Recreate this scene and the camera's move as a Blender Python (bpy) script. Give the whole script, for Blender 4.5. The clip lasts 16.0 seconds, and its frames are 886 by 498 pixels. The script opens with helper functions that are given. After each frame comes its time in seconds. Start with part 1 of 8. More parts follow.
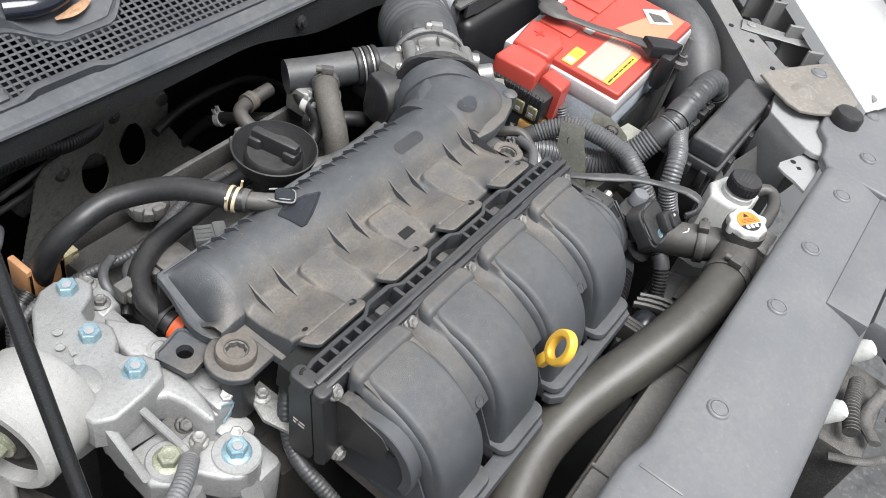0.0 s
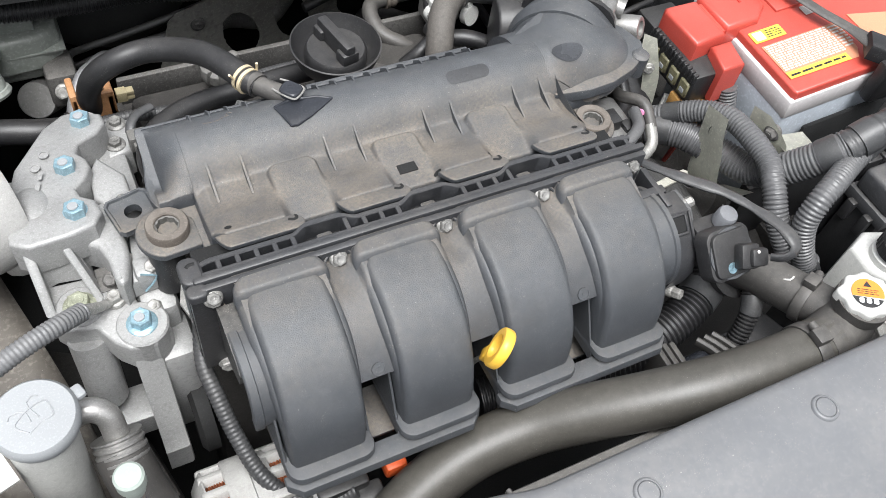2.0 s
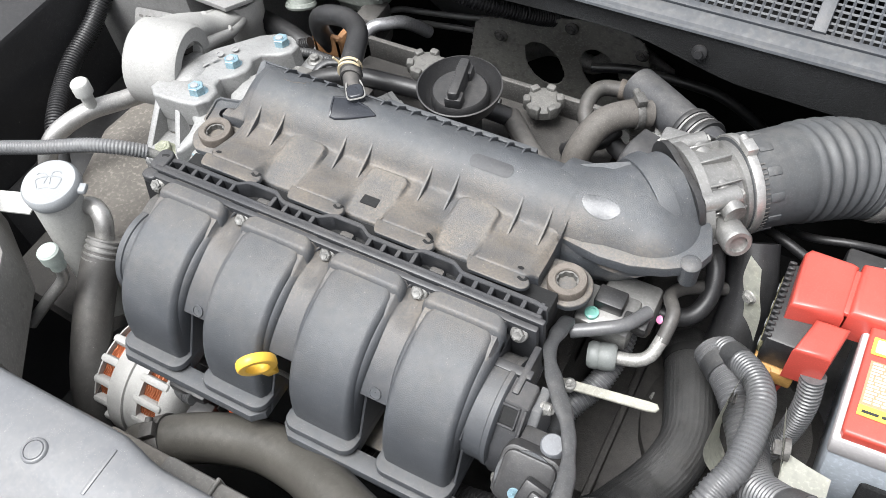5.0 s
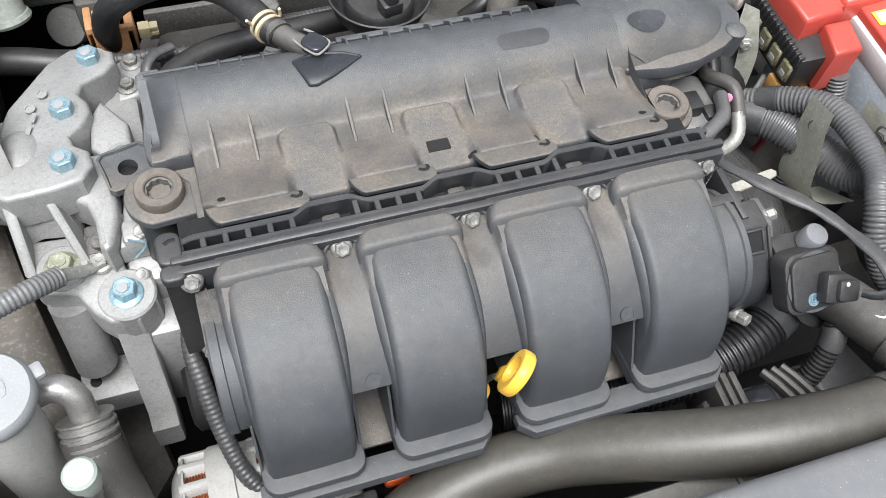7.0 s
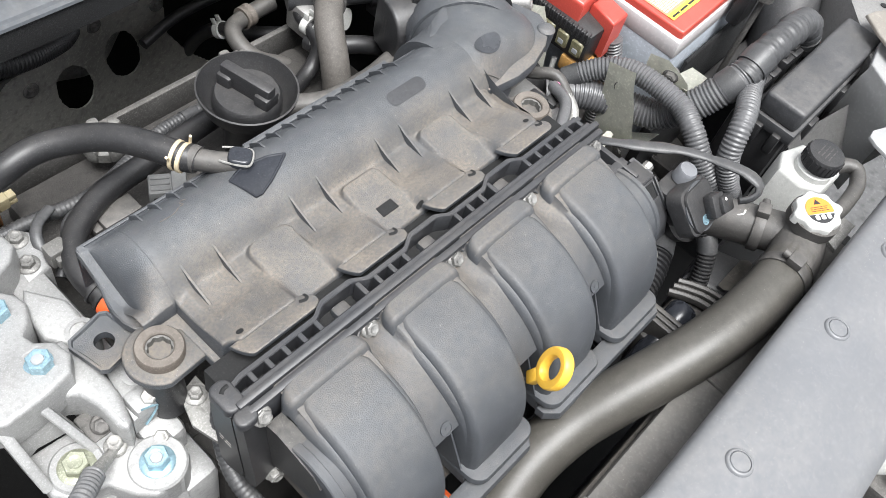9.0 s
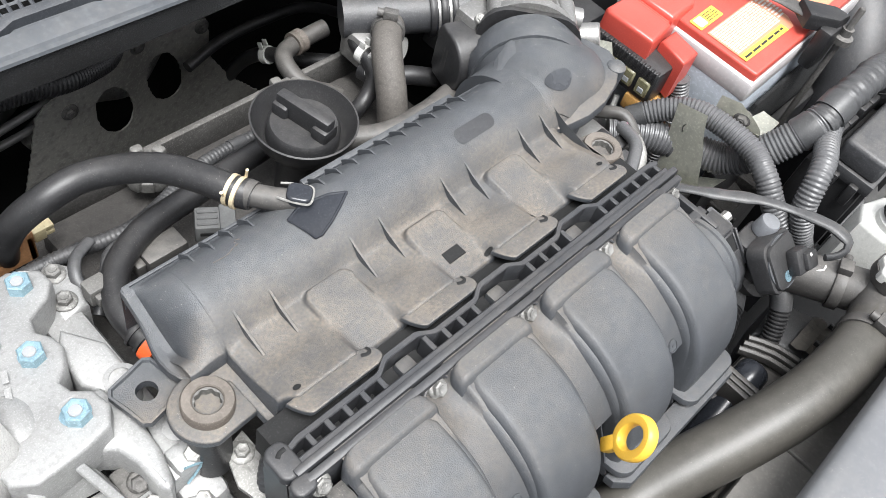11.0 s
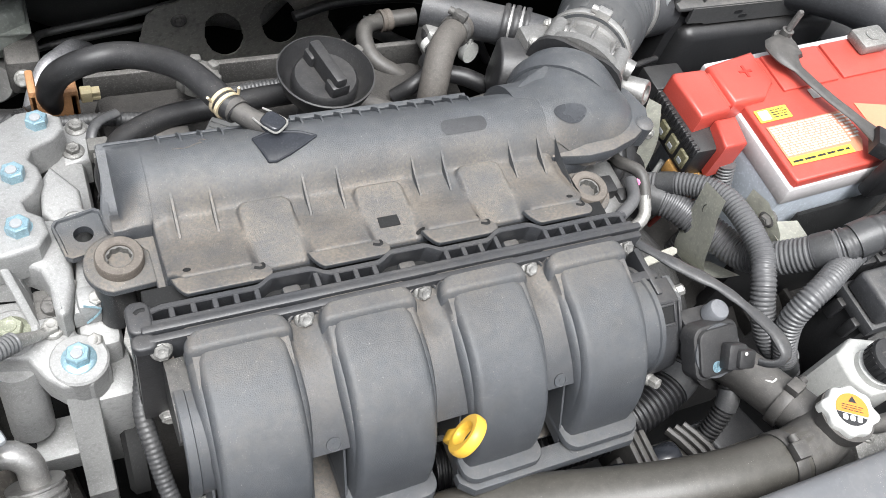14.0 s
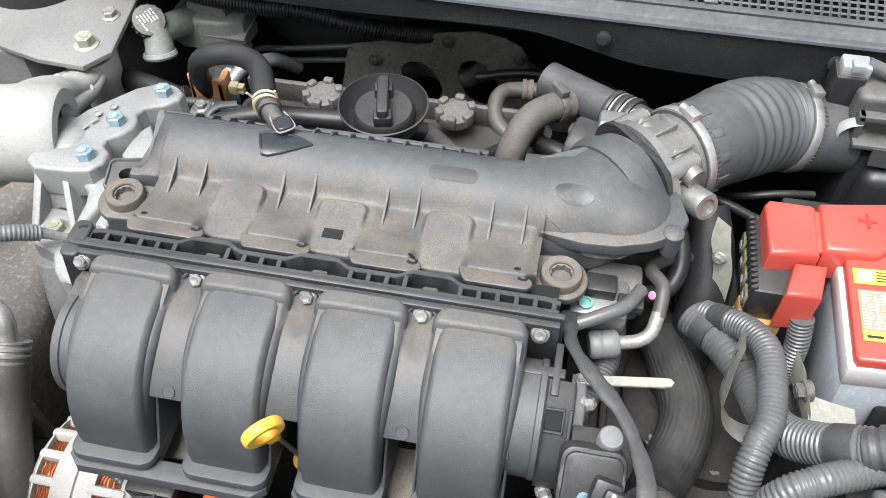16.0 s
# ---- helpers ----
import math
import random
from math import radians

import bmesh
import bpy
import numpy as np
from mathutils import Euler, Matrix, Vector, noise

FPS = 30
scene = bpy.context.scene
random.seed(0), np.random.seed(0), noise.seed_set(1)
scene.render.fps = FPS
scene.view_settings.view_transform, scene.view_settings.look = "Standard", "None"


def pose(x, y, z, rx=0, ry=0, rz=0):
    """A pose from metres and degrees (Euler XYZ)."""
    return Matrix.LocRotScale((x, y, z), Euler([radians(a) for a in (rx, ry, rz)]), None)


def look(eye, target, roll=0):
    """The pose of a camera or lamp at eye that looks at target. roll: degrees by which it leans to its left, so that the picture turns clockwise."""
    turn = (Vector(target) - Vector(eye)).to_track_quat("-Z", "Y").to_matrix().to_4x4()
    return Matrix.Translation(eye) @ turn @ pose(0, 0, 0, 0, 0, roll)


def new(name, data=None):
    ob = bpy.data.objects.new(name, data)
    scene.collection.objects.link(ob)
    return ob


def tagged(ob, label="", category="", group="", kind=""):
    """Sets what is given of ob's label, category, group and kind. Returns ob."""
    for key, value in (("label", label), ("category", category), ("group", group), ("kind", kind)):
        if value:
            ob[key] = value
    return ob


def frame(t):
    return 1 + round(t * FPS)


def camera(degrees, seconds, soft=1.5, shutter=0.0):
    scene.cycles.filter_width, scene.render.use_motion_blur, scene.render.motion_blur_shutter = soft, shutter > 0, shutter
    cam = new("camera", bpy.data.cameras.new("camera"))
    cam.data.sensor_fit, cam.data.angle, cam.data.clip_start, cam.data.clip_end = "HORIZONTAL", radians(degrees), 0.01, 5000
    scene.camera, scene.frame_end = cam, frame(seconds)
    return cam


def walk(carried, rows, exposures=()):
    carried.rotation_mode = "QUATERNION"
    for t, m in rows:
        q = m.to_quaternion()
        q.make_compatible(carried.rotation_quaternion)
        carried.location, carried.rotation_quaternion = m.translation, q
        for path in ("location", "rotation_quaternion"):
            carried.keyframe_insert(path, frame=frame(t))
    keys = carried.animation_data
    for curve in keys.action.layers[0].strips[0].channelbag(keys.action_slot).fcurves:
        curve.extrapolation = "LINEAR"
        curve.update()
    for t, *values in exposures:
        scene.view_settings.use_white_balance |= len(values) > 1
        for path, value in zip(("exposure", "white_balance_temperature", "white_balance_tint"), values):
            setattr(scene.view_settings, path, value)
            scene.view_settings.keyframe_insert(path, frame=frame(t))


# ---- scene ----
cam = camera(53.9, 16.0, 0.6)
METRES = 3.0915
BASE = pose(-0.5218, -0.2044, 1.4093, -45.788, -11.913, -54.296)
ROWS = [
    (0.0, 0.0, 0.0, 0.0, 0.0, 0.0, -0.0),
    (0.5, -0.001, -0.0008, -0.001, -0.05, -0.04, 0.22),
    (1.0, 0.0014, 0.0017, -0.0024, -0.1, -0.22, 0.22),
    (1.5, 0.0545, 0.015, 0.0016, 8.28, -0.57, -7.38),
    (2.0, 0.0891, 0.049, 0.0181, 23.49, -7.92, -17.31),
    (2.5, 0.1034, 0.0953, 0.0431, 29.62, -12.6, -25.54),
    (3.0, 0.1487, 0.1559, 0.0907, 62.82, -29.98, -38.54),
    (5.5, 0.1847, 0.1475, 0.1152, 77.87, -34.64, -39.46),
    (6.0, 0.1627, 0.1031, 0.0712, 54.59, -19.99, -36.76),
    (6.5, 0.1339, 0.0828, 0.0485, 43.05, -16.29, -30.43),
    (7.0, 0.0848, 0.0846, 0.0303, 30.6, -14.32, -21.73),
    (7.5, 0.0491, 0.0593, 0.0232, 17.56, -10.52, -10.9),
    (8.0, 0.0257, 0.0378, 0.0172, 7.54, -9.0, -3.54),
    (10.5, 0.0189, 0.0557, 0.0308, 6.21, -6.64, -5.78),
    (11.0, 0.0068, 0.0626, 0.0289, 6.5, -6.55, -6.14),
    (11.5, -0.0117, 0.0385, 0.0183, 4.81, -6.18, -4.92),
    (12.0, -0.0223, 0.0211, 0.0123, 0.27, -5.15, -1.97),
    (12.5, -0.0288, 0.0168, 0.0113, -1.36, -3.75, -1.03),
    (13.0, -0.0253, 0.0129, 0.0123, -1.98, -3.17, -1.53),
    (13.5, 0.0088, 0.0006, 0.0213, 6.62, -3.66, -11.35),
    (14.0, 0.0712, 0.0619, 0.0305, 21.24, -7.53, -24.51),
    (14.5, 0.1331, 0.0807, 0.0365, 32.1, -9.13, -28.44),
    (15.0, 0.1733, 0.0947, 0.0661, 46.59, -14.28, -36.22),
    (15.5, 0.1883, 0.1362, 0.0891, 60.98, -21.47, -40.88),
    (16.0, 0.169, 0.1353, 0.0834, 59.68, -19.9, -35.97),
]
PATH = [(t, BASE @ pose(METRES * x, METRES * y, METRES * z, 90 + pitch, roll, yaw)) for t, x, y, z, yaw, pitch, roll in ROWS]
PATH += [
    (3.2, look((0.262, -0.280, 1.360), (-0.155, 0.642, -0.365), -1.8)),
    (5.3, look((0.331, -0.323, 1.451), (-0.332, 0.638, -0.173), -8.0)),
    (8.2, look((-0.367, -0.182, 1.380), (0.660, 0.353, -0.251), 18.2)),
    (10.3, look((-0.331, -0.167, 1.370), (0.733, 0.437, -0.212), 18.2)),
]
EXPOSURES = [(0.0, 0.85, 6380, 10), (1.0, 0.85, 6380, 10), (2.0, 0.93, 6380, 10), (2.5, 0.89, 6380, 10), (3.0, 1.15, 6380, 10), (5.5, 1.18, 6380, 10), (6.5, 1.1, 6380, 10), (7.0, 0.93, 6380, 10), (7.5, 1.0, 6380, 10), (8.0, 1.19, 6380, 10), (10.5, 1.21, 6380, 10), (11.0, 1.21, 6380, 10), (12.0, 1.09, 6380, 10), (12.5, 1.0, 6380, 10), (13.5, 0.99, 6380, 10), (14.0, 1.11, 6380, 10), (14.5, 1.21, 6380, 10), (15.0, 1.15, 6380, 10), (15.5, 1.14, 6380, 10), (16.0, 1.15, 6380, 10)]
walk(cam, sorted(PATH, key=lambda row: row[0]), EXPOSURES)

# ---- light: an overcast day in the open ----
world = bpy.data.worlds.new("world")
scene.world = world
world.use_nodes = True
wn = world.node_tree
sky = wn.nodes.new("ShaderNodeTexSky")
sky.sky_type = "NISHITA"
sky.sun_disc = False
sky.sun_elevation, sky.sun_rotation = radians(72), radians(210)
sky.dust_density, sky.ozone_density = 4.0, 1.0
pale = wn.nodes.new("ShaderNodeHueSaturation")
pale.inputs["Saturation"].default_value = 0.18
wn.links.new(sky.outputs[0], pale.inputs["Color"])
wn.links.new(pale.outputs[0], wn.nodes["Background"].inputs["Color"])
wn.nodes["Background"].inputs["Strength"].default_value = 0.125
sun = new("sun", bpy.data.lights.new("sun", "SUN"))
sun.data.energy, sun.data.angle, sun.data.color = 2.9, radians(35), (1.0, 1.0, 0.99)
sun.matrix_world = look((-0.35, -0.62, 3.0), (0.0, 0.0, 0.8))


# ---- materials ----
def material(name, colour, rough=0.5, metal=0.0, vary=0.15, grain=60.0, bump=0.1, dust=0.0, dust_colour=(0.25, 0.23, 0.205), spots=0.0, coat=0.0, silt=0.0, band=(0.132, 0.106)):
    m = bpy.data.materials.new(name)
    m.use_nodes = True
    nt = m.node_tree
    p = nt.nodes["Principled BSDF"]
    add, link = nt.nodes.new, nt.links.new
    where = add("ShaderNodeNewGeometry")

    def noise_at(scale, detail=4.0):
        n = add("ShaderNodeTexNoise")
        n.inputs["Scale"].default_value, n.inputs["Detail"].default_value = scale, detail
        link(where.outputs["Position"], n.inputs["Vector"])
        return n

    def blend(a, b, fac):
        mx = add("ShaderNodeMix")
        mx.data_type = "RGBA"
        for socket, v in ((mx.inputs[0], fac), (mx.inputs[6], a), (mx.inputs[7], b)):
            if hasattr(v, "links"):
                link(v, socket)
            else:
                socket.default_value = v
        return mx.outputs[2]

    def ramp(value, lo, hi):
        r = add("ShaderNodeMapRange")
        r.inputs[1].default_value, r.inputs[2].default_value = lo, hi
        link(value, r.inputs[0])
        return r.outputs[0]

    def times(a, b):
        t = add("ShaderNodeMath")
        t.operation = "MULTIPLY"
        for socket, v in ((t.inputs[0], a), (t.inputs[1], b)):
            if hasattr(v, "links"):
                link(v, socket)
            else:
                socket.default_value = v
        return t.outputs[0]

    broad, fine = noise_at(grain * 0.25), noise_at(grain * 12, 2.0)
    low = (*[c * (1 - vary) for c in colour], 1)
    high = (*[min(1, c * (1 + vary)) for c in colour], 1)
    tone = blend(low, high, ramp(broad.outputs[0], 0.35, 0.65))
    tone = blend(tone, (*[min(1, c * 1.5 + 0.012) for c in colour], 1), times(ramp(fine.outputs[0], 0.52, 0.72), min(1.0, vary * 3.5)))
    if vary >= 0.1:
        mottle = noise_at(grain * 4, 6.0)
        tone = blend(tone, (*[c * 0.62 for c in colour], 1), times(ramp(mottle.outputs[0], 0.50, 0.68), min(0.8, vary * 3)))
    rough_out = None
    if dust:
        xyz = add("ShaderNodeSeparateXYZ")
        link(where.outputs["Normal"], xyz.inputs[0])
        up = ramp(xyz.outputs[2], 0.25, 0.95)
        settled = times(times(up, times(ramp(noise_at(16, 8.0).outputs[0], 0.25, 0.75), ramp(noise_at(140, 5.0).outputs[0], 0.15, 0.75))), dust * 1.5)
        tone = blend(tone, (*dust_colour, 1), settled)
        rough_out = ramp(settled, 0.0, 0.6)
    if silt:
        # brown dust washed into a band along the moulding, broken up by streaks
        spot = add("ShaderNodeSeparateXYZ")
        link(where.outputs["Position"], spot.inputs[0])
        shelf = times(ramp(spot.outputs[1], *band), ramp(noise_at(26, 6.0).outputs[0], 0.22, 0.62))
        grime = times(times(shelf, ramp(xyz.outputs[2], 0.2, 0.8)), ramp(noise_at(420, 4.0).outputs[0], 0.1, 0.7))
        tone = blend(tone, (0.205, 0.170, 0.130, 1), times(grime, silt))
    if spots:
        v = add("ShaderNodeTexVoronoi")
        v.inputs["Scale"].default_value = 300.0
        link(where.outputs["Position"], v.inputs["Vector"])
        dots = times(ramp(v.outputs["Distance"], 0.12, 0.07), ramp(noise_at(70).outputs[0], 0.56, 0.64))
        tone = blend(tone, (0.60, 0.57, 0.52, 1), times(dots, spots))
        w = add("ShaderNodeTexVoronoi")
        w.inputs["Scale"].default_value = 900.0
        link(where.outputs["Position"], w.inputs["Vector"])
        specks = times(ramp(w.outputs["Distance"], 0.22, 0.12), ramp(noise_at(110).outputs[0], 0.50, 0.64))
        tone = blend(tone, (0.46, 0.43, 0.38, 1), times(specks, spots))
    link(tone, p.inputs["Base Color"])
    p.inputs["Metallic"].default_value = metal
    p.inputs["Coat Weight"].default_value = coat
    if rough_out:
        r = add("ShaderNodeMapRange")
        r.inputs[3].default_value, r.inputs[4].default_value = rough, min(1, rough + 0.35)
        link(rough_out, r.inputs[0])
        link(r.outputs[0], p.inputs["Roughness"])
    else:
        r = add("ShaderNodeMapRange")
        r.inputs[3].default_value, r.inputs[4].default_value = max(0.03, rough - 0.08), min(1, rough + 0.08)
        link(broad.outputs[0], r.inputs[0])
        link(r.outputs[0], p.inputs["Roughness"])
    if bump:
        b = add("ShaderNodeBump")
        b.inputs["Strength"].default_value, b.inputs["Distance"].default_value = bump, 0.001
        link(fine.outputs[0], b.inputs["Height"])
        link(b.outputs[0], p.inputs["Normal"])
    return m


M_RUNNER = material("runner_plastic", (0.052, 0.056, 0.062), 0.50, vary=0.11, grain=110, bump=0.32, dust=0.18, dust_colour=(0.22, 0.195, 0.16), spots=0.35, silt=0.36, band=(-0.052, -0.014))
M_FLANGE = material("flange_plastic", (0.030, 0.031, 0.034), 0.42, vary=0.14, bump=0.12, dust=0.14, dust_colour=(0.20, 0.175, 0.145), spots=0.2)
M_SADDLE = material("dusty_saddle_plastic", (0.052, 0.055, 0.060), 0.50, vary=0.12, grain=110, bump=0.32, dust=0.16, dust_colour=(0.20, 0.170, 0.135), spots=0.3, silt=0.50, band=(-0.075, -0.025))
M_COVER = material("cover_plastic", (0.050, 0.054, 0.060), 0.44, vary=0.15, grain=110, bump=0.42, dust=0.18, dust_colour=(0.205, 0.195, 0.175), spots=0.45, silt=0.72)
M_BLACK = material("black_plastic", (0.018, 0.018, 0.019), 0.42, vary=0.2, bump=0.15, dust=0.12)
# Near black for holes and deep parts, with their shade in the colour.
M_DARK = material("deep_shade_black", (0.004, 0.004, 0.004), 0.8, vary=0.2, bump=0.0)
M_RUBBER = material("black_rubber", (0.012, 0.012, 0.013), 0.42, vary=0.2, bump=0.1, dust=0.08, spots=0.25)
M_HOSE = material("dusty_rubber", (0.044, 0.042, 0.040), 0.46, vary=0.12, bump=0.12, dust=0.30, spots=0.3)
M_LOOM = material("grey_loom", (0.086, 0.087, 0.090), 0.33, vary=0.14, bump=0.05, dust=0.16)
M_INTAKE = material("intake_rubber", (0.050, 0.053, 0.056), 0.5, vary=0.15, bump=0.1, dust=0.2)
M_TAPE = material("loom_tape", (0.040, 0.041, 0.043), 0.40, vary=0.2, bump=0.15, dust=0.15)
M_CAST = material("cast_aluminium", (0.285, 0.285, 0.280), 0.48, 0.3, vary=0.14, grain=70, bump=0.22, dust=0.15)
M_MOUNT = material("painted_casting", (0.32, 0.316, 0.303), 0.55, 0.0, vary=0.1, grain=80, bump=0.4, dust=0.15)
M_ALU = material("machined_aluminium", (0.27, 0.265, 0.255), 0.40, 0.65, vary=0.12, grain=40, bump=0.15, dust=0.1)
M_STEEL = material("zinc_steel", (0.27, 0.265, 0.25), 0.5, 0.45, vary=0.25, bump=0.15, dust=0.15)
M_DULL = material("dull_steel", (0.19, 0.187, 0.178), 0.5, 0.4, vary=0.3, bump=0.2, dust=0.15)
M_BLUE = material("blue_zinc", (0.27, 0.40, 0.46), 0.36, 0.6, vary=0.2, bump=0.08)
M_BOLT = material("yellow_zinc", (0.32, 0.33, 0.25), 0.48, 0.5, vary=0.2, bump=0.05)
M_GREY = material("satin_grey_paint", (0.1214, 0.125, 0.132), 0.34, 0.0, vary=0.05, grain=20, bump=0.05, dust=0.16, dust_colour=(0.33, 0.31, 0.28), spots=0.6)
M_BODY = material("primer_grey", (0.15, 0.149, 0.146), 0.5, 0.0, vary=0.15, bump=0.05, dust=0.3)
M_WHITE = material("white_plastic", (0.44, 0.44, 0.42), 0.45, vary=0.1, bump=0.03, dust=0.1)
M_PALE = material("pale_grey_plastic", (0.25, 0.26, 0.268), 0.5, vary=0.08, bump=0.03, dust=0.1)
M_CASE = material("translucent_case", (0.44, 0.48, 0.53), 0.35, vary=0.12, grain=25, bump=0.02)
M_RED = material("red_plastic", (0.42, 0.060, 0.044), 0.32, vary=0.08, bump=0.03, dust=0.06)
M_LABEL = material("orange_label", (0.50, 0.21, 0.12), 0.5, vary=0.08, bump=0.0)
M_YELLOW = material("yellow_plastic", (0.72, 0.42, 0.05), 0.4, vary=0.06, bump=0.02)
M_LEMON = material("yellow_label", (0.80, 0.55, 0.06), 0.5, vary=0.05, bump=0.0)
M_ORANGE = material("orange_clip", (0.75, 0.12, 0.03), 0.45, vary=0.1, bump=0.0)
M_TAN = material("tan_clip", (0.36, 0.185, 0.085), 0.5, vary=0.15, bump=0.05)
M_PRINT = material("white_print", (0.55, 0.53, 0.50), 0.6, vary=0.1, bump=0.0)
M_INK = material("black_print", (0.015, 0.015, 0.016), 0.6, vary=0.1, bump=0.0)
M_FELT = material("felt_insulation", (0.006, 0.0065, 0.007), 0.95, vary=0.7, grain=60, bump=1.0)
M_SEAL = material("satin_rail", (0.058, 0.063, 0.070), 0.38, 0.0, vary=0.12, grain=15, bump=0.05, dust=0.25)
M_SHIELD = material("stained_shield", (0.34, 0.332, 0.305), 0.44, 0.5, vary=0.22, grain=30, bump=0.1, dust=0.1)
M_COPPER = material("copper_windings", (0.34, 0.12, 0.055), 0.45, 0.7, vary=0.2, bump=0.2)
M_PAINT = material("white_car_paint", (0.78, 0.78, 0.78), 0.2, vary=0.02, bump=0.0, coat=0.5)
M_GROMMET = material("dusty_grommet", (0.095, 0.080, 0.067), 0.7, vary=0.2, bump=0.2, dust=0.3)
M_BROWN = material("rusty_elbow", (0.074, 0.067, 0.060), 0.7, vary=0.2, bump=0.2, dust=0.3)
M_IRON = material("grimy_metal", (0.085, 0.082, 0.078), 0.6, 0.3, vary=0.35, bump=0.4, dust=0.3)
M_CLAMP = material("clamp_steel", (0.42, 0.41, 0.395), 0.35, 0.7, vary=0.15, bump=0.05, dust=0.1)
M_COIL = material("dusty_coil_cap", (0.095, 0.093, 0.087), 0.6, vary=0.25, bump=0.3, dust=0.2)
M_SHELL = material("dusty_box_plastic", (0.044, 0.045, 0.048), 0.45, vary=0.18, bump=0.2, dust=0.2, spots=0.2)
M_TANHOSE = material("sandy_rubber", (0.050, 0.047, 0.041), 0.40, vary=0.10, bump=0.10, dust=0.16, spots=0.2)
M_GRIME = material("dark_grime", (0.028, 0.026, 0.024), 0.7, 0.0, vary=0.35, bump=0.5, dust=0.12)
M_GROUND = material("asphalt", (0.06, 0.06, 0.06), 0.9, vary=0.3, grain=8, bump=0.5)
M_BLUETAG = material("blue_band", (0.01, 0.10, 0.55), 0.4, vary=0.05, bump=0.0)
M_GREEN = material("green_plug", (0.20, 0.45, 0.38), 0.4, vary=0.05, bump=0.0)
M_BRAID = material("braided_sleeve", (0.026, 0.026, 0.026), 0.5, vary=0.55, grain=150, bump=0.8, dust=0.10)
M_ZINC = material("dull_zinc_sheet", (0.56, 0.56, 0.49), 0.45, 0.1, vary=0.14, grain=30, bump=0.08, dust=0.1)
M_AMBER = material("orange_sticker", (0.68, 0.20, 0.025), 0.5, vary=0.06, bump=0.0)

M_MESH = material("grille_plastic", (0.046, 0.050, 0.057), 0.45, vary=0.15, bump=0.1, dust=0.2)
M_DUSTY = material("dusty_tan_sheet", (0.17, 0.155, 0.135), 0.6, 0.0, vary=0.15, grain=15, bump=0.1, dust=0.3, spots=0.6)
M_SILL = material("dusty_rail_paint", (0.125, 0.112, 0.096), 0.55, vary=0.3, grain=18, bump=0.2, dust=0.25, spots=0.5)
M_TARRED = material("speckled_black_plastic", (0.026, 0.026, 0.026), 0.42, vary=0.3, grain=160, bump=0.4, dust=0.30, spots=0.7)
M_CABLE = material("pale_cable_sleeve", (0.115, 0.117, 0.120), 0.42, vary=0.14, bump=0.05, dust=0.2)
M_BODYPALE = material("pale_primer", (0.27, 0.272, 0.272), 0.42, vary=0.06, grain=20, bump=0.05, dust=0.25, spots=0.5)
M_GUIDE = material("dusty_guide_plastic", (0.15, 0.145, 0.135), 0.6, vary=0.15, grain=30, bump=0.15, dust=0.35, spots=0.4)
M_GLOSS = material("clean_black_plastic", (0.020, 0.022, 0.027), 0.25, vary=0.15, bump=0.05)
M_LEAF = material("dry_leaf", (0.35, 0.20, 0.11), 0.8, vary=0.3, bump=0.3)


# ---- building helpers ----
def ease(t):
    t = max(0.0, min(1.0, t))
    return t * t * (3 - 2 * t)


def thing(name, label, category, at=(0, 0, 0), group="", kind=""):
    ob = new(name)
    ob.location = at
    return tagged(ob, label, category, group, kind)


def part(name, bm, mat, parent=None, label="", sharp=40):
    me = bpy.data.meshes.new(name)
    bmesh.ops.recalc_face_normals(bm, faces=bm.faces)
    bm.to_mesh(me)
    bm.free()
    me.materials.append(mat)
    me.polygons.foreach_set("use_smooth", [True] * len(me.polygons))
    me.set_sharp_from_angle(angle=radians(sharp))
    ob = new(name, me)
    if parent:
        ob.parent = parent
        if parent.type == "EMPTY":
            ob.matrix_parent_inverse = parent.matrix_basis.inverted()
    return tagged(ob, label)


def box(bm, x0, x1, y0, y1, z0, z1, bevel=0.002, m=None, seg=2):
    c = Matrix.LocRotScale(((x0 + x1) / 2, (y0 + y1) / 2, (z0 + z1) / 2), None, (abs(x1 - x0), abs(y1 - y0), abs(z1 - z0)))
    vs = bmesh.ops.create_cube(bm, size=1, matrix=c)["verts"]
    if bevel:
        es = list({e for v in vs for e in v.link_edges})
        r = bmesh.ops.bevel(bm, geom=es, offset=bevel, segments=seg, profile=0.5, affect="EDGES")
        vs = list({v for f in r["faces"] for v in f.verts} | {v for v in vs if v.is_valid})
    if m:
        bmesh.ops.transform(bm, matrix=m, verts=[v for v in vs if v.is_valid])
    return bm


def prism(bm, outline, z0, z1, m=None, bevel=0.0015, seg=2):
    """A flat outline in x, y raised from z0 to z1, then moved by m."""
    bot = [bm.verts.new((x, y, z0)) for x, y in outline]
    f = bm.faces.new(bot)
    r = bmesh.ops.extrude_face_region(bm, geom=[f])
    top = [v for v in r["geom"] if isinstance(v, bmesh.types.BMVert)]
    for v in top:
        v.co.z = z1
    vs = bot + top
    if bevel:
        es = [e for e in {e for v in vs for e in v.link_edges} if all(v in set(top) for v in e.verts)]
        r = bmesh.ops.bevel(bm, geom=es, offset=bevel, segments=seg, profile=0.5, affect="EDGES")
        vs = list({v for f2 in r["faces"] for v in f2.verts} | {v for v in vs if v.is_valid})
        vs = list({w for v in vs for e in v.link_edges for w in e.verts} | set(vs))
    if m:
        bmesh.ops.transform(bm, matrix=m, verts=vs)
    return bm


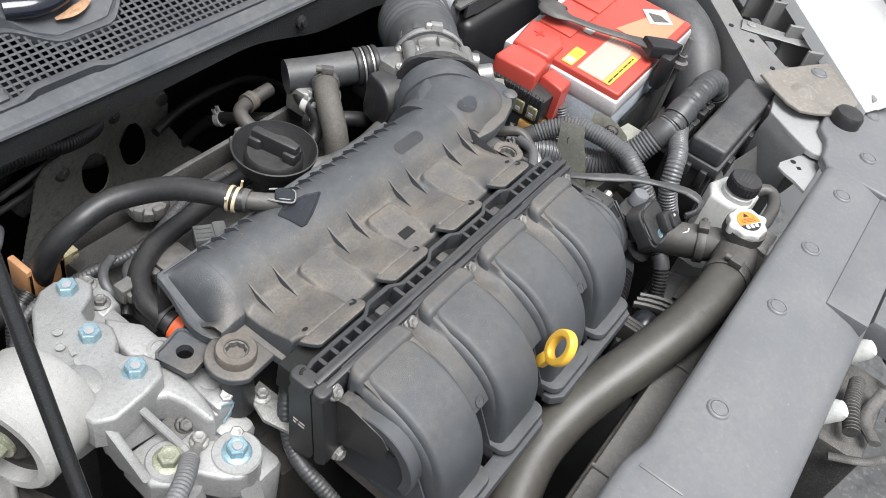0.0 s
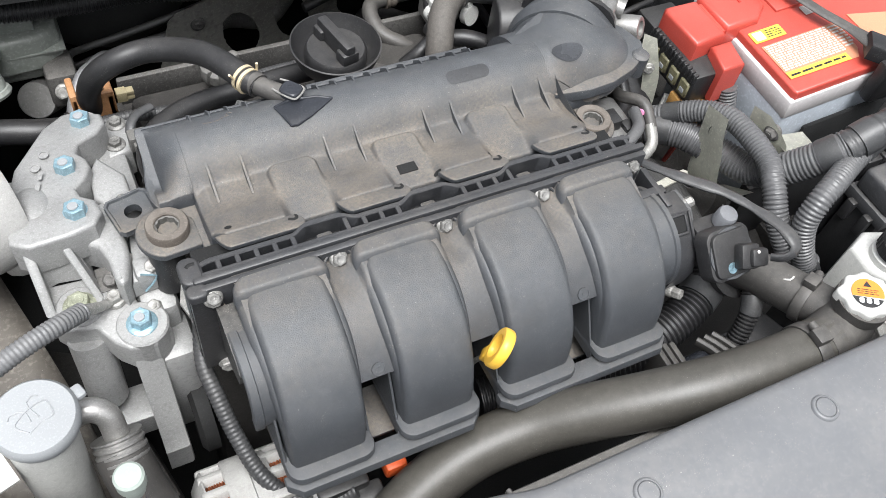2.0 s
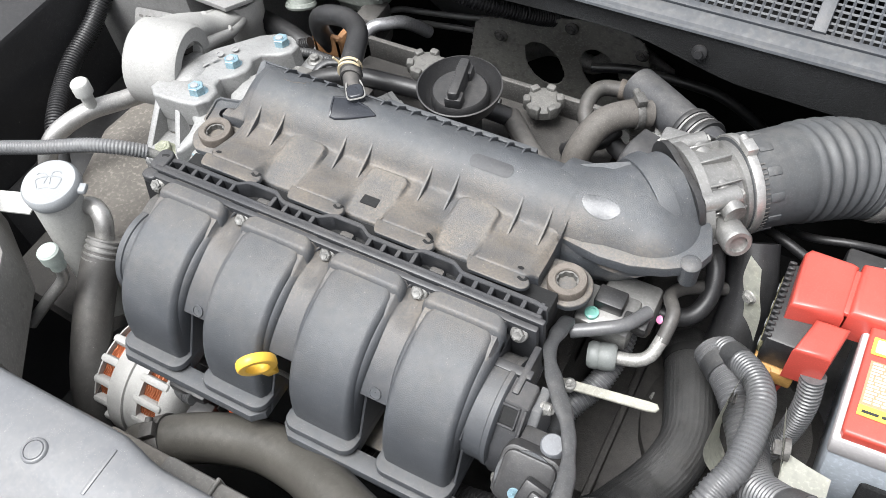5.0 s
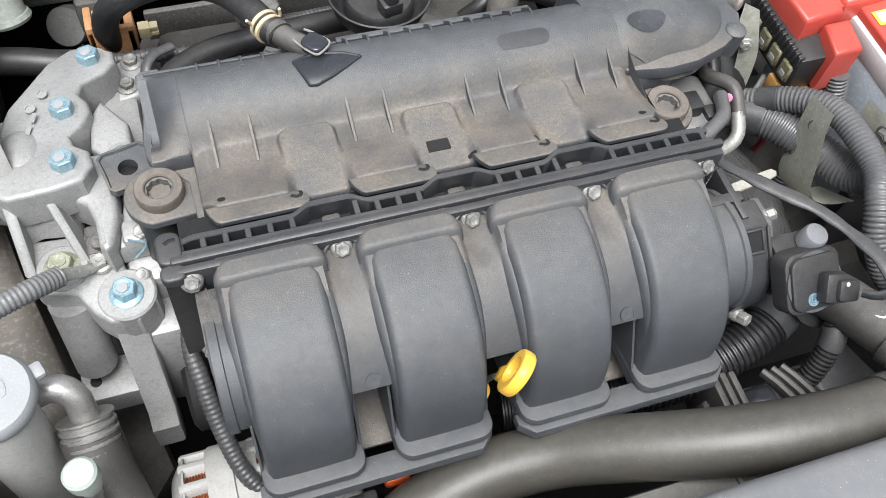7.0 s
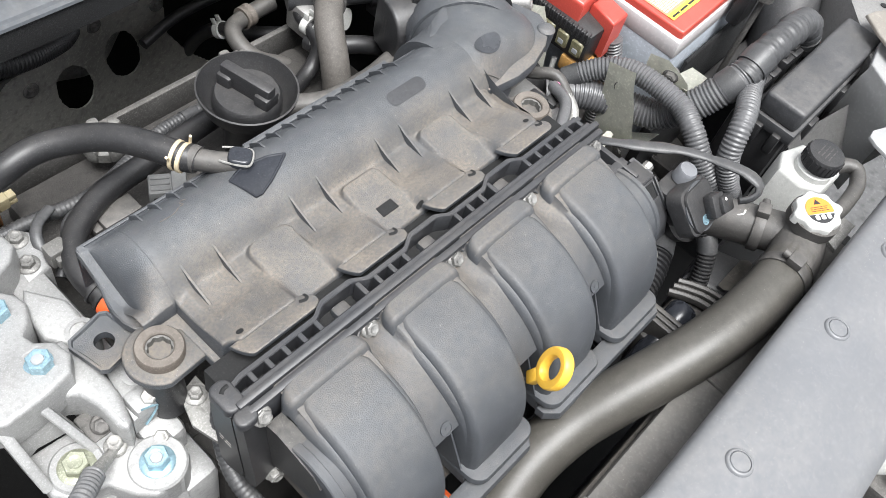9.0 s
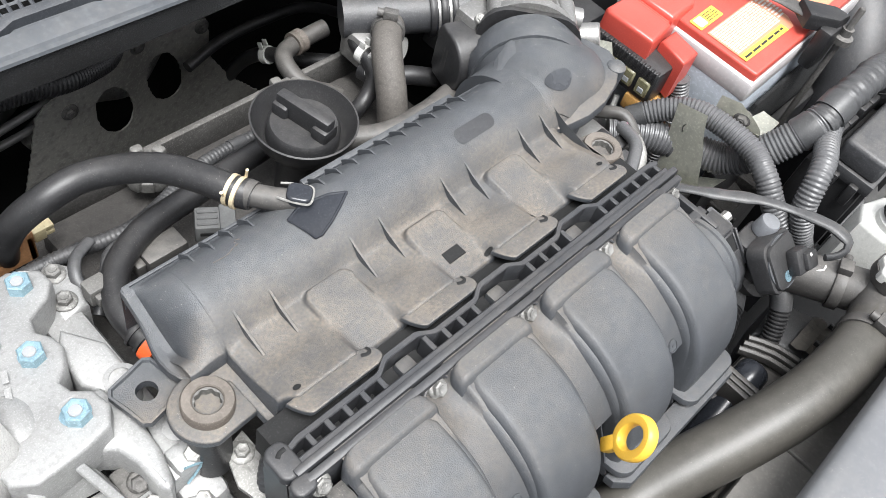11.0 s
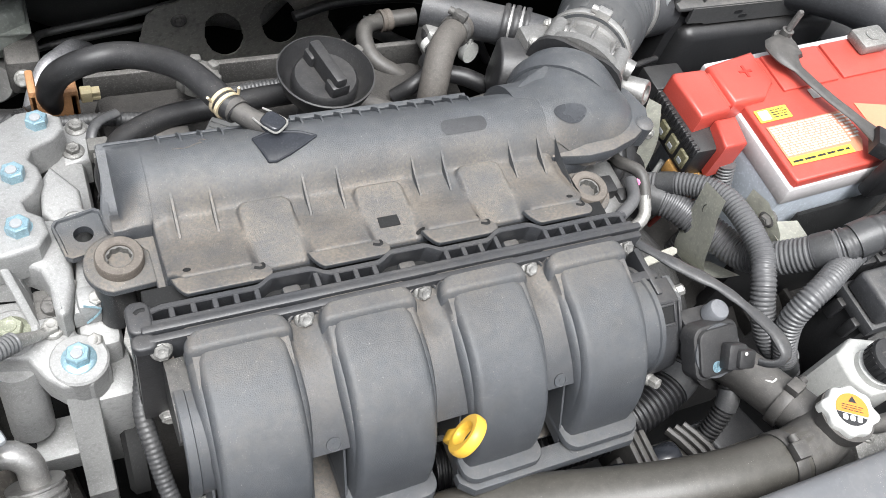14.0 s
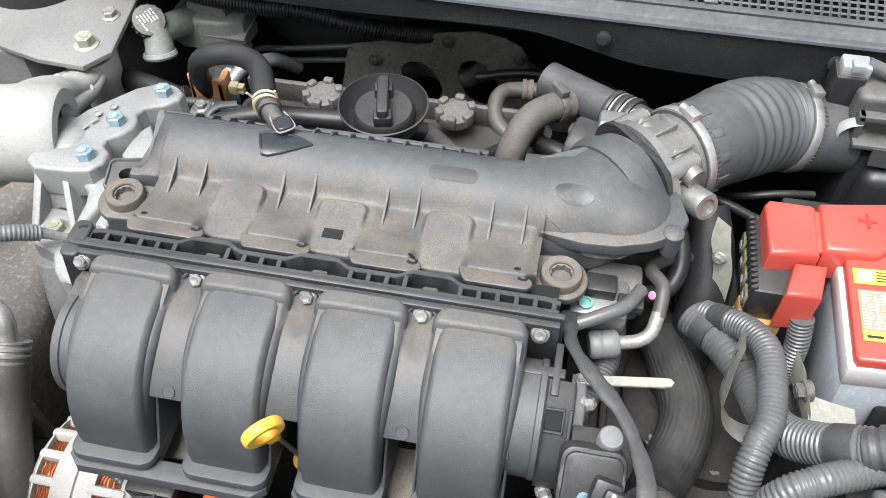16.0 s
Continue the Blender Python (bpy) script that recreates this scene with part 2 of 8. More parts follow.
def rounded(w, h, r, n=5, cx=0.0, cy=0.0):
    """The outline of a rectangle with round corners."""
    out = []
    for sx, sy, a0 in ((1, 1, 0), (-1, 1, 90), (-1, -1, 180), (1, -1, 270)):
        for i in range(n + 1):
            a = radians(a0 + 90 * i / n)
            out.append((cx + sx * (w / 2 - r) + r * math.cos(a), cy + sy * (h / 2 - r) + r * math.sin(a)))
    return out


def grid(bm, rows, close=False, cap=False):
    """Quads between rows of points."""
    vs = [[bm.verts.new(p) for p in row] for row in rows]
    n = len(vs[0])
    for a, b in zip(vs, vs[1:]):
        for i in range(n if close else n - 1):
            j = (i + 1) % n
            bm.faces.new((a[i], a[j], b[j], b[i]))
    if cap:
        bm.faces.new(vs[0])
        bm.faces.new(list(reversed(vs[-1])))
    return bm


def smooth_path(pts, step=0.004):
    pts = [Vector(p) for p in pts]
    ext = [2 * pts[0] - pts[1]] + pts + [2 * pts[-1] - pts[-2]]
    out = []
    for i in range(1, len(ext) - 2):
        a, b, c, d = ext[i - 1:i + 3]
        n = max(2, int((c - b).length / step))
        for k in range(n):
            t = k / n
            out.append(0.5 * ((2 * b) + (c - a) * t + (2 * a - 5 * b + 4 * c - d) * t * t + (3 * b - a - 3 * c + d) * t ** 3))
    out.append(ext[-2])
    return out


def tube(bm, pts, r, seg=14, step=0.005, ridge=0.0, pitch=0.005, cap=True, flat=1.0, flute=0.0):
    """A round bar along smoothed points. ridge: depth of corrugations, one each pitch; flute: depth of lines along it."""
    if ridge:
        step = pitch / 4
    path = smooth_path(pts, step)
    if ridge:
        even, s, want = [path[0]], 0.0, step
        for a, b in zip(path, path[1:]):
            d = (b - a).length
            while d and s + d >= want:
                even.append(a + (b - a) * ((want - s) / d))
                want += step
            s += d
        path = even
    rings, side, s, total = [], None, 0.0, sum((b - a).length for a, b in zip(path, path[1:]))
    for i, p in enumerate(path):
        d = (path[min(i + 1, len(path) - 1)] - path[max(i - 1, 0)]).normalized()
        if side is None:
            side = d.orthogonal().normalized() if abs(d.z) > 0.9 else d.cross(Vector((0, 0, 1))).normalized()
        side = (side - d * side.dot(d)).normalized()
        up = side.cross(d)
        if i:
            s += (p - path[i - 1]).length
        rr = r(s / total) if callable(r) else r
        if ridge:
            rr += ridge * (0.5, 0.5, -0.5, -0.5)[i % 4]
        ring = []
        for k in range(seg):
            a = 2 * math.pi * k / seg
            rk = rr - (flute * (1.0 if k % 3 == 2 else 0.35 * ((i + k // 3) % 2)) if flute else 0.0)
            ring.append(p + side * rk * math.cos(a) + up * rk * flat * math.sin(a))
        rings.append(ring)
    return grid(bm, rings, close=True, cap=cap)


def lathe(bm, profile, m=None, seg=28):
    """Turns (radius, height) pairs round z, then moves the result by m."""
    m = m or Matrix()
    rows = [[m @ Vector((r * math.cos(a), r * math.sin(a), z)) for a in (2 * math.pi * k / seg for k in range(seg))] for r, z in profile]
    return grid(bm, rows, close=True, cap=profile[0] != profile[-1])


def facing(at, way, spin=0.0):
    """A pose at a place whose z axis points along way."""
    q = Vector(way).normalized().to_track_quat("Z", "Y").to_matrix().to_4x4()
    return Matrix.Translation(at) @ q @ pose(0, 0, 0, 0, 0, spin)


def bolt(parent, at, way, mat, size=0.006, flange=0.009, tall=0.006, name="bolt", label="", spin=15.0):
    """A hexagon head with its washer flange."""
    bm, m = bmesh.new(), facing(at, way, spin)
    lathe(bm, [(flange, -0.004), (flange, 0.0008), (flange * 0.92, 0.0016), (size, 0.0022)], m, 20)
    prism(bm, [(size * 1.08 * math.cos(radians(60 * k)), size * 1.08 * math.sin(radians(60 * k))) for k in range(6)], 0.001, tall, m, 0.0008, 1)
    lathe(bm, [(size * 0.62, tall - 0.001), (size * 0.58, tall + 0.0006), (size * 0.35, tall + 0.0002)], m, 16)
    head = part(name, bm, mat, parent, label)
    if mat == M_BLUE:
        bm = bmesh.new()
        lathe(bm, [(size * 0.55, tall + 0.0004), (size * 0.50, tall + 0.0012), (size * 0.2, tall + 0.0014)], m @ pose(size * 0.12, size * 0.1, 0), 9)
        part("paint_dab", bm, M_PALE, head, "white paint dab")
    return head


def clip_ring(parent, at, way, r, width=0.008, mat=None, name="clamp", label="", screw=True):
    """A hose clamp: a flat band with its worm screw."""
    bm, m = bmesh.new(), facing(at, way)
    lathe(bm, [(r, -width / 2), (r + 0.0012, -width / 2), (r + 0.0016, -width / 2 + 0.0008), (r + 0.0016, width / 2 - 0.0008), (r + 0.0012, width / 2), (r, width / 2)], m, 48)
    band = part(name, bm, mat or M_CLAMP, parent, label)
    if screw:
        bm = bmesh.new()
        box(bm, -0.007, 0.007, r, r + 0.008, -width / 2 - 0.001, width / 2 + 0.001, 0.001, m)
        lathe(bm, [(0.004, 0.0), (0.004, 0.006)], m @ Matrix.Translation((0.007, r + 0.004, 0)) @ pose(0, 0, 0, 0, 90, 0), 10)
        part("screw", bm, mat or M_CLAMP, band)
        if mat == M_CLAMP:
            for k in range(44):
                bm = bmesh.new()
                box(bm, -0.0006, 0.0006, r + 0.001, r + 0.0018, -width * 0.26, width * 0.26, 0, m @ pose(0, 0, 0, 8, 0, 20 + 5.6 * k))
                part("slot", bm, M_IRON, band)
    return band


def hose(name, label, pts, r, mat, category="hose", ridge=0.0, pitch=0.005, seg=16, group="", flat=1.0):
    h = thing(name, label, category, pts[0], group)
    part("sleeve" if ridge else "tube", tube(bmesh.new(), pts, r, seg, ridge=ridge, pitch=pitch, flat=flat), mat, h)
    if ridge:
        way = smooth_path(pts, 0.004)
        for k in (3, -8):
            wide = (r(0.02 if k > 0 else 0.97) if callable(r) else r) + ridge / 2 + 0.0006
            part("tape_band", tube(bmesh.new(), way[k:k + 5], wide, seg), M_TAPE, h)
    return h


def ribbon(bm, pairs, thick=0.002):
    """A bent strip of sheet metal through pairs of edge points."""
    cols = [smooth_path([q[i] for q in pairs], 0.006) for i in (0, 1)]
    n = min(len(cols[0]), len(cols[1]))
    pick = [[c[round(k * (len(c) - 1) / (n - 1))] for k in range(n)] for c in cols]
    grid(bm, [[a, (a + b) / 2, b] for a, b in zip(*pick)])
    bmesh.ops.solidify(bm, geom=bm.faces[:], thickness=thick)
    return bm


def bars(bm, x0, x1, y0, y1, z, lines, m=None, fill=0.55, seed=1, words=True):
    """Rows of plain bars in the place of small print."""
    rnd = random.Random(seed)
    step = (y1 - y0) / lines
    for i in range(lines):
        y, x = y1 - step * (i + 0.5), x0
        while x < x1 - step * 0.4:
            w = min(x1 - x, step * rnd.uniform(0.8, 3.2)) if words else x1 - x0
            vs = [bm.verts.new((m or Matrix()) @ Vector(p)) for p in ((x, y - step * fill / 2, z), (x + w, y - step * fill / 2, z), (x + w, y + step * fill / 2, z), (x, y + step * fill / 2, z))]
            bm.faces.new(vs)
            x += w + step * 0.45
    return bm


# ---- setting: ground and the inner walls of the engine bay ----
bm = bmesh.new()
grid(bm, [[(-400, -400, 0), (400, -400, 0)], [(-400, 400, 0), (400, 400, 0)]])
tagged(part("ground", bm, M_GROUND), "grey asphalt ground under the car", "ground", kind="structure")

# undertray and firewall are near black: the bay's shade is in their colour
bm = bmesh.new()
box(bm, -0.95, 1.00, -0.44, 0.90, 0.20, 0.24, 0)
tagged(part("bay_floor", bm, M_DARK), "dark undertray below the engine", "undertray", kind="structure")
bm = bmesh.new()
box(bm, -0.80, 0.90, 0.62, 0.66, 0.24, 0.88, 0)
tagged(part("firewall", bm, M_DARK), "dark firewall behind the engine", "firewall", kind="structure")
bm = bmesh.new()
prism(bm, [(-0.80, -0.42), (-0.57, -0.42), (-0.575, 0.62), (-0.80, 0.62)], 0.24, 0.78, bevel=0.01)
prism(bm, [(-0.58, 0.0), (-0.45, 0.05), (-0.43, 0.62), (-0.58, 0.62)], 0.24, 0.62, bevel=0.03)
apron = tagged(part("wheel_apron", bm, M_RUBBER), "black plastic inner wheel apron", "apron", kind="structure")
bm = bmesh.new()
prism(bm, [(0.72, -0.10), (0.80, -0.10), (0.80, 0.62), (0.72, 0.62)], 0.24, 0.72, bevel=0.01)
tagged(part("wheel_apron", bm, M_BLACK), "black inner wheel apron beside the battery", "apron", kind="structure")

# ---- engine below the manifold ----
eng = thing("engine_block", "grimy cast engine block with its valve cover", "engine", (0, 0.15, 0.24))
bm = bmesh.new()
box(bm, -0.20, 0.20, 0.02, 0.30, 0.30, 0.70, 0.01)
part("block", bm, M_GRIME, eng)
bm = bmesh.new()
box(bm, -0.205, 0.20, 0.06, 0.36, 0.66, 0.705, 0.015)
box(bm, -0.185, 0.15, 0.20, 0.335, 0.70, 0.728, 0.012)
part("valve_cover", bm, M_GRIME, eng, "dusty black plastic valve cover")
bm = bmesh.new()
box(bm, -0.19, 0.19, 0.345, 0.352, 0.70, 0.738, 0.002)
part("cover_rail", bm, M_IRON, eng, "dull metal rail behind the valve cover")
for x in (-0.09, 0.057):
    bm = bmesh.new()
    m = Matrix.Translation((x, 0.317, 0.752))
    lathe(bm, [(0.020, -0.006), (0.020, 0.004), (0.018, 0.006), (0.010, 0.007)], m, 22)
    coil = part("coil_cap", bm, M_COIL, eng, "dusty brown-grey coil cap")
    for k in range(6):
        bm = bmesh.new()
        box(bm, 0.0135, 0.0225, -0.0055, 0.0055, -0.006, 0.0105, 0.003, m @ pose(0, 0, 0, 0, 0, 60 * k + 25))
        part("lug", bm, M_COIL, coil)

gearbox = thing("gearbox", "grimy cast gearbox housing low in the bay", "gearbox", (0.40, 0.12, 0.24))
bm = bmesh.new()
box(bm, 0.205, 0.60, -0.02, 0.30, 0.30, 0.60, 0.03)
lathe(bm, [(0.09, 0), (0.09, 0.06), (0.07, 0.08)], Matrix.Translation((0.36, 0.10, 0.56)), 28)
part("housing", bm, M_GRIME, gearbox)
for k in range(5):
    bm = bmesh.new()
    box(bm, 0.25 + 0.07 * k, 0.258 + 0.07 * k, -0.025, 0.29, 0.59, 0.612, 0.003)
    part("rib", bm, M_GRIME, gearbox)
for k in range(8):
    bolt(gearbox, (0.36 + 0.08 * math.cos(k * 0.785), 0.10 + 0.08 * math.sin(k * 0.785), 0.62), (0, 0, 1), M_STEEL, 0.006, 0.009, 0.007)

# ---- intake manifold ----
man = thing("intake_manifold", "dusty black plastic intake manifold with four curved runners", "intake manifold", (0, -0.015, 0.75))
CY, CZ = -0.015, 0.752


def arc(deg, r_y=0.101, r_z=0.104, power=2.35):
    c, s = math.cos(radians(deg)), math.sin(radians(deg))
    cc, ss = math.copysign(abs(c) ** (2 / power), c), math.copysign(abs(s) ** (2 / power), s)
    return Vector((0, CY - r_y * cc, CZ + r_z * ss)), Vector((0, -c, s))


def runner(cx, span, grow, a0, a1, sides, n=30, soft=0.012):
    bm, rows = bmesh.new(), []
    for k in range(n + 1):
        a = a0 + (a1 - a0) * k / n
        rise = grow(a) if callable(grow) else grow
        p, out = arc(a, 0.101 + rise, 0.104 + rise)
        width = span(a) if callable(span) else span
        row = [p + out * -sides + Vector((cx - width / 2, 0, 0))]
        for j in range(25):
            u = -1 + 2 * j / 24
            e = max(0.0, abs(u) * width / 2 - (width / 2 - soft))
            drop = soft - math.sqrt(max(0.0, soft * soft - e * e))
            crown = 0.0008 * (1 - u * u)
            row.append(p + out * (crown - drop) + Vector((cx + u * width / 2, 0, 0)))
        row.append(p + out * -sides + Vector((cx + width / 2, 0, 0)))
        rows.append(row)
    return grid(bm, rows, close=True, cap=True)


def hood(a):
    """The width of a runner's collar, round at its upper corners."""
    top = max(0.0, min(1.0, (a - 90.2) / 4.3))
    return 0.0718 - 0.012 * (1 - math.sqrt(1 - top * top))


def hood_rise(a):
    return 0.0040 - 0.0097 * ease((90.4 - a) / 3.0)


def panel_width(a):
    top = max(0.0, min(1.0, (a - 87.2) / 3.2))
    return 0.0608 - 0.010 * (1 - math.sqrt(1 - top * top))


WORN = (0.192, 0.131)
CENTRES = (-0.138, -0.046, 0.045, 0.136)
for cx in CENTRES:
    part("runner", runner(cx, panel_width, 0.0005, 90.4, -8, 0.036, soft=0.0055), M_RUNNER, man, sharp=50)
    part("shoulder", runner(cx, lambda a: 0.0615 + 0.0103 * ease((a - 8) / 66), -0.0050, 92.0, -4, 0.024, soft=0.006), M_RUNNER, man, sharp=50)
    part("collar", runner(cx, hood, hood_rise, 94.4, 86.4, 0.024, 30, 0.0060), M_RUNNER, man, sharp=60)
# the barrel behind the runners, hollowed below each bolt
bm, rows = bmesh.new(), []
for k in range(45):
    a = 101 - 66 * k / 44
    row = []
    for j in range(181):
        x = -0.170 + 0.340 * j / 180
        near = min(abs(x - c) for c in CENTRES)
        lift = 0.0080 * ease((0.0350 - near) / 0.003) * ease((a - 60) / 34)
        hollow = 0.0030 * ease((near - 0.033) / 0.012) * ease((a - 72) / 14) * ease((104 - a) / 8) if abs(x) < 0.12 else 0.0
        p, out = arc(a, 0.0912, 0.0955, 2.15)
        row.append(p + out * (lift - hollow) + Vector((x, 0, 0)))
    rows.append(row)
tail = [(v.x, v.y + 0.03, v.z - 0.004) for v in rows[-1]]
grid(bm, rows + [[(v.x, v.y + 0.0015, v.z - 0.0015) for v in rows[-1]], tail])
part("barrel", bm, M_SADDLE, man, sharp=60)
for x in (-0.09, 0.091):
    bm = bmesh.new()
    m = facing((x, -0.0872, 0.8145), (0, -0.76, 0.65))
    lathe(bm, [(0.0055, -0.003), (0.0055, 0.0010), (0.0046, 0.0010), (0.0046, 0.0003), (0.0012, 0.0003), (0.0012, 0.0008)], m, 20)
    part("moulding_mark", bm, M_RUNNER, man)
# feet: a plate round each runner, in pairs on one strip
for cx in CENTRES:
    bm = bmesh.new()
    m = Matrix.Translation((cx, -0.083, 0.751)) @ pose(0, 0, 0, -9, 0, 0)
    prism(bm, rounded(0.070, 0.092, 0.012), -0.003, 0.0035, m, 0.0018)
    part("foot", bm, M_RUNNER, man)
for x0, x1 in ((-0.176, -0.012), (0.008, 0.174)):
    bm = bmesh.new()
    m = Matrix.Translation((0, -0.090, 0.742)) @ pose(0, 0, 0, -9, 0, 0)
    prism(bm, [(x0 + 0.010, -0.044), (x1 - 0.010, -0.044), (x1, -0.034), (x1, -0.026), (x0, -0.026), (x0, -0.034)], -0.006, 0.003, m, 0.0015)
    part("foot_rail", bm, M_RUNNER, man)
    bm = bmesh.new()
    box(bm, x0 + 0.02, x1 - 0.02, -0.100, -0.055, 0.714, 0.718, 0.001)
    part("floor_web", bm, M_COVER, man)
for cx in CENTRES:
    for s in (-1, 1):
        bm = bmesh.new()
        prism(bm, [(-0.118, 0.742), (-0.02, 0.742), (-0.02, 0.80), (-0.085, 0.80)], cx + s * 0.0338 - 0.001, cx + s * 0.0338 + 0.001, Matrix(((0, 0, 1, 0), (1, 0, 0, 0), (0, 1, 0, 0), (0, 0, 0, 1))), 0.0005, 1)
        part("side_web", bm, M_RUNNER, man)
# the flange with its two lips and the saddles of the bolts
bm = bmesh.new()
box(bm, -0.197, 0.197, 0.0040, 0.0100, 0.800, 0.8580, 0.0018)
part("flange", bm, M_FLANGE, man)
bm = bmesh.new()
box(bm, -0.194, 0.194, -0.0030, 0.0030, 0.80, 0.8562, 0.0014)
part("flange", bm, M_FLANGE, man)
for x in (-0.09, 0.0, 0.09):
    bm = bmesh.new()
    hollow = facing((x, -0.0085, 0.8435), (0, -0.75, 0.66))
    lathe(bm, [(0.0135, -0.02), (0.0135, 0.0005), (0.0125, 0.0012), (0.0115, 0.0005), (0.0112, -0.006)], hollow, 24)
    pocket = part("bolt_pocket", bm, M_RUNNER, man)
    # near-black disc: the shade of the deep pocket is painted in
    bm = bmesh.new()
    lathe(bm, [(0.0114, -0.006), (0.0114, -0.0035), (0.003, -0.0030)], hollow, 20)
    part("pocket_floor", bm, M_DARK, pocket, "pocket floor painted near black for its shade")
for x in (-0.187, -0.09, 0.0, 0.09, 0.18):
    bolt(man, (x, -0.0045, 0.8470), (0, -0.72, 0.69), M_DULL, 0.0050, 0.0074, 0.006, label="zinc hexagon bolt")
# the ladder of small openings behind the flange
bm = bmesh.new()
box(bm, -0.192, 0.192, 0.009, 0.0140, 0.826, 0.8555, 0.001, seg=1)
rows = []
for k in range(161):
    x = -0.192 + 0.384 * k / 160
    y = 0.0220 + sum(0.0065 * ease((0.027 - abs(x - b)) / 0.015) for b in (-0.09, 0.0, 0.09)) - 0.002 * ease((abs(x) - 0.180) / 0.01)
    rows.append([(x, y, 0.830), (x, y - 0.0002, 0.8525), (x, y + 0.0005, 0.8533), (x, y + 0.0036, 0.8533), (x, y + 0.0042, 0.8525), (x, y + 0.0043, 0.830)])
grid(bm, rows, close=True, cap=True)
x = -0.1915
while x < 0.188:
    near = any(abs(x + 0.002 - b) < 0.016 for b in (-0.09, 0.0, 0.09))
    if not near:
        box(bm, x, x + 0.0040, 0.0125, 0.0262, 0.832, 0.8530, 0.0006, seg=1)
    x += 0.0145
part("ladder", bm, M_FLANGE, man)
# near-black bar that paints the shade seen in the ladder's openings
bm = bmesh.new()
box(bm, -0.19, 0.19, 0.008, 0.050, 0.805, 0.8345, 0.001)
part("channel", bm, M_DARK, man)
for x in (-0.09, 0.0, 0.09):
    bm = bmesh.new()
    box(bm, x - 0.007, x + 0.007, 0.013, 0.028, 0.822, 0.8405, 0.003)
    part("boss", bm, M_RUNNER, man)
# its closed end: two stacked plates, a hollow side and two bolts
SIDE = Matrix(((0, 0, 1, 0), (1, 0, 0, 0), (0, 1, 0, 0), (0, 0, 0, 1)))
bm = bmesh.new()
prism(bm, [(0.027, 0.838), (0.025, 0.8495), (0.0065, 0.8495), (-0.0065, 0.776), (-0.004, 0.768), (0.011, 0.760), (0.018, 0.764)], -0.2030, -0.1900, SIDE, 0.003, 3)
endp = part("end_plate", bm, M_BLACK, man)
bm = bmesh.new()
prism(bm, [(0.0054, 0.8495), (-0.0055, 0.8495), (-0.0190, 0.783), (-0.0185, 0.773), (-0.012, 0.767), (-0.0078, 0.770), (-0.0077, 0.776)], -0.2026, -0.1800, SIDE, 0.0015, 2)
part("end_plate", bm, M_BLACK, man)
bm = bmesh.new()
prism(bm, [(-0.0078, 0.838), (-0.0068, 0.8385), (-0.0172, 0.786), (-0.0182, 0.786)], -0.1990, -0.1795, SIDE, 0)
part("dusty_face", bm, M_GROMMET, man, "dust-covered face of the end plate")
# rounded corner of the flange behind the end bolt
bm = bmesh.new()
prism(bm, rounded(0.016, 0.0245, 0.0065, cx=-0.1965, cy=0.0175), 0.8485, 0.8565, None, 0.002, 3)
part("flange_corner", bm, M_FLANGE, man)
bm = bmesh.new()
prism(bm, rounded(0.016, 0.0125, 0.0055, cx=-0.1965, cy=-0.0005), 0.8485, 0.8560, None, 0.002, 3)
part("flange_corner", bm, M_FLANGE, man)
# slot drawn as a near-black tube, its shade in the colour
bm = bmesh.new()
tube(bm, [(-0.1985, 0.0205, 0.8560), (-0.1955, 0.0225, 0.8560), (-0.1915, 0.0225, 0.8560)], 0.0019, 8, 0.002, flat=0.5)
part("curved_slot", bm, M_DARK, man)
bm = bmesh.new()
bars(bm, 0.006, 0.018, 0.800, 0.808, 0.0, 2, Matrix(((0, 0, 1, -0.2033), (1, 0, 0, 0), (0, 1, 0, 0), (0, 0, 0, 1))), seed=3)
part("moulded_print", bm, M_PRINT, endp, "illegible white print")
bm = bmesh.new()
prism(bm, [(-0.009, 0.840), (-0.020, 0.843), (-0.054, 0.835), (-0.062, 0.826), (-0.056, 0.804), (-0.018, 0.788), (-0.014, 0.790)], -0.1870, -0.166, SIDE, 0.003)
part("end_box", bm, M_TARRED, man)
bm = bmesh.new()
prism(bm, [(-0.005, 0.792), (-0.058, 0.806), (-0.090, 0.760), (-0.075, 0.725), (-0.01, 0.73)], -0.1720, -0.160, SIDE, 0.003)
part("end_web", bm, M_BROWN, man, "dusty sunken side of the manifold")
bm, rows = bmesh.new(), []
for k in range(31):
    a = radians(108 - 128 * k / 30)
    rows.append([(x, -0.046 - r * math.cos(a), 0.799 + r * math.sin(a)) for x, r in ((-0.165, 0.0425), (-0.1785, 0.0425), (-0.1792, 0.0440), (-0.1850, 0.0440), (-0.1860, 0.0430), (-0.1860, 0.0345), (-0.1845, 0.0335), (-0.165, 0.0335))])
grid(bm, rows, close=True, cap=True)
part("barrel_end", bm, M_RUNNER, man, "round closed end of the barrel")
for y, z in ((-0.004, 0.846), (-0.019, 0.774)):
    bolt(man, (-0.1865, y, z), (-0.15, -0.95, 0.2), M_STEEL, 0.0052, 0.0072, 0.006, label="zinc hexagon bolt")
# its open end: barrel stub, open frame, valve housing and actuator
bm = bmesh.new()
lathe(bm, [(0.045, 0.0), (0.045, 0.0195), (0.0465, 0.0205), (0.0465, 0.0245), (0.0440, 0.0262), (0.030, 0.0262)], facing((0.1655, -0.046, 0.793), (1, 0, 0)), 44)
part("barrel_stub", bm, M_RUNNER, man)
bm = bmesh.new()
box(bm, 0.166, 0.203, -0.0330, -0.0245, 0.79, 0.8370, 0.0014, seg=2)
for x in (0.1665, 0.1935):
    box(bm, x, x + 0.006, -0.048, -0.003, 0.79, 0.8372, 0.0014, seg=2)
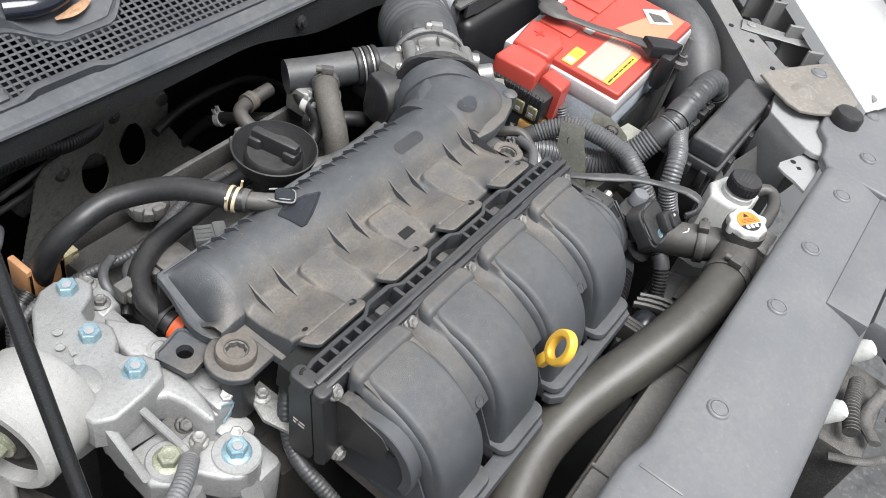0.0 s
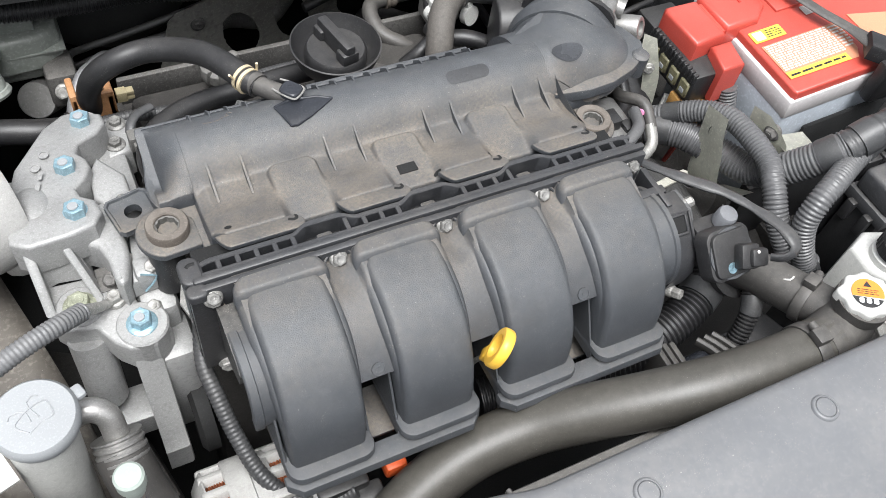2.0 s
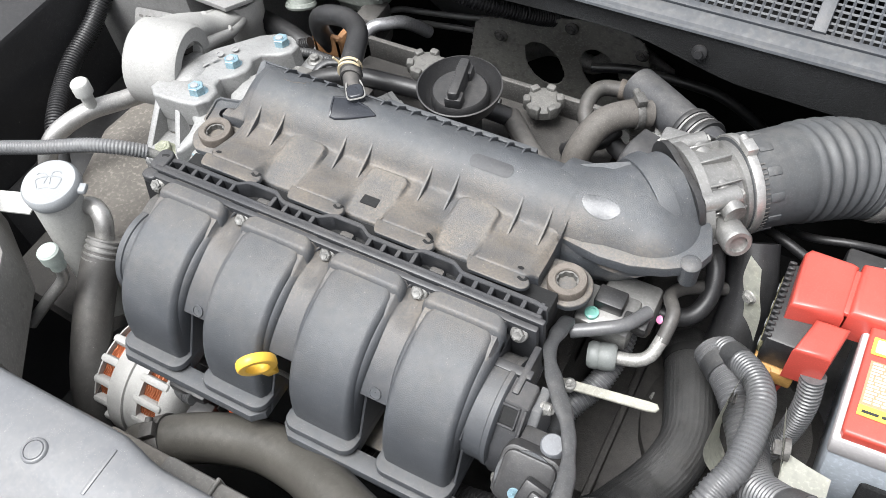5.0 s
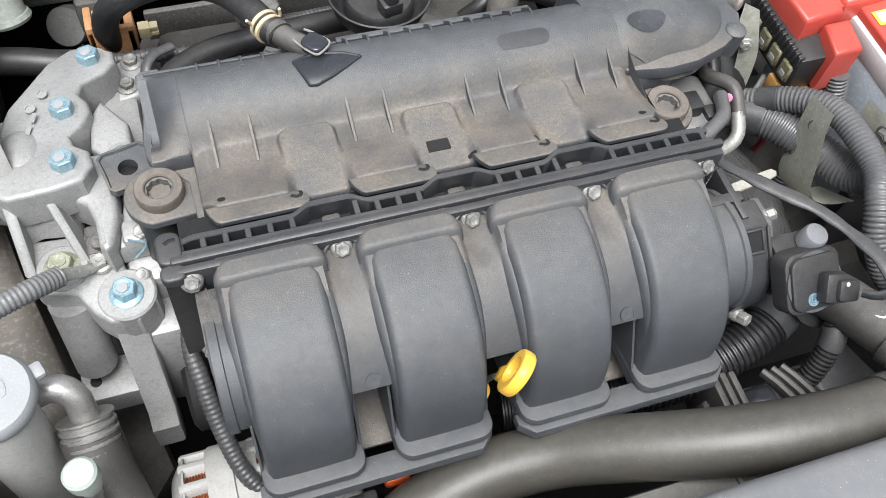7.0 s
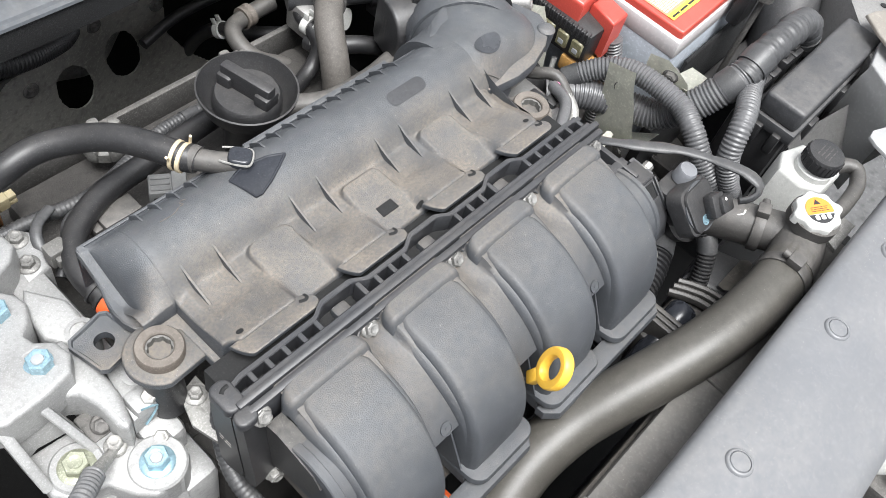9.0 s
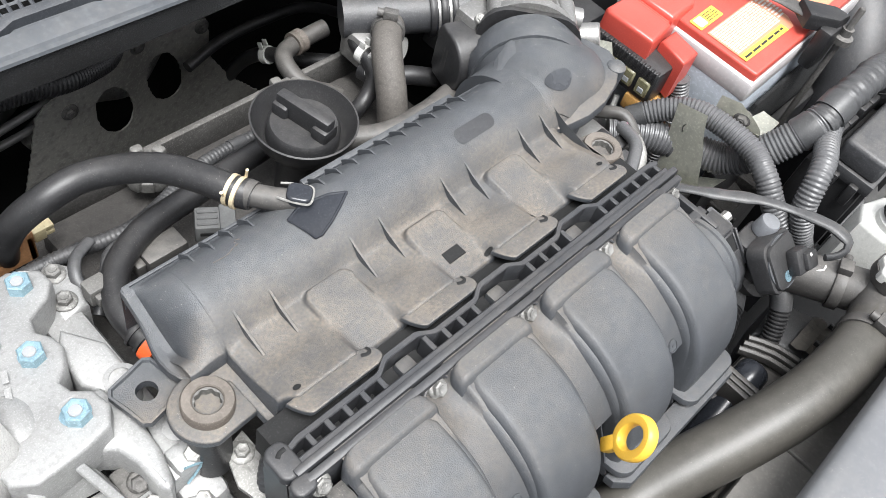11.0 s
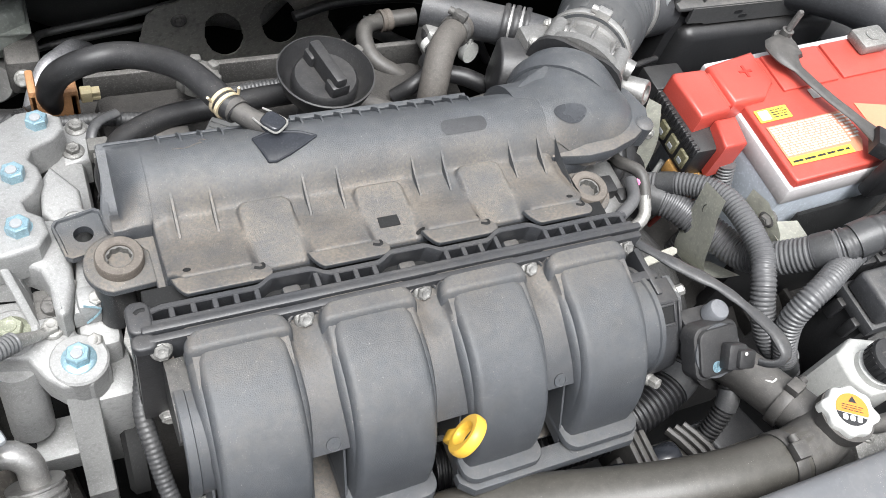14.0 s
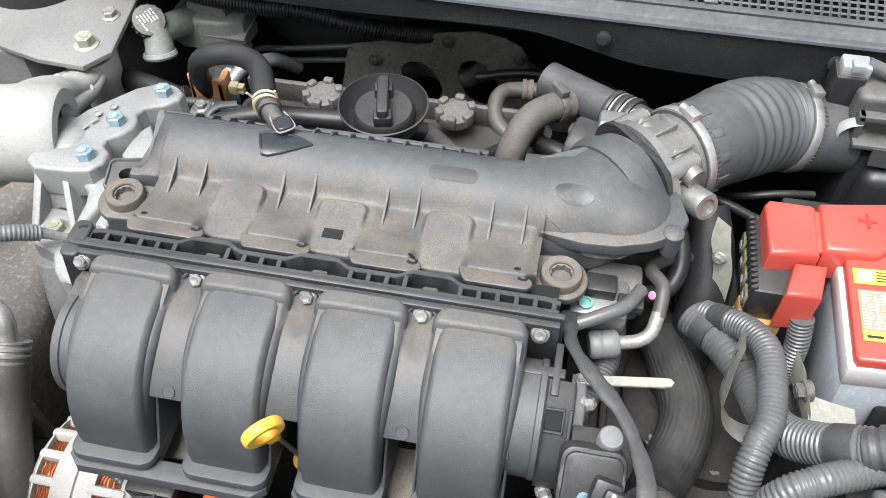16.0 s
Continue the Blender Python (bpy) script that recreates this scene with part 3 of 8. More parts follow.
box(bm, 0.166, 0.200, -0.050, -0.0, 0.796, 0.801, 0.0008, seg=1)
part("end_frame", bm, M_FLANGE, man)
bm = bmesh.new()
prism(bm, [(-0.034, 0.835), (-0.055, 0.835), (-0.085, 0.808), (-0.092, 0.787), (-0.088, 0.765), (-0.034, 0.765)], 0.1905, 0.2125, SIDE, 0.003, 3)
house = part("valve_housing", bm, M_FLANGE, man, "black plastic valve housing with a square window")
lean = Matrix.Translation((0.1965, -0.0555, 0.8347)) @ pose(0, 0, 0, 42, 0, 0)
# plate proud of the slope; the window's shade is its near-black colour
bm = bmesh.new()
box(bm, -0.0045, 0.0085, -0.018, -0.003, -0.004, 0.0010, 0.0006, lean, 1)
part("window", bm, M_DARK, house, "dark square window")
bm = bmesh.new()
for x0, x1, y0, y1 in ((-0.0058, -0.0040, -0.020, -0.001), (0.0080, 0.0098, -0.020, -0.001), (-0.0058, 0.0098, -0.0032, -0.0012), (-0.0058, 0.0098, -0.0200, -0.0178), (0.0125, 0.0150, -0.034, -0.001)):
    box(bm, x0, x1, y0, y1, -0.002, 0.0024, 0.0006, lean, 1)
part("window_rim", bm, M_FLANGE, house)
bm = bmesh.new()
prism(bm, [(-0.030, 0.829), (-0.052, 0.829), (-0.080, 0.803), (-0.084, 0.775), (-0.030, 0.770)], 0.2120, 0.2205, SIDE, 0.003, 3)
part("actuator", bm, material("dusty_grey_housing", (0.085, 0.088, 0.092), 0.5, vary=0.15, bump=0.1, dust=0.2), man, "dusty grey actuator housing")
bolt(man, (0.2195, -0.044, 0.824), (0.85, -0.1, 0.5), M_STEEL, 0.0045, 0.006, 0.008)
bolt(man, (0.200, -0.090, 0.760), (0.3, -0.8, 0.4), M_STEEL, 0.005, 0.006, 0.010)

# ---- upper cover of the manifold ----
cov = thing("engine_cover", "dusty black plastic plenum cover with moulded ribs", "engine cover", (0, 0.12, 0.82))


def pad(x, y, cx, cy, hx, hy, edge=0.004):
    return ease((hx - abs(x - cx)) / edge) * ease((hy - abs(y - cy)) / edge)


def cover_height(x, y):
    # lobes that rise towards the front, with lower tongues between them
    flat = 0.8365 + 0.0140 * max(0.0, min(1.0, (0.088 - y) / 0.0435)) ** 1.3 - 0.004 * ease((abs(x) - 0.160) / 0.011)
    for cx, back in ((-0.090, 0.105), (0.001, 0.102), (0.092, 0.105)):
        dx, dy, rad = abs(x - cx) - 0.0205 + 0.008, y - back + 0.008, 0.008
        d = math.hypot(max(dx, 0.0), max(dy, 0.0)) + min(max(dx, dy), 0.0) - rad
        flat += (0.8385 + 0.0038 * (y - 0.05) / 0.05 - flat) * ease(0.5 - d / (0.0030 + 0.006 * ease((0.090 - y) / 0.03)))
    u = (y - 0.146) / (0.048 if y < 0.146 else 0.038)
    tube_z = 0.806 + 0.053 * math.sqrt(max(0.0, 1 - u * u))
    # the flat margin along the back and round the left end
    base = 0.8165 + 0.0235 * max(0.0, min(1.0, (y - 0.128) / 0.046)) ** 1.2
    end = max(0.0, min(1.0, (x + 0.1915) / 0.030))
    tube_z = base + max(0.0, tube_z - base) * math.sqrt(1 - (1 - end) ** 2.2)
    if y > 0.1:
        flat -= 0.03 * ease((y - 0.11) / 0.03)
        flat -= 0.02 * ease((x - 0.166) / 0.01)
    k = 0.006 + 0.010 * ease((-0.150 - x) / 0.04)
    h = max(0.0, min(1.0, 0.5 + 0.5 * (tube_z - flat) / k))
    z = flat + (tube_z - flat) * h + k * h * (1 - h)
    # shallow wells between the pairs of ribs
    for cx in (-0.141, -0.044, 0.048, 0.140):
        z -= 0.0012 * pad(x, y, cx, 0.090, 0.022, 0.020, 0.010)
    # the rounded front edge
    z -= 0.0035 * (1 - math.sqrt(1 - max(0.0, min(1.0, (cover_front(x) + 0.004 - y) / 0.004)) ** 2)) * (1 if abs(x) < 0.172 else 0)
    return z


def cover_front(x):
    if abs(x) > 0.1705:
        return 0.104
    return 0.0445 + 0.008 * ease((abs(x) - 0.160) / 0.0105)


bm = bmesh.new()
xs = [-0.1704 + (0.3408 / 240) * k for k in range(241)] + [0.1708 + 0.003 * k for k in range(4)]
rows = []
for x in xs:
    yf, yb = cover_front(x), 0.1765
    row = [(x, yf, 0.812), (x, yf, cover_height(x, yf) - 0.0015)]
    for j in range(111):
        y = yf + 0.001 + (yb - yf - 0.001) * j / 110
        row.append((x, y, cover_height(x, y)))
    row += [(x, yb + 0.0015, 0.8375), (x, yb + 0.0015, 0.790)]
    rows.append(row)
grid(bm, [[(-0.1716, p[1], min(p[2], 0.8165)) for p in rows[0]], [(-0.1712, p[1], p[2] - 0.002) for p in rows[0]]] + rows)
# the rounded left end, which stops short of the eyelet
rows = []
for k in range(45):
    x = -0.1984 + 0.0280 * (k / 44) ** 1.6
    rows.append([(x, 0.103, 0.812), (x, 0.1032, cover_height(x, 0.104) - 0.001)] + [(x, 0.104 + 0.0725 * j / 64, cover_height(x, 0.104 + 0.0725 * j / 64)) for j in range(65)] + [(x, 0.178, 0.8375), (x, 0.178, 0.790)])
grid(bm, rows)
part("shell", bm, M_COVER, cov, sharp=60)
# the rim round the left end and along the side of the shelf
bm = bmesh.new()
prism(bm, [(-0.1960, 0.1085), (-0.1930, 0.1000), (-0.1820, 0.0960), (-0.1775, 0.0910), (-0.1765, 0.0480), (-0.1700, 0.0390), (-0.160, 0.0390), (-0.160, 0.112)], 0.8105, 0.8195, None, 0.0018, 3)
part("rim", bm, M_COVER, cov)
rows = []
for x, y, z in ((-0.1982, 0.1780, 0.8415), (-0.1987, 0.1765, 0.8415), (-0.1985, 0.170, 0.8375), (-0.1985, 0.160, 0.8305), (-0.2000, 0.150, 0.8245), (-0.2025, 0.140, 0.8212), (-0.2037, 0.131, 0.8202), (-0.2030, 0.121, 0.8192), (-0.2000, 0.1125, 0.8188), (-0.1945, 0.1065, 0.8188), (-0.188, 0.1035, 0.8190)):
    inner = x + 0.006 + 0.010 * ease((0.125 - y) / 0.02)
    rows.append([(x + 0.0012, y, z - 0.0105), (x, y, z - 0.0092), (x, y, z - 0.0012), (x + 0.0012, y + 0.0006 * (y < 0.115), z), (inner, y + 0.010 * ease((0.118 - y) / 0.012), z - 0.0004), (inner, y + 0.010 * ease((0.118 - y) / 0.012), z - 0.0105)])
part("rim", grid(bmesh.new(), rows, close=True, cap=True), M_COVER, cov)
# clean tongues along the front, each with a round end and a small hooked slot
for x0, x1 in ((-0.1700, -0.1010), (-0.0720, -0.0110), (0.0190, 0.0800), (0.1090, 0.1685)):
    outline = [(x0, 0.0475)] + [(x0 + 0.009 * k / 8, 0.0470 - 0.0165 * math.sin(math.pi / 2 * k / 8) ** 0.8) for k in range(1, 9)]
    outline += [(x1 - 0.0075 + 0.0075 * math.sin(radians(9 * k)), 0.0380 - 0.0075 * math.cos(radians(9 * k))) for k in range(18)] + [(x1 - 0.009, 0.0475)]
    bm = bmesh.new()
    slope = Matrix(((1, 0, 0, 0), (0, 1, 0, 0), (0, -0.28, 1, 0.8477 + 0.28 * 0.0455), (0, 0, 0, 1)))
    prism(bm, outline, -0.0045, 0.0, slope, 0.0014, 3)
    tongue = part("front_tongue", bm, M_COVER, cov, "front tongue with a round end")
    # near-black tube on the tongue: the slot's shade is only colour
    bm = bmesh.new()
    tube(bm, [slope @ Vector(q) for q in ((x1 - 0.0120, 0.0425, 0), (x1 - 0.0078, 0.0405, 0), (x1 - 0.0048, 0.0420, 0), (x1 - 0.0050, 0.0455, 0))], 0.0016, 8, 0.0015, flat=0.3)
    part("hooked_slot", bm, M_DARK, tongue)
# triangular ribs in pairs
for x in (-0.155, -0.127, -0.056, -0.028, 0.036, 0.063, 0.126, 0.154):
    bm = bmesh.new()
    z0, z1 = cover_height(x, 0.128), cover_height(x, 0.088)
    ys = [(0.084, z1 - 0.006), (0.086, z1 + 0.0005), (0.108, z1 + 0.0085), (0.131, z0 + 0.0008), (0.131, z0 - 0.012)]
    prism(bm, ys, -0.0011, 0.0011, Matrix(((0, 0, 1, x), (1, 0, 0, 0), (0, 1, 0, 0), (0, 0, 0, 1))), 0.0004, 1)
    part("rib", bm, M_COVER, cov)
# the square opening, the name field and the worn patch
# near-black block on the shell carries the shade of the opening
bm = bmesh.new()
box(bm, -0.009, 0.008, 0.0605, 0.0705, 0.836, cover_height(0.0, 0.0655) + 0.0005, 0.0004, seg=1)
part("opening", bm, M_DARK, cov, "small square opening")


def drape(bm, outline, lift=0.0006, steps=7):
    """A thin patch that follows the cover's surface inside a convex outline."""
    outline = [(a[0] + (b[0] - a[0]) * k / 8, a[1] + (b[1] - a[1]) * k / 8) for a, b in zip(outline, outline[1:] + outline[:1]) for k in range(8)]
    cx, cy = sum(p[0] for p in outline) / len(outline), sum(p[1] for p in outline) / len(outline)
    rows = []
    for k in range(steps + 1):
        f = 0.02 + 0.98 * k / steps
        rows.append([(cx + (x - cx) * f, cy + (y - cy) * f, cover_height(cx + (x - cx) * f, cy + (y - cy) * f) + lift) for x, y in outline])
    return grid(bm, rows, close=True)


PATCH = [(-0.087, 0.148), (-0.084, 0.139), (-0.0795, 0.1275), (-0.074, 0.127), (-0.062, 0.131), (-0.049, 0.137), (-0.038, 0.143), (-0.050, 0.149), (-0.064, 0.152), (-0.076, 0.152)]
edge = [(x, y, cover_height(x, y) + 0.0008) for x, y in ((a[0] + (b[0] - a[0]) * k / 4, a[1] + (b[1] - a[1]) * k / 4) for a, b in zip(PATCH, PATCH[1:] + PATCH[:1]) for k in range(4))]
part("patch_rim", tube(bmesh.new(), edge + edge[:1], 0.0011, 6, 0.004), M_GLOSS, cov)
part("name_field", drape(bmesh.new(), rounded(0.042, 0.013, 0.006, cx=0.088, cy=0.134)), material("glossy_field", (0.026, 0.027, 0.030), 0.5, vary=0.2, grain=120, bump=0.2, dust=0.06), cov, "plain oval badge field")
part("patch", drape(bmesh.new(), PATCH, 0.0009), M_GLOSS, cov, "clean black patch without dust")
scuff = [(-0.121, 0.1555), (-0.1235, 0.1575), (-0.126, 0.1555), (-0.1245, 0.153), (-0.129, 0.1525), (-0.133, 0.1505), (-0.138, 0.1495), (-0.147, 0.1500)]
part("scuff", tube(bmesh.new(), [(x, y, cover_height(x, y) + 0.0001) for x, y in scuff], lambda s: 0.0003 + 0.0002 * math.sin(s * 40), 5, 0.002), M_GROMMET, cov, "thin pale scuff mark")
# near-black patches that paint the shade inside each pin hole
for x, y in ((-0.158, 0.0515), (0.020, 0.0500), (0.070, 0.0500), (0.155, 0.0520)):
    part("pin_hole", drape(bmesh.new(), [(x + 0.003 * math.cos(k * 0.7854), y + 0.0022 * math.sin(k * 0.7854)) for k in range(8)], 0.0005, 2), M_DARK, cov)
bm = bmesh.new()
box(bm, -0.048, 0.112, 0.1760, 0.1815, 0.820, 0.8425, 0.0010)
part("rear_strip", bm, M_COVER, cov)
bm = bmesh.new()
box(bm, -0.197, -0.048, 0.1768, 0.1795, 0.815, 0.8408, 0.0008)
part("rear_lip", bm, M_COVER, cov)
for x in [-0.155, -0.139, -0.123, -0.107] + [-0.044 + 0.0165 * k for k in range(10)]:
    bm = bmesh.new()
    z0 = cover_height(x, 0.160)
    prism(bm, [(0.158, z0 - 0.004), (0.160, z0 + 0.0002), (0.1665, z0 - 0.0005), (0.1772, 0.8445), (0.1772, 0.836), (0.160, 0.838)], x, x + 0.0018, Matrix(((0, 0, 1, 0), (1, 0, 0, 0), (0, 1, 0, 0), (0, 0, 0, 1))), 0.0004, 1)
    part("gusset", bm, M_COVER, cov)
# eyelets with rubber grommets at both ends
for x, y, z in ((-0.198, 0.087, 0.826), (0.190, 0.068, 0.831)):
    s = -1 if x < 0 else 1
    bm = bmesh.new()
    wide = 0.0255 if x < 0 else 0.0225
    arc_pts = [(x + s * wide * math.cos(radians(a)), y + wide * math.sin(radians(a))) for a in range(100, -71, -10)]
    prism(bm, [(x - s * 0.024, y + 0.021)] + arc_pts + [(x - s * 0.024, y - 0.022)], z - 0.0142, z - 0.0078, None, 0.002, 3)
    lug = part("eyelet", bm, M_COVER, cov)
    bm = bmesh.new()
    lathe(bm, [(0.0172, -0.010), (0.0172, -0.0005), (0.0162, 0.001), (0.0106, 0.001), (0.0097, 0.0), (0.0097, -0.012)], Matrix.Translation((x, y, z)), 32)
    part("grommet", bm, M_GROMMET, lug, "dusty brown rubber grommet")
    bm = bmesh.new()
    rows = []
    for depth, wide in ((-0.0015, 0.0), (-0.002, -0.0012), (-0.0084, -0.0016)):
        rows.append([(x + (0.0096 + wide + (0.0005 * math.cos(9 * a) if wide else 0.0)) * math.cos(a), y + (0.0096 + wide + (0.0005 * math.cos(9 * a) if wide else 0.0)) * math.sin(a), z + depth) for a in (2 * math.pi * k / 72 for k in range(72))])
    grid(bm, rows, close=True)
    hole = bmesh.new()
    lathe(hole, [(0.0095, -0.0089), (0.0095, -0.0085)], Matrix.Translation((x, y, z)), 24)
    part("bore", hole, M_COIL, lug)
    part("sleeve", bm, M_COIL, lug, "ribbed grey sleeve")
ear = Matrix.Translation((-0.218, 0.124, 0.8085)) @ pose(0, 0, 0, 0, 0, 12)
bm = bmesh.new()
n = 28
rows = []
for z, grow in ((-0.006, 0.0), (0.0, 0.0), (0.0, -0.002), (-0.002, -0.003), (-0.002, -9), (-0.010, -9)):
    row = []
    for k in range(n):
        c, q = math.cos(2 * math.pi * k / n), math.sin(2 * math.pi * k / n)
        e = 0.0 if grow == -9 else 1.0
        f = 0.0185 / max(abs(c), abs(q)) + min(0, grow) if e else 0.0072
        f = min(f, 0.0235 + min(0, grow)) if e else f
        row.append(ear @ Vector((f * c, f * q, z)))
    rows.append(row)
grid(bm, rows, close=True)
part("ear", bm, M_COVER, cov, "small plate with a round hole")
AXIS = [(0.145, 0.148), (0.174, 0.148), (0.198, 0.154), (0.218, 0.172), (0.232, 0.189)]


def elbow_top(x, y, reach=0.0522):
    """The height of the elbow's upper side."""
    best = 9.0
    for (ax, ay), (bx, by) in zip(AXIS, AXIS[1:]):
        f = max(0.0, min(1.0, ((x - ax) * (bx - ax) + (y - ay) * (by - ay)) / ((bx - ax) ** 2 + (by - ay) ** 2)))
        best = min(best, math.hypot(x - ax - f * (bx - ax), y - ay - f * (by - ay)))
    pipe = 0.8085 + math.sqrt(max(0.0, reach ** 2 - best ** 2)) - 0.0035 * ease((0.176 - x) / 0.022)
    dome = 0.812 + 0.043 * math.sqrt(max(0.0, 1 - ((x - 0.226) / 0.057) ** 2 - ((y - 0.150) / 0.047) ** 2))
    h = max(0.0, min(1.0, 0.5 + 0.5 * (pipe - dome) / 0.012))
    return dome + (pipe - dome) * h + 0.012 * h * (1 - h)


rows = []
for k in range(7):
    f = 0.03 + 0.97 * k / 6
    rows.append([(WORN[0] + f * q * 0.017 * math.cos(a), WORN[1] + f * q * 0.0085 * math.sin(a), elbow_top(WORN[0] + f * q * 0.017 * math.cos(a), WORN[1] + f * q * 0.0085 * math.sin(a)) + 0.0007) for a, q in ((2 * math.pi * j / 26, 1 + 0.05 * math.sin(j * 0.72)) for j in range(26))])
part("worn_patch", grid(bmesh.new(), rows, close=True), material("worn_plastic", (0.036, 0.038, 0.042), 0.27, vary=0.3, grain=160, bump=0.12), cov, "dark worn patch")
# the elbow that leads to the throttle
bm = bmesh.new()
tube(bm, [(0.145, 0.148, 0.808), (0.174, 0.148, 0.808), (0.198, 0.154, 0.808), (0.218, 0.172, 0.809), (0.232, 0.189, 0.81), (0.237, 0.195, 0.81)], lambda s: 0.050 + 0.002 * math.sin(s * 3.1), 40, 0.006)
part("elbow", bm, M_COVER, cov)
bm = bmesh.new()
prism(bm, [(0.168, 0.102), (0.205, 0.097), (0.232, 0.099), (0.260, 0.108), (0.283, 0.122), (0.290, 0.140), (0.282, 0.165), (0.27, 0.18), (0.23, 0.19), (0.17, 0.18)], 0.824, 0.8355, None, 0.003)
part("elbow_lip", bm, M_COVER, cov)
bm = bmesh.new()
lathe(bm, [(0.048, -0.004), (0.0545, -0.003), (0.0570, 0.006), (0.0570, 0.012), (0.048, 0.012)], facing((0.219, 0.173, 0.809), (0.68, 0.73, 0)), 44)
part("elbow_rib", bm, M_COVER, cov)
bm, rows = bmesh.new(), []
for k in range(29):
    f = 1.0 - 0.985 * k / 28
    rows.append([(0.214 + x * f, 0.148 + y * f, elbow_top(0.214 + x * f, 0.148 + y * f)) for x, y in ((0.068 * math.cos(b), 0.047 * math.sin(b)) for b in (2 * math.pi * j / 72 for j in range(72)))])
part("elbow_dome", grid(bm, rows, close=True, cap=True), M_COVER, cov)
bm = bmesh.new()
lathe(bm, [(0.008, 0.0), (0.009, 0.024), (0.007, 0.026), (0.002, 0.0265)], Matrix.Translation((0.277, 0.122, 0.812)), 18)
part("elbow_boss", bm, M_COVER, cov)

# ---- throttle, intake hose and air box ----
AX = Vector((0.72, 0.69, -0.04)).normalized()
T0 = Vector((0.238, 0.197, 0.812))
thr = thing("throttle_body", "cast aluminium throttle body with bolted flange", "throttle body", T0)
bm = bmesh.new()
prism(bm, rounded(0.098, 0.094, 0.028), -0.002, 0.005, facing(T0, AX), 0.002)
part("gasket_flange", bm, M_BLACK, thr, "black plastic mounting flange")
bm = bmesh.new()
m = facing(T0 + AX * 0.005, AX)
lathe(bm, [(0.053, 0), (0.053, 0.009), (0.044, 0.013), (0.040, 0.044), (0.043, 0.046), (0.043, 0.054), (0.036, 0.054)], m, 36)
for a in (45, 135, 225, 315):
    lathe(bm, [(0.009, 0), (0.009, 0.034), (0.006, 0.036)], m @ pose(0.047 * math.cos(radians(a)), 0.047 * math.sin(radians(a)), 0), 16)
part("housing", bm, M_ALU, thr)
for a in range(0, 360, 30):
    bm = bmesh.new()
    box(bm, -0.0012, 0.0012, 0.038, 0.0475, 0.010, 0.042, 0.0008, m @ pose(0, 0, 0, 0, 0, a), 1)
    part("rib", bm, M_ALU, thr)
bm = bmesh.new()
lathe(bm, [(0.013, 0.0), (0.013, 0.030), (0.0115, 0.032), (0.008, 0.032), (0.008, 0.029)], facing(T0 + Vector((0.034, -0.026, 0.006)) + AX * 0.022, (0.55, -0.75, 0.35)), 24)
part("shaft_boss", bm, M_ALU, thr)
bm = bmesh.new()
tube(bm, [T0 + Vector((-0.012, 0.030, 0.030)) + AX * 0.02, T0 + Vector((0.035, -0.035, 0.028)) + AX * 0.03], 0.010, 14)
part("shaft_tube", bm, M_ALU, thr)
for a in (45, 135, 225, 315):
    m2 = m @ pose(0.047 * math.cos(radians(a)), 0.047 * math.sin(radians(a)), 0.034)
    bolt(thr, m2.translation, AX, M_STEEL, 0.005, 0.007, 0.005)
mo = facing((0.236, 0.226, 0.797), (-0.93, 0.30, 0.0)) @ Matrix.Scale(1.3, 4)
bm = bmesh.new()
prism(bm, [(0.023 * math.cos(radians(a)), 0.023 * math.sin(radians(a))) for a in range(-100, 101, 10)] + [(-0.012, 0.0226), (-0.016, 0.016), (-0.016, -0.016), (-0.012, -0.0226)], 0.004, 0.044, mo, 0.0025, 3)
mc2 = part("motor_cover", bm, M_BLACK, thr, "black plastic motor cover with a flat face")
bm = bmesh.new()
bars(bm, -0.010, 0.010, -0.004, 0.004, 0.0443, 2, mo @ pose(0, 0, 0, 0, 0, 90), 0.4, 41)
part("moulded_print", bm, M_HOSE, mc2)
bm = bmesh.new()
prism(bm, rounded(0.060, 0.074, 0.010), -0.004, 0.006, mo, 0.002)
part("motor_flange", bm, M_BLACK, thr, "black mounting plate of the motor")
for fx, fy in ((-0.024, -0.031), (0.024, -0.031), (-0.024, 0.031), (0.024, 0.031)):
    bolt(thr, mo @ Vector((fx, fy, 0.006)), (-0.93, 0.30, 0.0), M_STEEL, 0.0036, 0.005, 0.005)
bm = bmesh.new()
box(bm, 0.205, 0.245, 0.235, 0.262, 0.775, 0.836, 0.004)
part("gear_case", bm, M_ALU, thr)
for p in ((0.210, 0.236, 0.838), (0.242, 0.240, 0.838), (0.205, 0.210, 0.823)):
    bolt(thr, p, (-0.3, -0.4, 0.85), M_STEEL, 0.0035, 0.005, 0.004)

ih = thing("intake_hose", "grey corrugated rubber intake hose with two steel clamps", "hose", (0.29, 0.24, 0.81))
H = [Vector(p) for p in ((0.278, 0.236, 0.811), (0.298, 0.254, 0.809), (0.324, 0.280, 0.803), (0.350, 0.306, 0.794), (0.378, 0.330, 0.780), (0.412, 0.343, 0.768))]


def hose_radius(s):
    if s < 0.22:
        return 0.045
    if s > 0.86:
        return 0.044
    k = (s - 0.22) / 0.64
    return 0.0452 + 0.0017 * math.cos(k * 2 * math.pi * 9) * ease((k - 0.12) / 0.15) + 0.0022 * math.sin(k * 3.1)


part("sleeve", tube(bmesh.new(), H, hose_radius, 40, 0.0018), M_INTAKE, ih)
for k in range(12):
    a = radians(30 * k)
    q = facing(H[0] * 0.55 + H[1] * 0.45, H[1] - H[0])
    bm = bmesh.new()
    box(bm, -0.0045, 0.0045, 0.042, 0.0463, 0.002, 0.016, 0.0020, q @ pose(0, 0, 0, 0, 0, 30 * k), 2)
    part("rib", bm, M_INTAKE, ih)
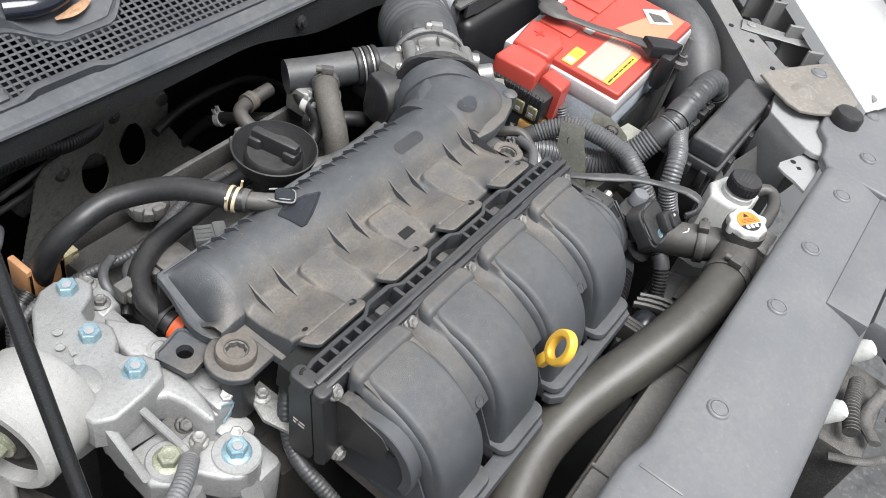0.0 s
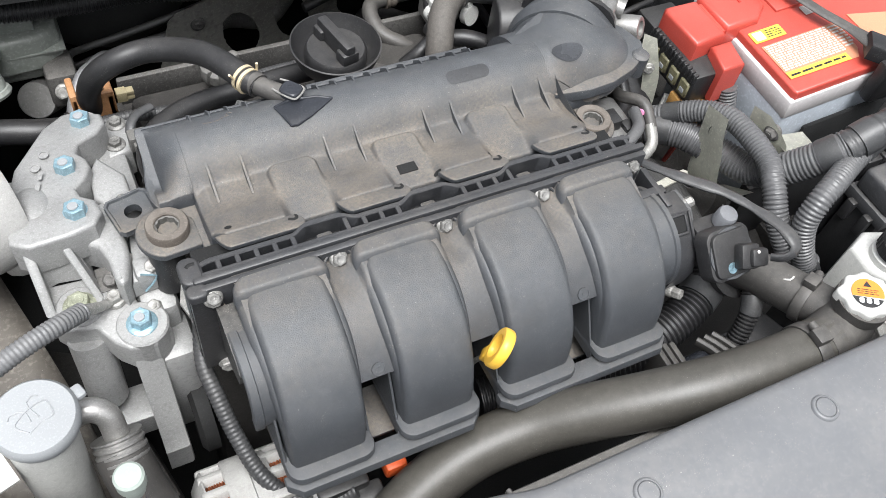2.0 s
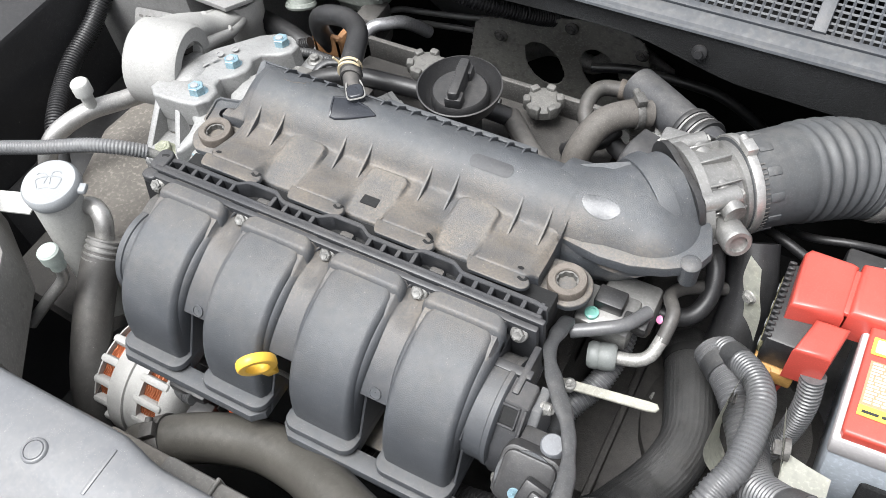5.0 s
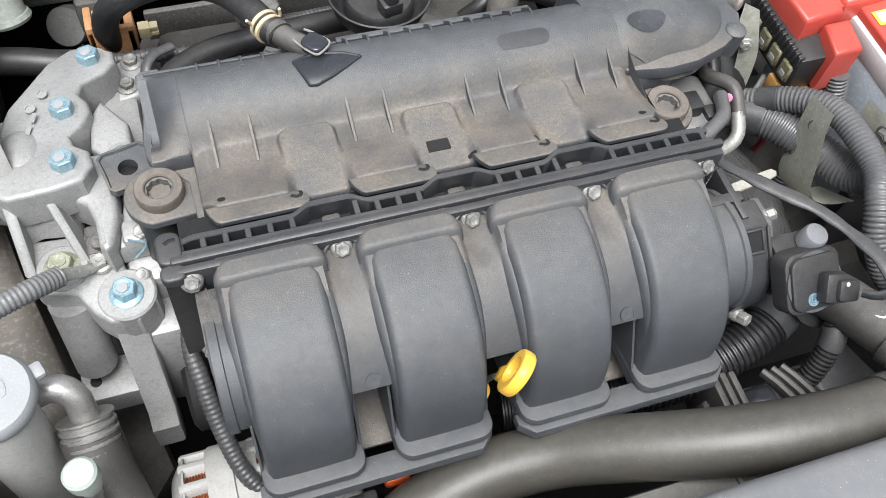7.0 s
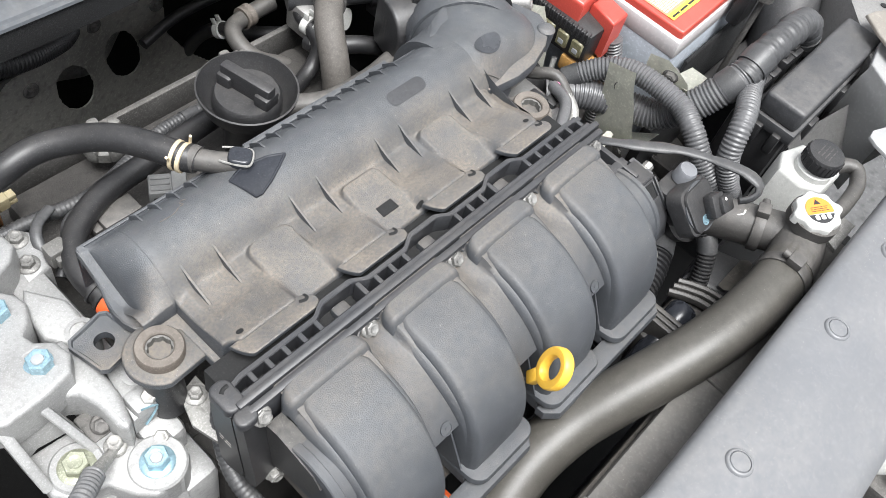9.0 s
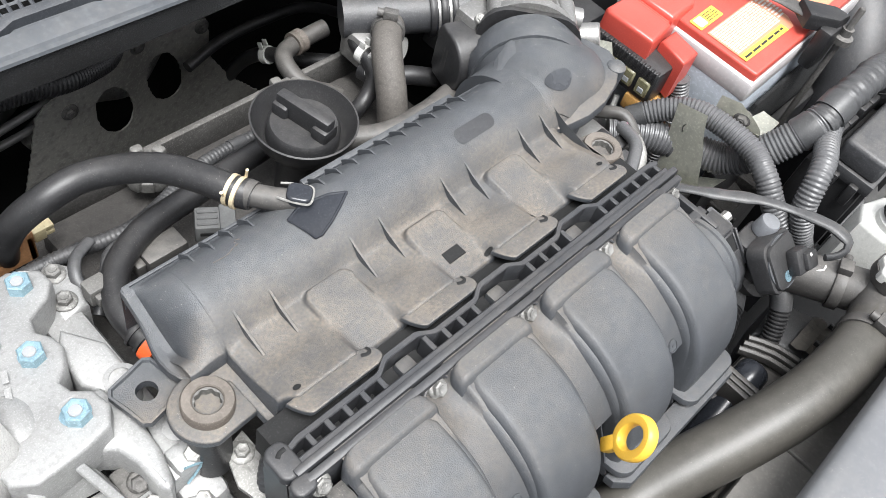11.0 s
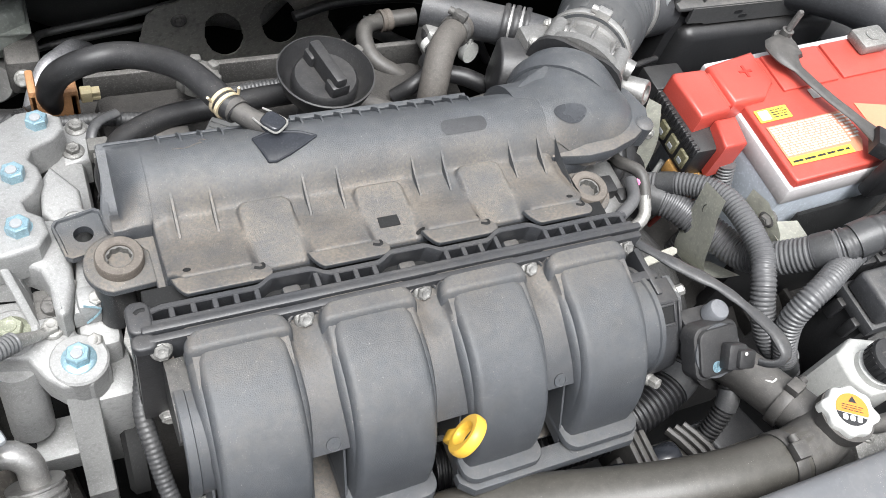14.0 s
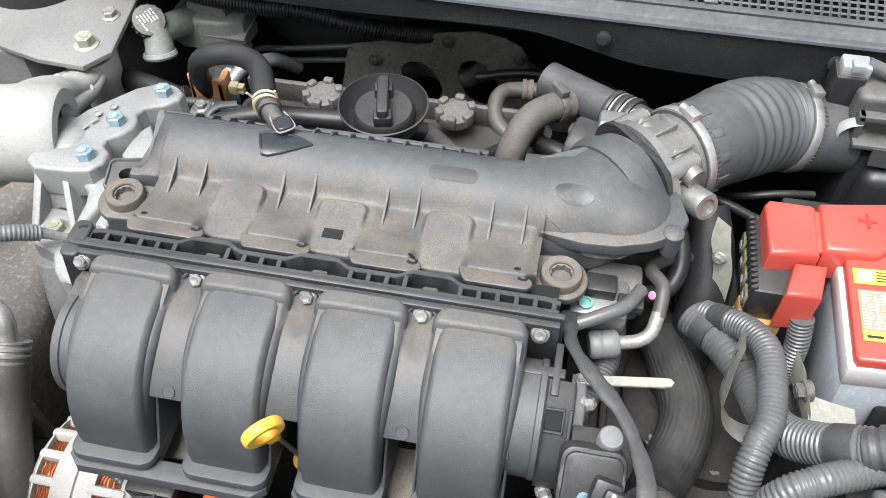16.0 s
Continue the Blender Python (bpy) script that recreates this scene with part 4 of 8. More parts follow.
clip_ring(ih, H[0] + (H[1] - H[0]) * 0.18, H[1] - H[0], 0.0455, 0.0085, M_CLAMP, label="steel worm-drive hose clamp")
clip_ring(ih, (0.398, 0.3385, 0.7725), H[5] - H[4], 0.0445, 0.010, M_CLAMP, label="steel worm-drive hose clamp")

air = thing("air_filter_box", "dusty black plastic air filter box with clips", "air box", (0.55, 0.36, 0.66))
M_AIRBOX = material("dusty_airbox_plastic", (0.060, 0.060, 0.060), 0.5, vary=0.16, bump=0.15, dust=0.35, spots=0.2)
bm = bmesh.new()
box(bm, 0.460, 0.70, 0.312, 0.46, 0.60, 0.770, 0.010)
box(bm, 0.474, 0.72, 0.292, 0.33, 0.60, 0.760, 0.014, None, 3)
part("base", bm, M_BLACK, air)
bm = bmesh.new()
box(bm, 0.446, 0.70, 0.324, 0.376, 0.775, 0.8350, 0.007, None, 3)
box(bm, 0.450, 0.704, 0.314, 0.328, 0.8115, 0.8190, 0.002)
box(bm, 0.450, 0.458, 0.314, 0.328, 0.784, 0.8190, 0.002)
box(bm, 0.452, 0.704, 0.304, 0.328, 0.7855, 0.7920, 0.002)
lid = part("lid", bm, M_AIRBOX, air)
bm = bmesh.new()
prism(bm, [(0.472, 0.790), (0.474, 0.768), (0.500, 0.766), (0.500, 0.764), (0.704, 0.764), (0.704, 0.790)], -0.003, 0.003, Matrix(((1, 0, 0, 0), (0, 0, 1, 0.306), (0, 1, 0, 0), (0, 0, 0, 1))), 0.001, 1)
part("skirt", bm, M_AIRBOX, lid)
for k in range(5):
    bm = bmesh.new()
    box(bm, 0.490 + 0.044 * k, 0.4925 + 0.044 * k, 0.310, 0.327, 0.790, 0.8125, 0.0006, seg=1)
    part("rib", bm, M_AIRBOX, lid)
for x, z in ((0.545, 0.779), (0.556, 0.772)):
    bm = bmesh.new()
    prism(bm, rounded(0.012, 0.005, 0.0022, cx=x, cy=z), -0.0034, -0.0031, Matrix(((1, 0, 0, 0), (0, 0, 1, 0.306), (0, 1, 0, 0), (0, 0, 0, 1))), 0)
    part("wet_spot", bm, M_BLACK, lid, "dark wet spot")
bm = bmesh.new()
lathe(bm, [(0.043, 0), (0.043, 0.05)], facing((0.408, 0.342, 0.769), (0.97, 0.2, -0.1)), 32)
part("outlet", bm, M_SHELL, air)
bm = bmesh.new()
tube(bm, [(0.456, 0.320, 0.808), (0.445, 0.318, 0.806), (0.438, 0.318, 0.796), (0.441, 0.318, 0.783), (0.452, 0.318, 0.776), (0.463, 0.320, 0.778)], 0.0062, 12, 0.004, flat=0.35)
part("clip", bm, M_PALE, air, "pale grey plastic clip")
bm = bmesh.new()
box(bm, 0.423, 0.452, 0.340, 0.370, 0.80, 0.842, 0.003)
flow = part("flow_sensor", bm, M_BLACK, air, "black air flow sensor")
bm = bmesh.new()
box(bm, 0.426, 0.454, 0.343, 0.364, 0.838, 0.853, 0.003)
box(bm, 0.434, 0.446, 0.340, 0.352, 0.848, 0.857, 0.001)
part("plug", bm, M_PALE, flow, "light grey plug")
hose("wiring_loom", "grey taped wiring loom on the air box", [(0.450, 0.355, 0.850), (0.462, 0.353, 0.847), (0.480, 0.351, 0.842), (0.501, 0.350, 0.8415), (0.543, 0.350, 0.8415), (0.60, 0.35, 0.8415), (0.68, 0.35, 0.8415)], 0.0068, M_LOOM, "wiring")
hose("air_duct", "black plastic air inlet duct beside the battery", [(0.62, 0.34, 0.80), (0.71, 0.27, 0.81), (0.752, 0.185, 0.80), (0.738, 0.100, 0.79), (0.703, 0.038, 0.775), (0.668, 0.000, 0.73), (0.65, -0.02, 0.64)], 0.038, M_SHELL, "duct", seg=24)

sb = thing("steel_bracket", "grey pressed steel bracket between throttle and battery", "bracket", (0.33, 0.16, 0.70))
bm = bmesh.new()
ribbon(bm, [((0.318, 0.166, 0.815), (0.330, 0.158, 0.812)), ((0.318, 0.160, 0.790), (0.336, 0.150, 0.787)), ((0.326, 0.154, 0.765), (0.343, 0.146, 0.762)), ((0.332, 0.150, 0.72), (0.346, 0.142, 0.72)), ((0.335, 0.150, 0.66), (0.350, 0.142, 0.66))], 0.002)
part("plate", bm, M_ZINC, sb)
bolt(sb, (0.329, 0.153, 0.775), (-0.4, -0.9, 0.1), M_STEEL, 0.005, 0.007, 0.005)
hose("bypass_hose", "black rubber hose curving below the throttle body", [(0.262, 0.205, 0.765), (0.280, 0.190, 0.778), (0.293, 0.170, 0.775), (0.297, 0.148, 0.760), (0.288, 0.128, 0.750), (0.266, 0.118, 0.752), (0.246, 0.122, 0.752)], 0.0085, M_RUBBER)
rl = thing("relay_block", "black plastic relay block below the air box", "relay", (0.42, 0.24, 0.70))
bm = bmesh.new()
box(bm, 0.395, 0.445, 0.225, 0.262, 0.70, 0.752, 0.004)
part("housing", bm, M_BLACK, rl)
for k in range(3):
    bm = bmesh.new()
    box(bm, 0.400 + 0.015 * k, 0.411 + 0.015 * k, 0.218, 0.228, 0.712, 0.742, 0.002)
    part("plug", bm, M_BLACK, rl)
hose("wiring_loom", "thin black wires below the intake hose", [(0.30, 0.27, 0.73), (0.335, 0.25, 0.745), (0.37, 0.24, 0.738), (0.40, 0.235, 0.73)], 0.005, M_RUBBER, "wiring")
hose("wiring_loom", "thin black wires behind the battery cover", [(0.33, 0.30, 0.70), (0.36, 0.27, 0.735), (0.395, 0.27, 0.745), (0.43, 0.28, 0.74)], 0.004, M_RUBBER, "wiring")

# ---- resonator pipe and pipes behind the throttle ----
res = thing("resonator_pipe", "black plastic breather pipe with banded joint", "pipe", (0.2, 0.3, 0.8))
bm = bmesh.new()
tube(bm, [(0.150, 0.352, 0.783), (0.18, 0.333, 0.786), (0.236, 0.290, 0.798), (0.262, 0.268, 0.802)], 0.0205, 24)
part("pipe", bm, M_SHELL, res)
d = Vector((0.236 - 0.18, 0.287 - 0.325, 0.01)).normalized()
for k, mat in ((-0.004, M_BLACK), (0.0015, M_CLAMP), (0.007, M_BLACK), (0.0125, M_CLAMP), (0.018, M_BLACK)):
    bm = bmesh.new()
    lathe(bm, [(0.021, -0.0028), (0.0235, -0.0028), (0.0242, -0.001), (0.0242, 0.001), (0.0235, 0.0028), (0.021, 0.0028)] if mat == M_BLACK else [(0.021, -0.0011), (0.0236, -0.0011), (0.0236, 0.0011), (0.021, 0.0011)], facing(Vector((0.224, 0.299, 0.7955)) + d * k, d), 28)
    part("band", bm, mat, res)
bm = bmesh.new()
u = Vector((-0.5, -0.7, -0.35))
u = (u - d * u.dot(d)).normalized()
w = d.cross(u)
box(bm, -0.006, 0.006, 0.0, 0.0022, -0.004, 0.004, 0.0008, Matrix.Translation(Vector((0.229, 0.2955, 0.7965)) + u * 0.0238) @ Matrix((w, u, d)).transposed().to_4x4())
part("blue_tag", bm, M_BLUETAG, res, "blue plastic tag")

elb = thing("coolant_elbow", "brown dusty rubber elbow pipe", "pipe", (0.13, 0.25, 0.76))
bm = bmesh.new()
tube(bm, [(0.122, 0.240, 0.745), (0.126, 0.252, 0.775), (0.138, 0.275, 0.795), (0.158, 0.297, 0.796), (0.176, 0.311, 0.790)], 0.0145, 20)
part("tube", bm, M_BROWN, elb)
bm = bmesh.new()
for s in (-1, 1):
    prism(bm, [(0, -0.006), (0.022, -0.001), (0.022, 0.001), (0, 0.006)], -0.001, 0.001, facing((0.172, 0.309, 0.797), (0, 0, 1), 40 + 25 * s), 0)
part("clamp", bm, M_IRON, elb)
clip_ring(elb, (0.165, 0.303, 0.794), (0.6, 0.5, -0.1), 0.0148, 0.008, M_IRON)

hose("heater_hose", "black rubber hose under the elbow", [(0.20, 0.26, 0.75), (0.175, 0.275, 0.755), (0.15, 0.29, 0.752), (0.145, 0.31, 0.75)], 0.0095, M_RUBBER)
hose("heater_hose", "black rubber hose along the cover", [(0.215, 0.235, 0.76), (0.18, 0.225, 0.768), (0.14, 0.222, 0.765), (0.09, 0.235, 0.755), (0.03, 0.29, 0.745)], 0.0115, M_HOSE)
hose("vacuum_pipe", "thin black pipe along the firewall", [(0.055, 0.47, 0.672), (0.108, 0.48, 0.678), (0.170, 0.48, 0.680), (0.219, 0.48, 0.674), (0.274, 0.48, 0.643), (0.314, 0.48, 0.605), (0.35, 0.48, 0.55)], 0.0062, M_RUBBER, "pipe")
hose("vacuum_pipe", "black rubber pipe with white print behind the oil filler", [(0.152, 0.53, 0.56), (0.145, 0.495, 0.615), (0.144, 0.460, 0.655), (0.150, 0.430, 0.672), (0.160, 0.400, 0.685), (0.19, 0.37, 0.69)], 0.008, M_RUBBER, "pipe")
jn = thing("heater_pipe", "dusty brown heater pipe with a collar", "pipe", (0.13, 0.37, 0.73))
part("tube", tube(bmesh.new(), [(0.162, 0.384, 0.740), (0.140, 0.385, 0.738), (0.122, 0.384, 0.737), (0.104, 0.377, 0.739), (0.096, 0.364, 0.738), (0.096, 0.345, 0.733), (0.103, 0.331, 0.729), (0.118, 0.320, 0.724), (0.14, 0.31, 0.71)], 0.0092, 16), M_HOSE, jn)
bm = bmesh.new()
lathe(bm, [(0.0095, -0.006), (0.0122, -0.006), (0.0122, -0.002), (0.011, 0.0), (0.0122, 0.002), (0.0122, 0.006), (0.0095, 0.006)], facing((0.127, 0.3845, 0.7373), (1, 0.1, 0)), 22)
part("collar", bm, M_GROMMET, jn)
for label, at, way in (("pale spring clip on the printed pipe", (0.1445, 0.450, 0.661), (0.2, -0.85, 0.5)), ("pale spring clip on a thin hose", (0.1485, 0.314, 0.766), (0.1, -1, 0))):
    sc = thing("spring_clip", label, "clip", at)
    bm = bmesh.new()
    q = facing(at, way)
    lathe(bm, [(0.0088, -0.004), (0.0102, -0.004), (0.0102, 0.004), (0.0088, 0.004)], q, 22)
    part("band", bm, M_WHITE, sc)
    for s in (-1, 1):
        bm = bmesh.new()
        box(bm, s * 0.004 - 0.001, s * 0.004 + 0.001, 0.009, 0.017, -0.003, 0.003, 0.0005, q)
        part("ear", bm, M_WHITE, sc)
hose("fuel_hose", "thin black hose curling under the valve block", [(0.160, 0.345, 0.770), (0.150, 0.325, 0.768), (0.148, 0.306, 0.764), (0.140, 0.288, 0.758), (0.118, 0.276, 0.752), (0.10, 0.278, 0.735)], 0.0082, M_RUBBER)
pl2 = thing("wire_connector", "black plastic plug by the throttle", "connector", (0.23, 0.29, 0.77))
bm = bmesh.new()
box(bm, 0.222, 0.248, 0.285, 0.305, 0.755, 0.775, 0.002)
part("housing", bm, M_BLACK, pl2)
bm = bmesh.new()
box(bm, 0.228, 0.242, 0.280, 0.286, 0.760, 0.770, 0.001)
part("latch", bm, M_PALE, pl2)
vlv = thing("purge_valve", "small metal valve block with pale clips", "valve", (0.15, 0.30, 0.75))
bm = bmesh.new()
box(bm, 0.145, 0.185, 0.315, 0.345, 0.745, 0.780, 0.004)
lathe(bm, [(0.008, 0), (0.008, 0.02)], facing((0.185, 0.33, 0.765), (1, 0, 0)), 14)
part("body", bm, M_ALU, vlv)
for p in ((0.150, 0.300, 0.757), (0.19, 0.305, 0.76)):
    bm = bmesh.new()
    lathe(bm, [(0.010, -0.004), (0.0115, -0.004), (0.0115, 0.004), (0.010, 0.004)], facing(p, (0.3, -0.8, 0.2)), 18)
    box(bm, -0.004, 0.004, 0.010, 0.017, -0.003, 0.003, 0.001, facing(p, (0.3, -0.8, 0.2)))
    part("clip", bm, M_WHITE, vlv, "pale spring clip")

# ---- oil filler ----
oil = thing("oil_filler", "black plastic oil filler funnel with twist cap", "oil filler", (0.002, 0.235, 0.76))
m = Matrix.Translation((0.002, 0.234, 0.0)) @ pose(0, 0, 0, 0, 0, 0)
bm = bmesh.new()
lathe(bm, [(0.020, 0.745), (0.020, 0.790), (0.026, 0.800), (0.038, 0.815), (0.043, 0.829), (0.0435, 0.832), (0.042, 0.8325), (0.036, 0.818), (0.028, 0.810), (0.010, 0.808)], m, 44)
part("funnel", bm, M_BLACK, oil)
bm = bmesh.new()
lathe(bm, [(0.029, 0.806), (0.030, 0.812), (0.0295, 0.824), (0.027, 0.827), (0.012, 0.8275)], m, 40)
cap = part("cap", bm, M_BLACK, oil)
bm = bmesh.new()
box(bm, -0.0055, 0.0055, -0.026, 0.026, 0.824, 0.846, 0.003, m @ pose(0, 0, 0, 0, 0, 12))
box(bm, -0.009, 0.009, 0.012, 0.027, 0.824, 0.838, 0.003, m @ pose(0, 0, 0, 0, 0, 12))
box(bm, -0.009, 0.009, -0.027, -0.012, 0.824, 0.838, 0.003, m @ pose(0, 0, 0, 0, 0, 12))
part("grip", bm, M_BLACK, cap)

# ---- breather hose with its clip, and the hose below it ----
bh = thing("breather_hose", "thick black rubber breather hose with pale spring clip", "hose", (-0.1, 0.19, 0.85))
part("tube", tube(bmesh.new(), [(-0.090, 0.184, 0.853), (-0.098, 0.194, 0.854), (-0.108, 0.217, 0.852), (-0.121, 0.243, 0.846), (-0.140, 0.266, 0.836), (-0.165, 0.281, 0.828), (-0.192, 0.284, 0.820), (-0.212, 0.292, 0.800), (-0.221, 0.302, 0.77), (-0.218, 0.314, 0.74)], 0.0112, 20), M_RUBBER, bh)
bm = bmesh.new()
tube(bm, [(-0.068, 0.158, 0.8565), (-0.080, 0.170, 0.855), (-0.095, 0.189, 0.854)], 0.0086, 18)
lathe(bm, [(0.0088, -0.002), (0.0108, -0.002), (0.0108, 0.004), (0.0088, 0.004)], facing((-0.0905, 0.183, 0.8542), (-0.4, 0.9, 0.0)), 22)
nip = part("nipple", bm, M_HOSE, bh, "dusty black nipple")
HEAD = Matrix.Translation((-0.0685, 0.1585, 0.8545)) @ pose(0, 0, 0, 0, 0, 40)
bm = bmesh.new()
prism(bm, rounded(0.0165, 0.018, 0.0055), 0.0, 0.0125, HEAD, 0.0022, 3)
part("coupling_head", bm, M_GLOSS, nip, "glossy black coupling head")
bm = bmesh.new()
tube(bm, [HEAD @ Vector(q) for q in ((-0.0065, 0.0145, 0.0095), (-0.0078, 0.008, 0.0095), (-0.0086, -0.004, 0.0095), (-0.0070, -0.0085, 0.0095), (0.0, -0.0096, 0.0095), (0.0070, -0.0085, 0.0095), (0.0086, -0.004, 0.0095), (0.0078, 0.008, 0.0095), (0.0065, 0.0145, 0.0095))], 0.0009, 6, 0.002)
part("wire_clip", bm, M_STEEL, nip, "bright steel wire clip")
clip = facing((-0.0975, 0.1925, 0.854), (-0.4, 0.9, 0.0))
bm = bmesh.new()
lathe(bm, [(0.0110, -0.0046), (0.0121, -0.0046), (0.0121, -0.0016), (0.0110, -0.0016)], clip, 24)
lathe(bm, [(0.0110, 0.0012), (0.0121, 0.0012), (0.0121, 0.0042), (0.0110, 0.0042)], clip, 24)
tube(bm, [clip @ Vector(q) for q in ((0.010, 0.004, 0.003), (0.012, 0.008, 0.003), (0.015, 0.013, 0.002))], 0.0012, 6)
tube(bm, [clip @ Vector(q) for q in ((-0.010, 0.004, -0.003), (-0.011, 0.009, -0.003), (-0.010, 0.015, -0.004))], 0.0012, 6)
part("spring_clip", bm, material("pale_brass", (0.50, 0.42, 0.28), 0.45, 0.2, vary=0.1, bump=0.0), bh, "pale yellow spring clip")
tc = thing("hose_bracket", "tan plastic hose bracket", "bracket", (-0.215, 0.32, 0.74))
bm = bmesh.new()
box(bm, -0.238, -0.198, 0.302, 0.308, 0.735, 0.768, 0.002)
box(bm, -0.238, -0.231, 0.302, 0.330, 0.735, 0.772, 0.002)
box(bm, -0.206, -0.198, 0.302, 0.326, 0.735, 0.765, 0.002)
part("body", bm, M_TAN, tc)
bm = bmesh.new()
box(bm, -0.196, -0.186, 0.308, 0.318, 0.745, 0.757, 0.001)
for k in range(2):
    box(bm, -0.186, -0.179, 0.309, 0.317, 0.746 + 0.006 * k, 0.750 + 0.006 * k, 0.0006)
part("prong", bm, material("pale_yellow_plastic", (0.42, 0.36, 0.22), 0.5, vary=0.1, bump=0.0), tc, "pale yellow plastic prong")
cl_hose = hose("coolant_hose", "black rubber coolant hose with orange clip", [(-0.183, 0.152, 0.770), (-0.186, 0.163, 0.772), (-0.190, 0.185, 0.776), (-0.188, 0.207, 0.778), (-0.171, 0.233, 0.778), (-0.135, 0.252, 0.776), (-0.090, 0.259, 0.774), (-0.043, 0.267, 0.770), (-0.003, 0.274, 0.764), (0.03, 0.285, 0.750)], 0.0105, M_RUBBER)
bm = bmesh.new()
lathe(bm, [(0.0112, -0.005), (0.0135, -0.005), (0.0135, 0.005), (0.0112, 0.005)], facing((-0.1862, 0.164, 0.7722), (-0.15, 1, 0.15)), 22)
part("hose_clip", bm, M_ORANGE, cl_hose, "orange plastic clip")
for at, way in (((-0.1875, 0.172, 0.7738), (-0.17, 1, 0.17)), ((-0.189, 0.180, 0.7752), (-0.17, 1, 0.17))):
    bm = bmesh.new()
    lathe(bm, [(0.0105, -0.0014), (0.0126, -0.0014), (0.0126, 0.0014), (0.0105, 0.0014)], facing(at, way), 22)
    part("wire_clamp", bm, M_BLACK, cl_hose)
hose("wiring_loom", "ridged loom along the valve cover", [(-0.30, 0.24, 0.71), (-0.26, 0.285, 0.738), (-0.20, 0.285, 0.748), (-0.13, 0.275, 0.752), (-0.05, 0.30, 0.747), (0.01, 0.305, 0.742)], 0.0062, M_TAPE, "wiring", 0.0005, 0.004, 12)
hose("wiring_loom", "thin taped wires by the coil", [(-0.195, 0.225, 0.745), (-0.175, 0.245, 0.758), (-0.16, 0.262, 0.755), (-0.13, 0.268, 0.750)], 0.005, M_TAPE, "wiring")
con = thing("wire_connector", "grey plastic wire connector", "connector", (-0.15, 0.24, 0.76))
bm = bmesh.new()
box(bm, -0.150, -0.115, 0.225, 0.245, 0.752, 0.772, 0.002)
box(bm, -0.158, -0.150, 0.228, 0.242, 0.755, 0.769, 0.002)
part("body", bm, M_HOSE, con)

con = thing("wire_connector", "grey ribbed coil plug with latch", "connector", (-0.086, 0.232, 0.755))
M_PLUG = material("grey_plug_plastic", (0.125, 0.127, 0.125), 0.5, vary=0.12, bump=0.08, dust=0.2)
PLUG = Matrix.Translation((-0.086, 0.231, 0.757)) @ pose(0, 0, 0, 0, 0, -33)
bm = bmesh.new()
box(bm, -0.016, 0.004, -0.011, 0.011, 0.0, 0.018, 0.002, PLUG)
box(bm, 0.003, 0.016, -0.0125, 0.0125, -0.001, 0.0195, 0.002, PLUG)
body = part("body", bm, M_PLUG, con)
for k in range(3):
    bm = bmesh.new()
    box(bm, -0.014, 0.002, -0.008 + 0.006 * k, -0.0055 + 0.006 * k, 0.0175, 0.0192, 0.0005, PLUG, 1)
    part("rib", bm, M_PLUG, con)
bm = bmesh.new()
box(bm, -0.012, 0.012, -0.0115, -0.0105, 0.008, 0.012, 0.0004, PLUG, 1)
part("latch", bm, M_DARK, con)
con = thing("wire_connector", "small grey plug below the coolant hose", "connector", (-0.192, 0.226, 0.775))
bm = bmesh.new()
box(bm, -0.201, -0.184, 0.219, 0.233, 0.768, 0.786, 0.002)
box(bm, -0.198, -0.187, 0.214, 0.220, 0.772, 0.782, 0.001)
part("body", bm, M_COIL, con)
hose("wiring_loom", "flat cloth-taped wires falling behind the mount", [(-0.170, 0.272, 0.768), (-0.188, 0.262, 0.770), (-0.196, 0.248, 0.766), (-0.194, 0.234, 0.756)], 0.0048, M_TAPE, "wiring", flat=0.6)
tab = thing("cast_ledge", "cast aluminium ledge with two bolts behind the bracket", "bracket", (-0.21, 0.25, 0.75))
bm = bmesh.new()
prism(bm, [(-0.222, 0.222), (-0.200, 0.226), (-0.192, 0.262), (-0.204, 0.276), (-0.218, 0.266)], 0.735, 0.766, None, 0.004, 3)
part("ledge", bm, M_CAST, tab)
bolt(tab, (-0.206, 0.262, 0.766), (0, 0, 1), M_DULL, 0.0055, 0.009, 0.007)
bolt(tab, (-0.212, 0.237, 0.766), (0, 0, 1), M_DULL, 0.0055, 0.009, 0.007)

# ---- heat shield, brake parts and cowl ----
sh = thing("heat_shield", "stained dark metal heat shield with two slots", "heat shield", (0.0, 0.50, 0.45))
bm = bmesh.new()
out = [(-0.165, 0.46), (-0.138, 0.574), (-0.122, 0.640), (-0.112, 0.686), (-0.098, 0.700), (-0.03, 0.713), (0.05, 0.715), (0.085, 0.705), (0.106, 0.692), (0.115, 0.675), (0.120, 0.620), (0.150, 0.57), (0.20, 0.52), (0.20, 0.42), (-0.165, 0.42)]
holes = [(-0.020, 0.632, 0.021, 0.037), (0.053, 0.626, 0.0215, 0.039)]


def inside(px, pz, poly):
    hit, j = False, len(poly) - 1
    for i in range(len(poly)):
        (xi, zi), (xj, zj) = poly[i], poly[j]
        if (zi > pz) != (zj > pz) and px < (xj - xi) * (pz - zi) / (zj - zi) + xi:
            hit = not hit
        j = i
    return hit


def shield_y(x, z):
    return 0.498 + 0.10 * (z - 0.62) * -0.6 + 0.02 * math.sin(x * 14)


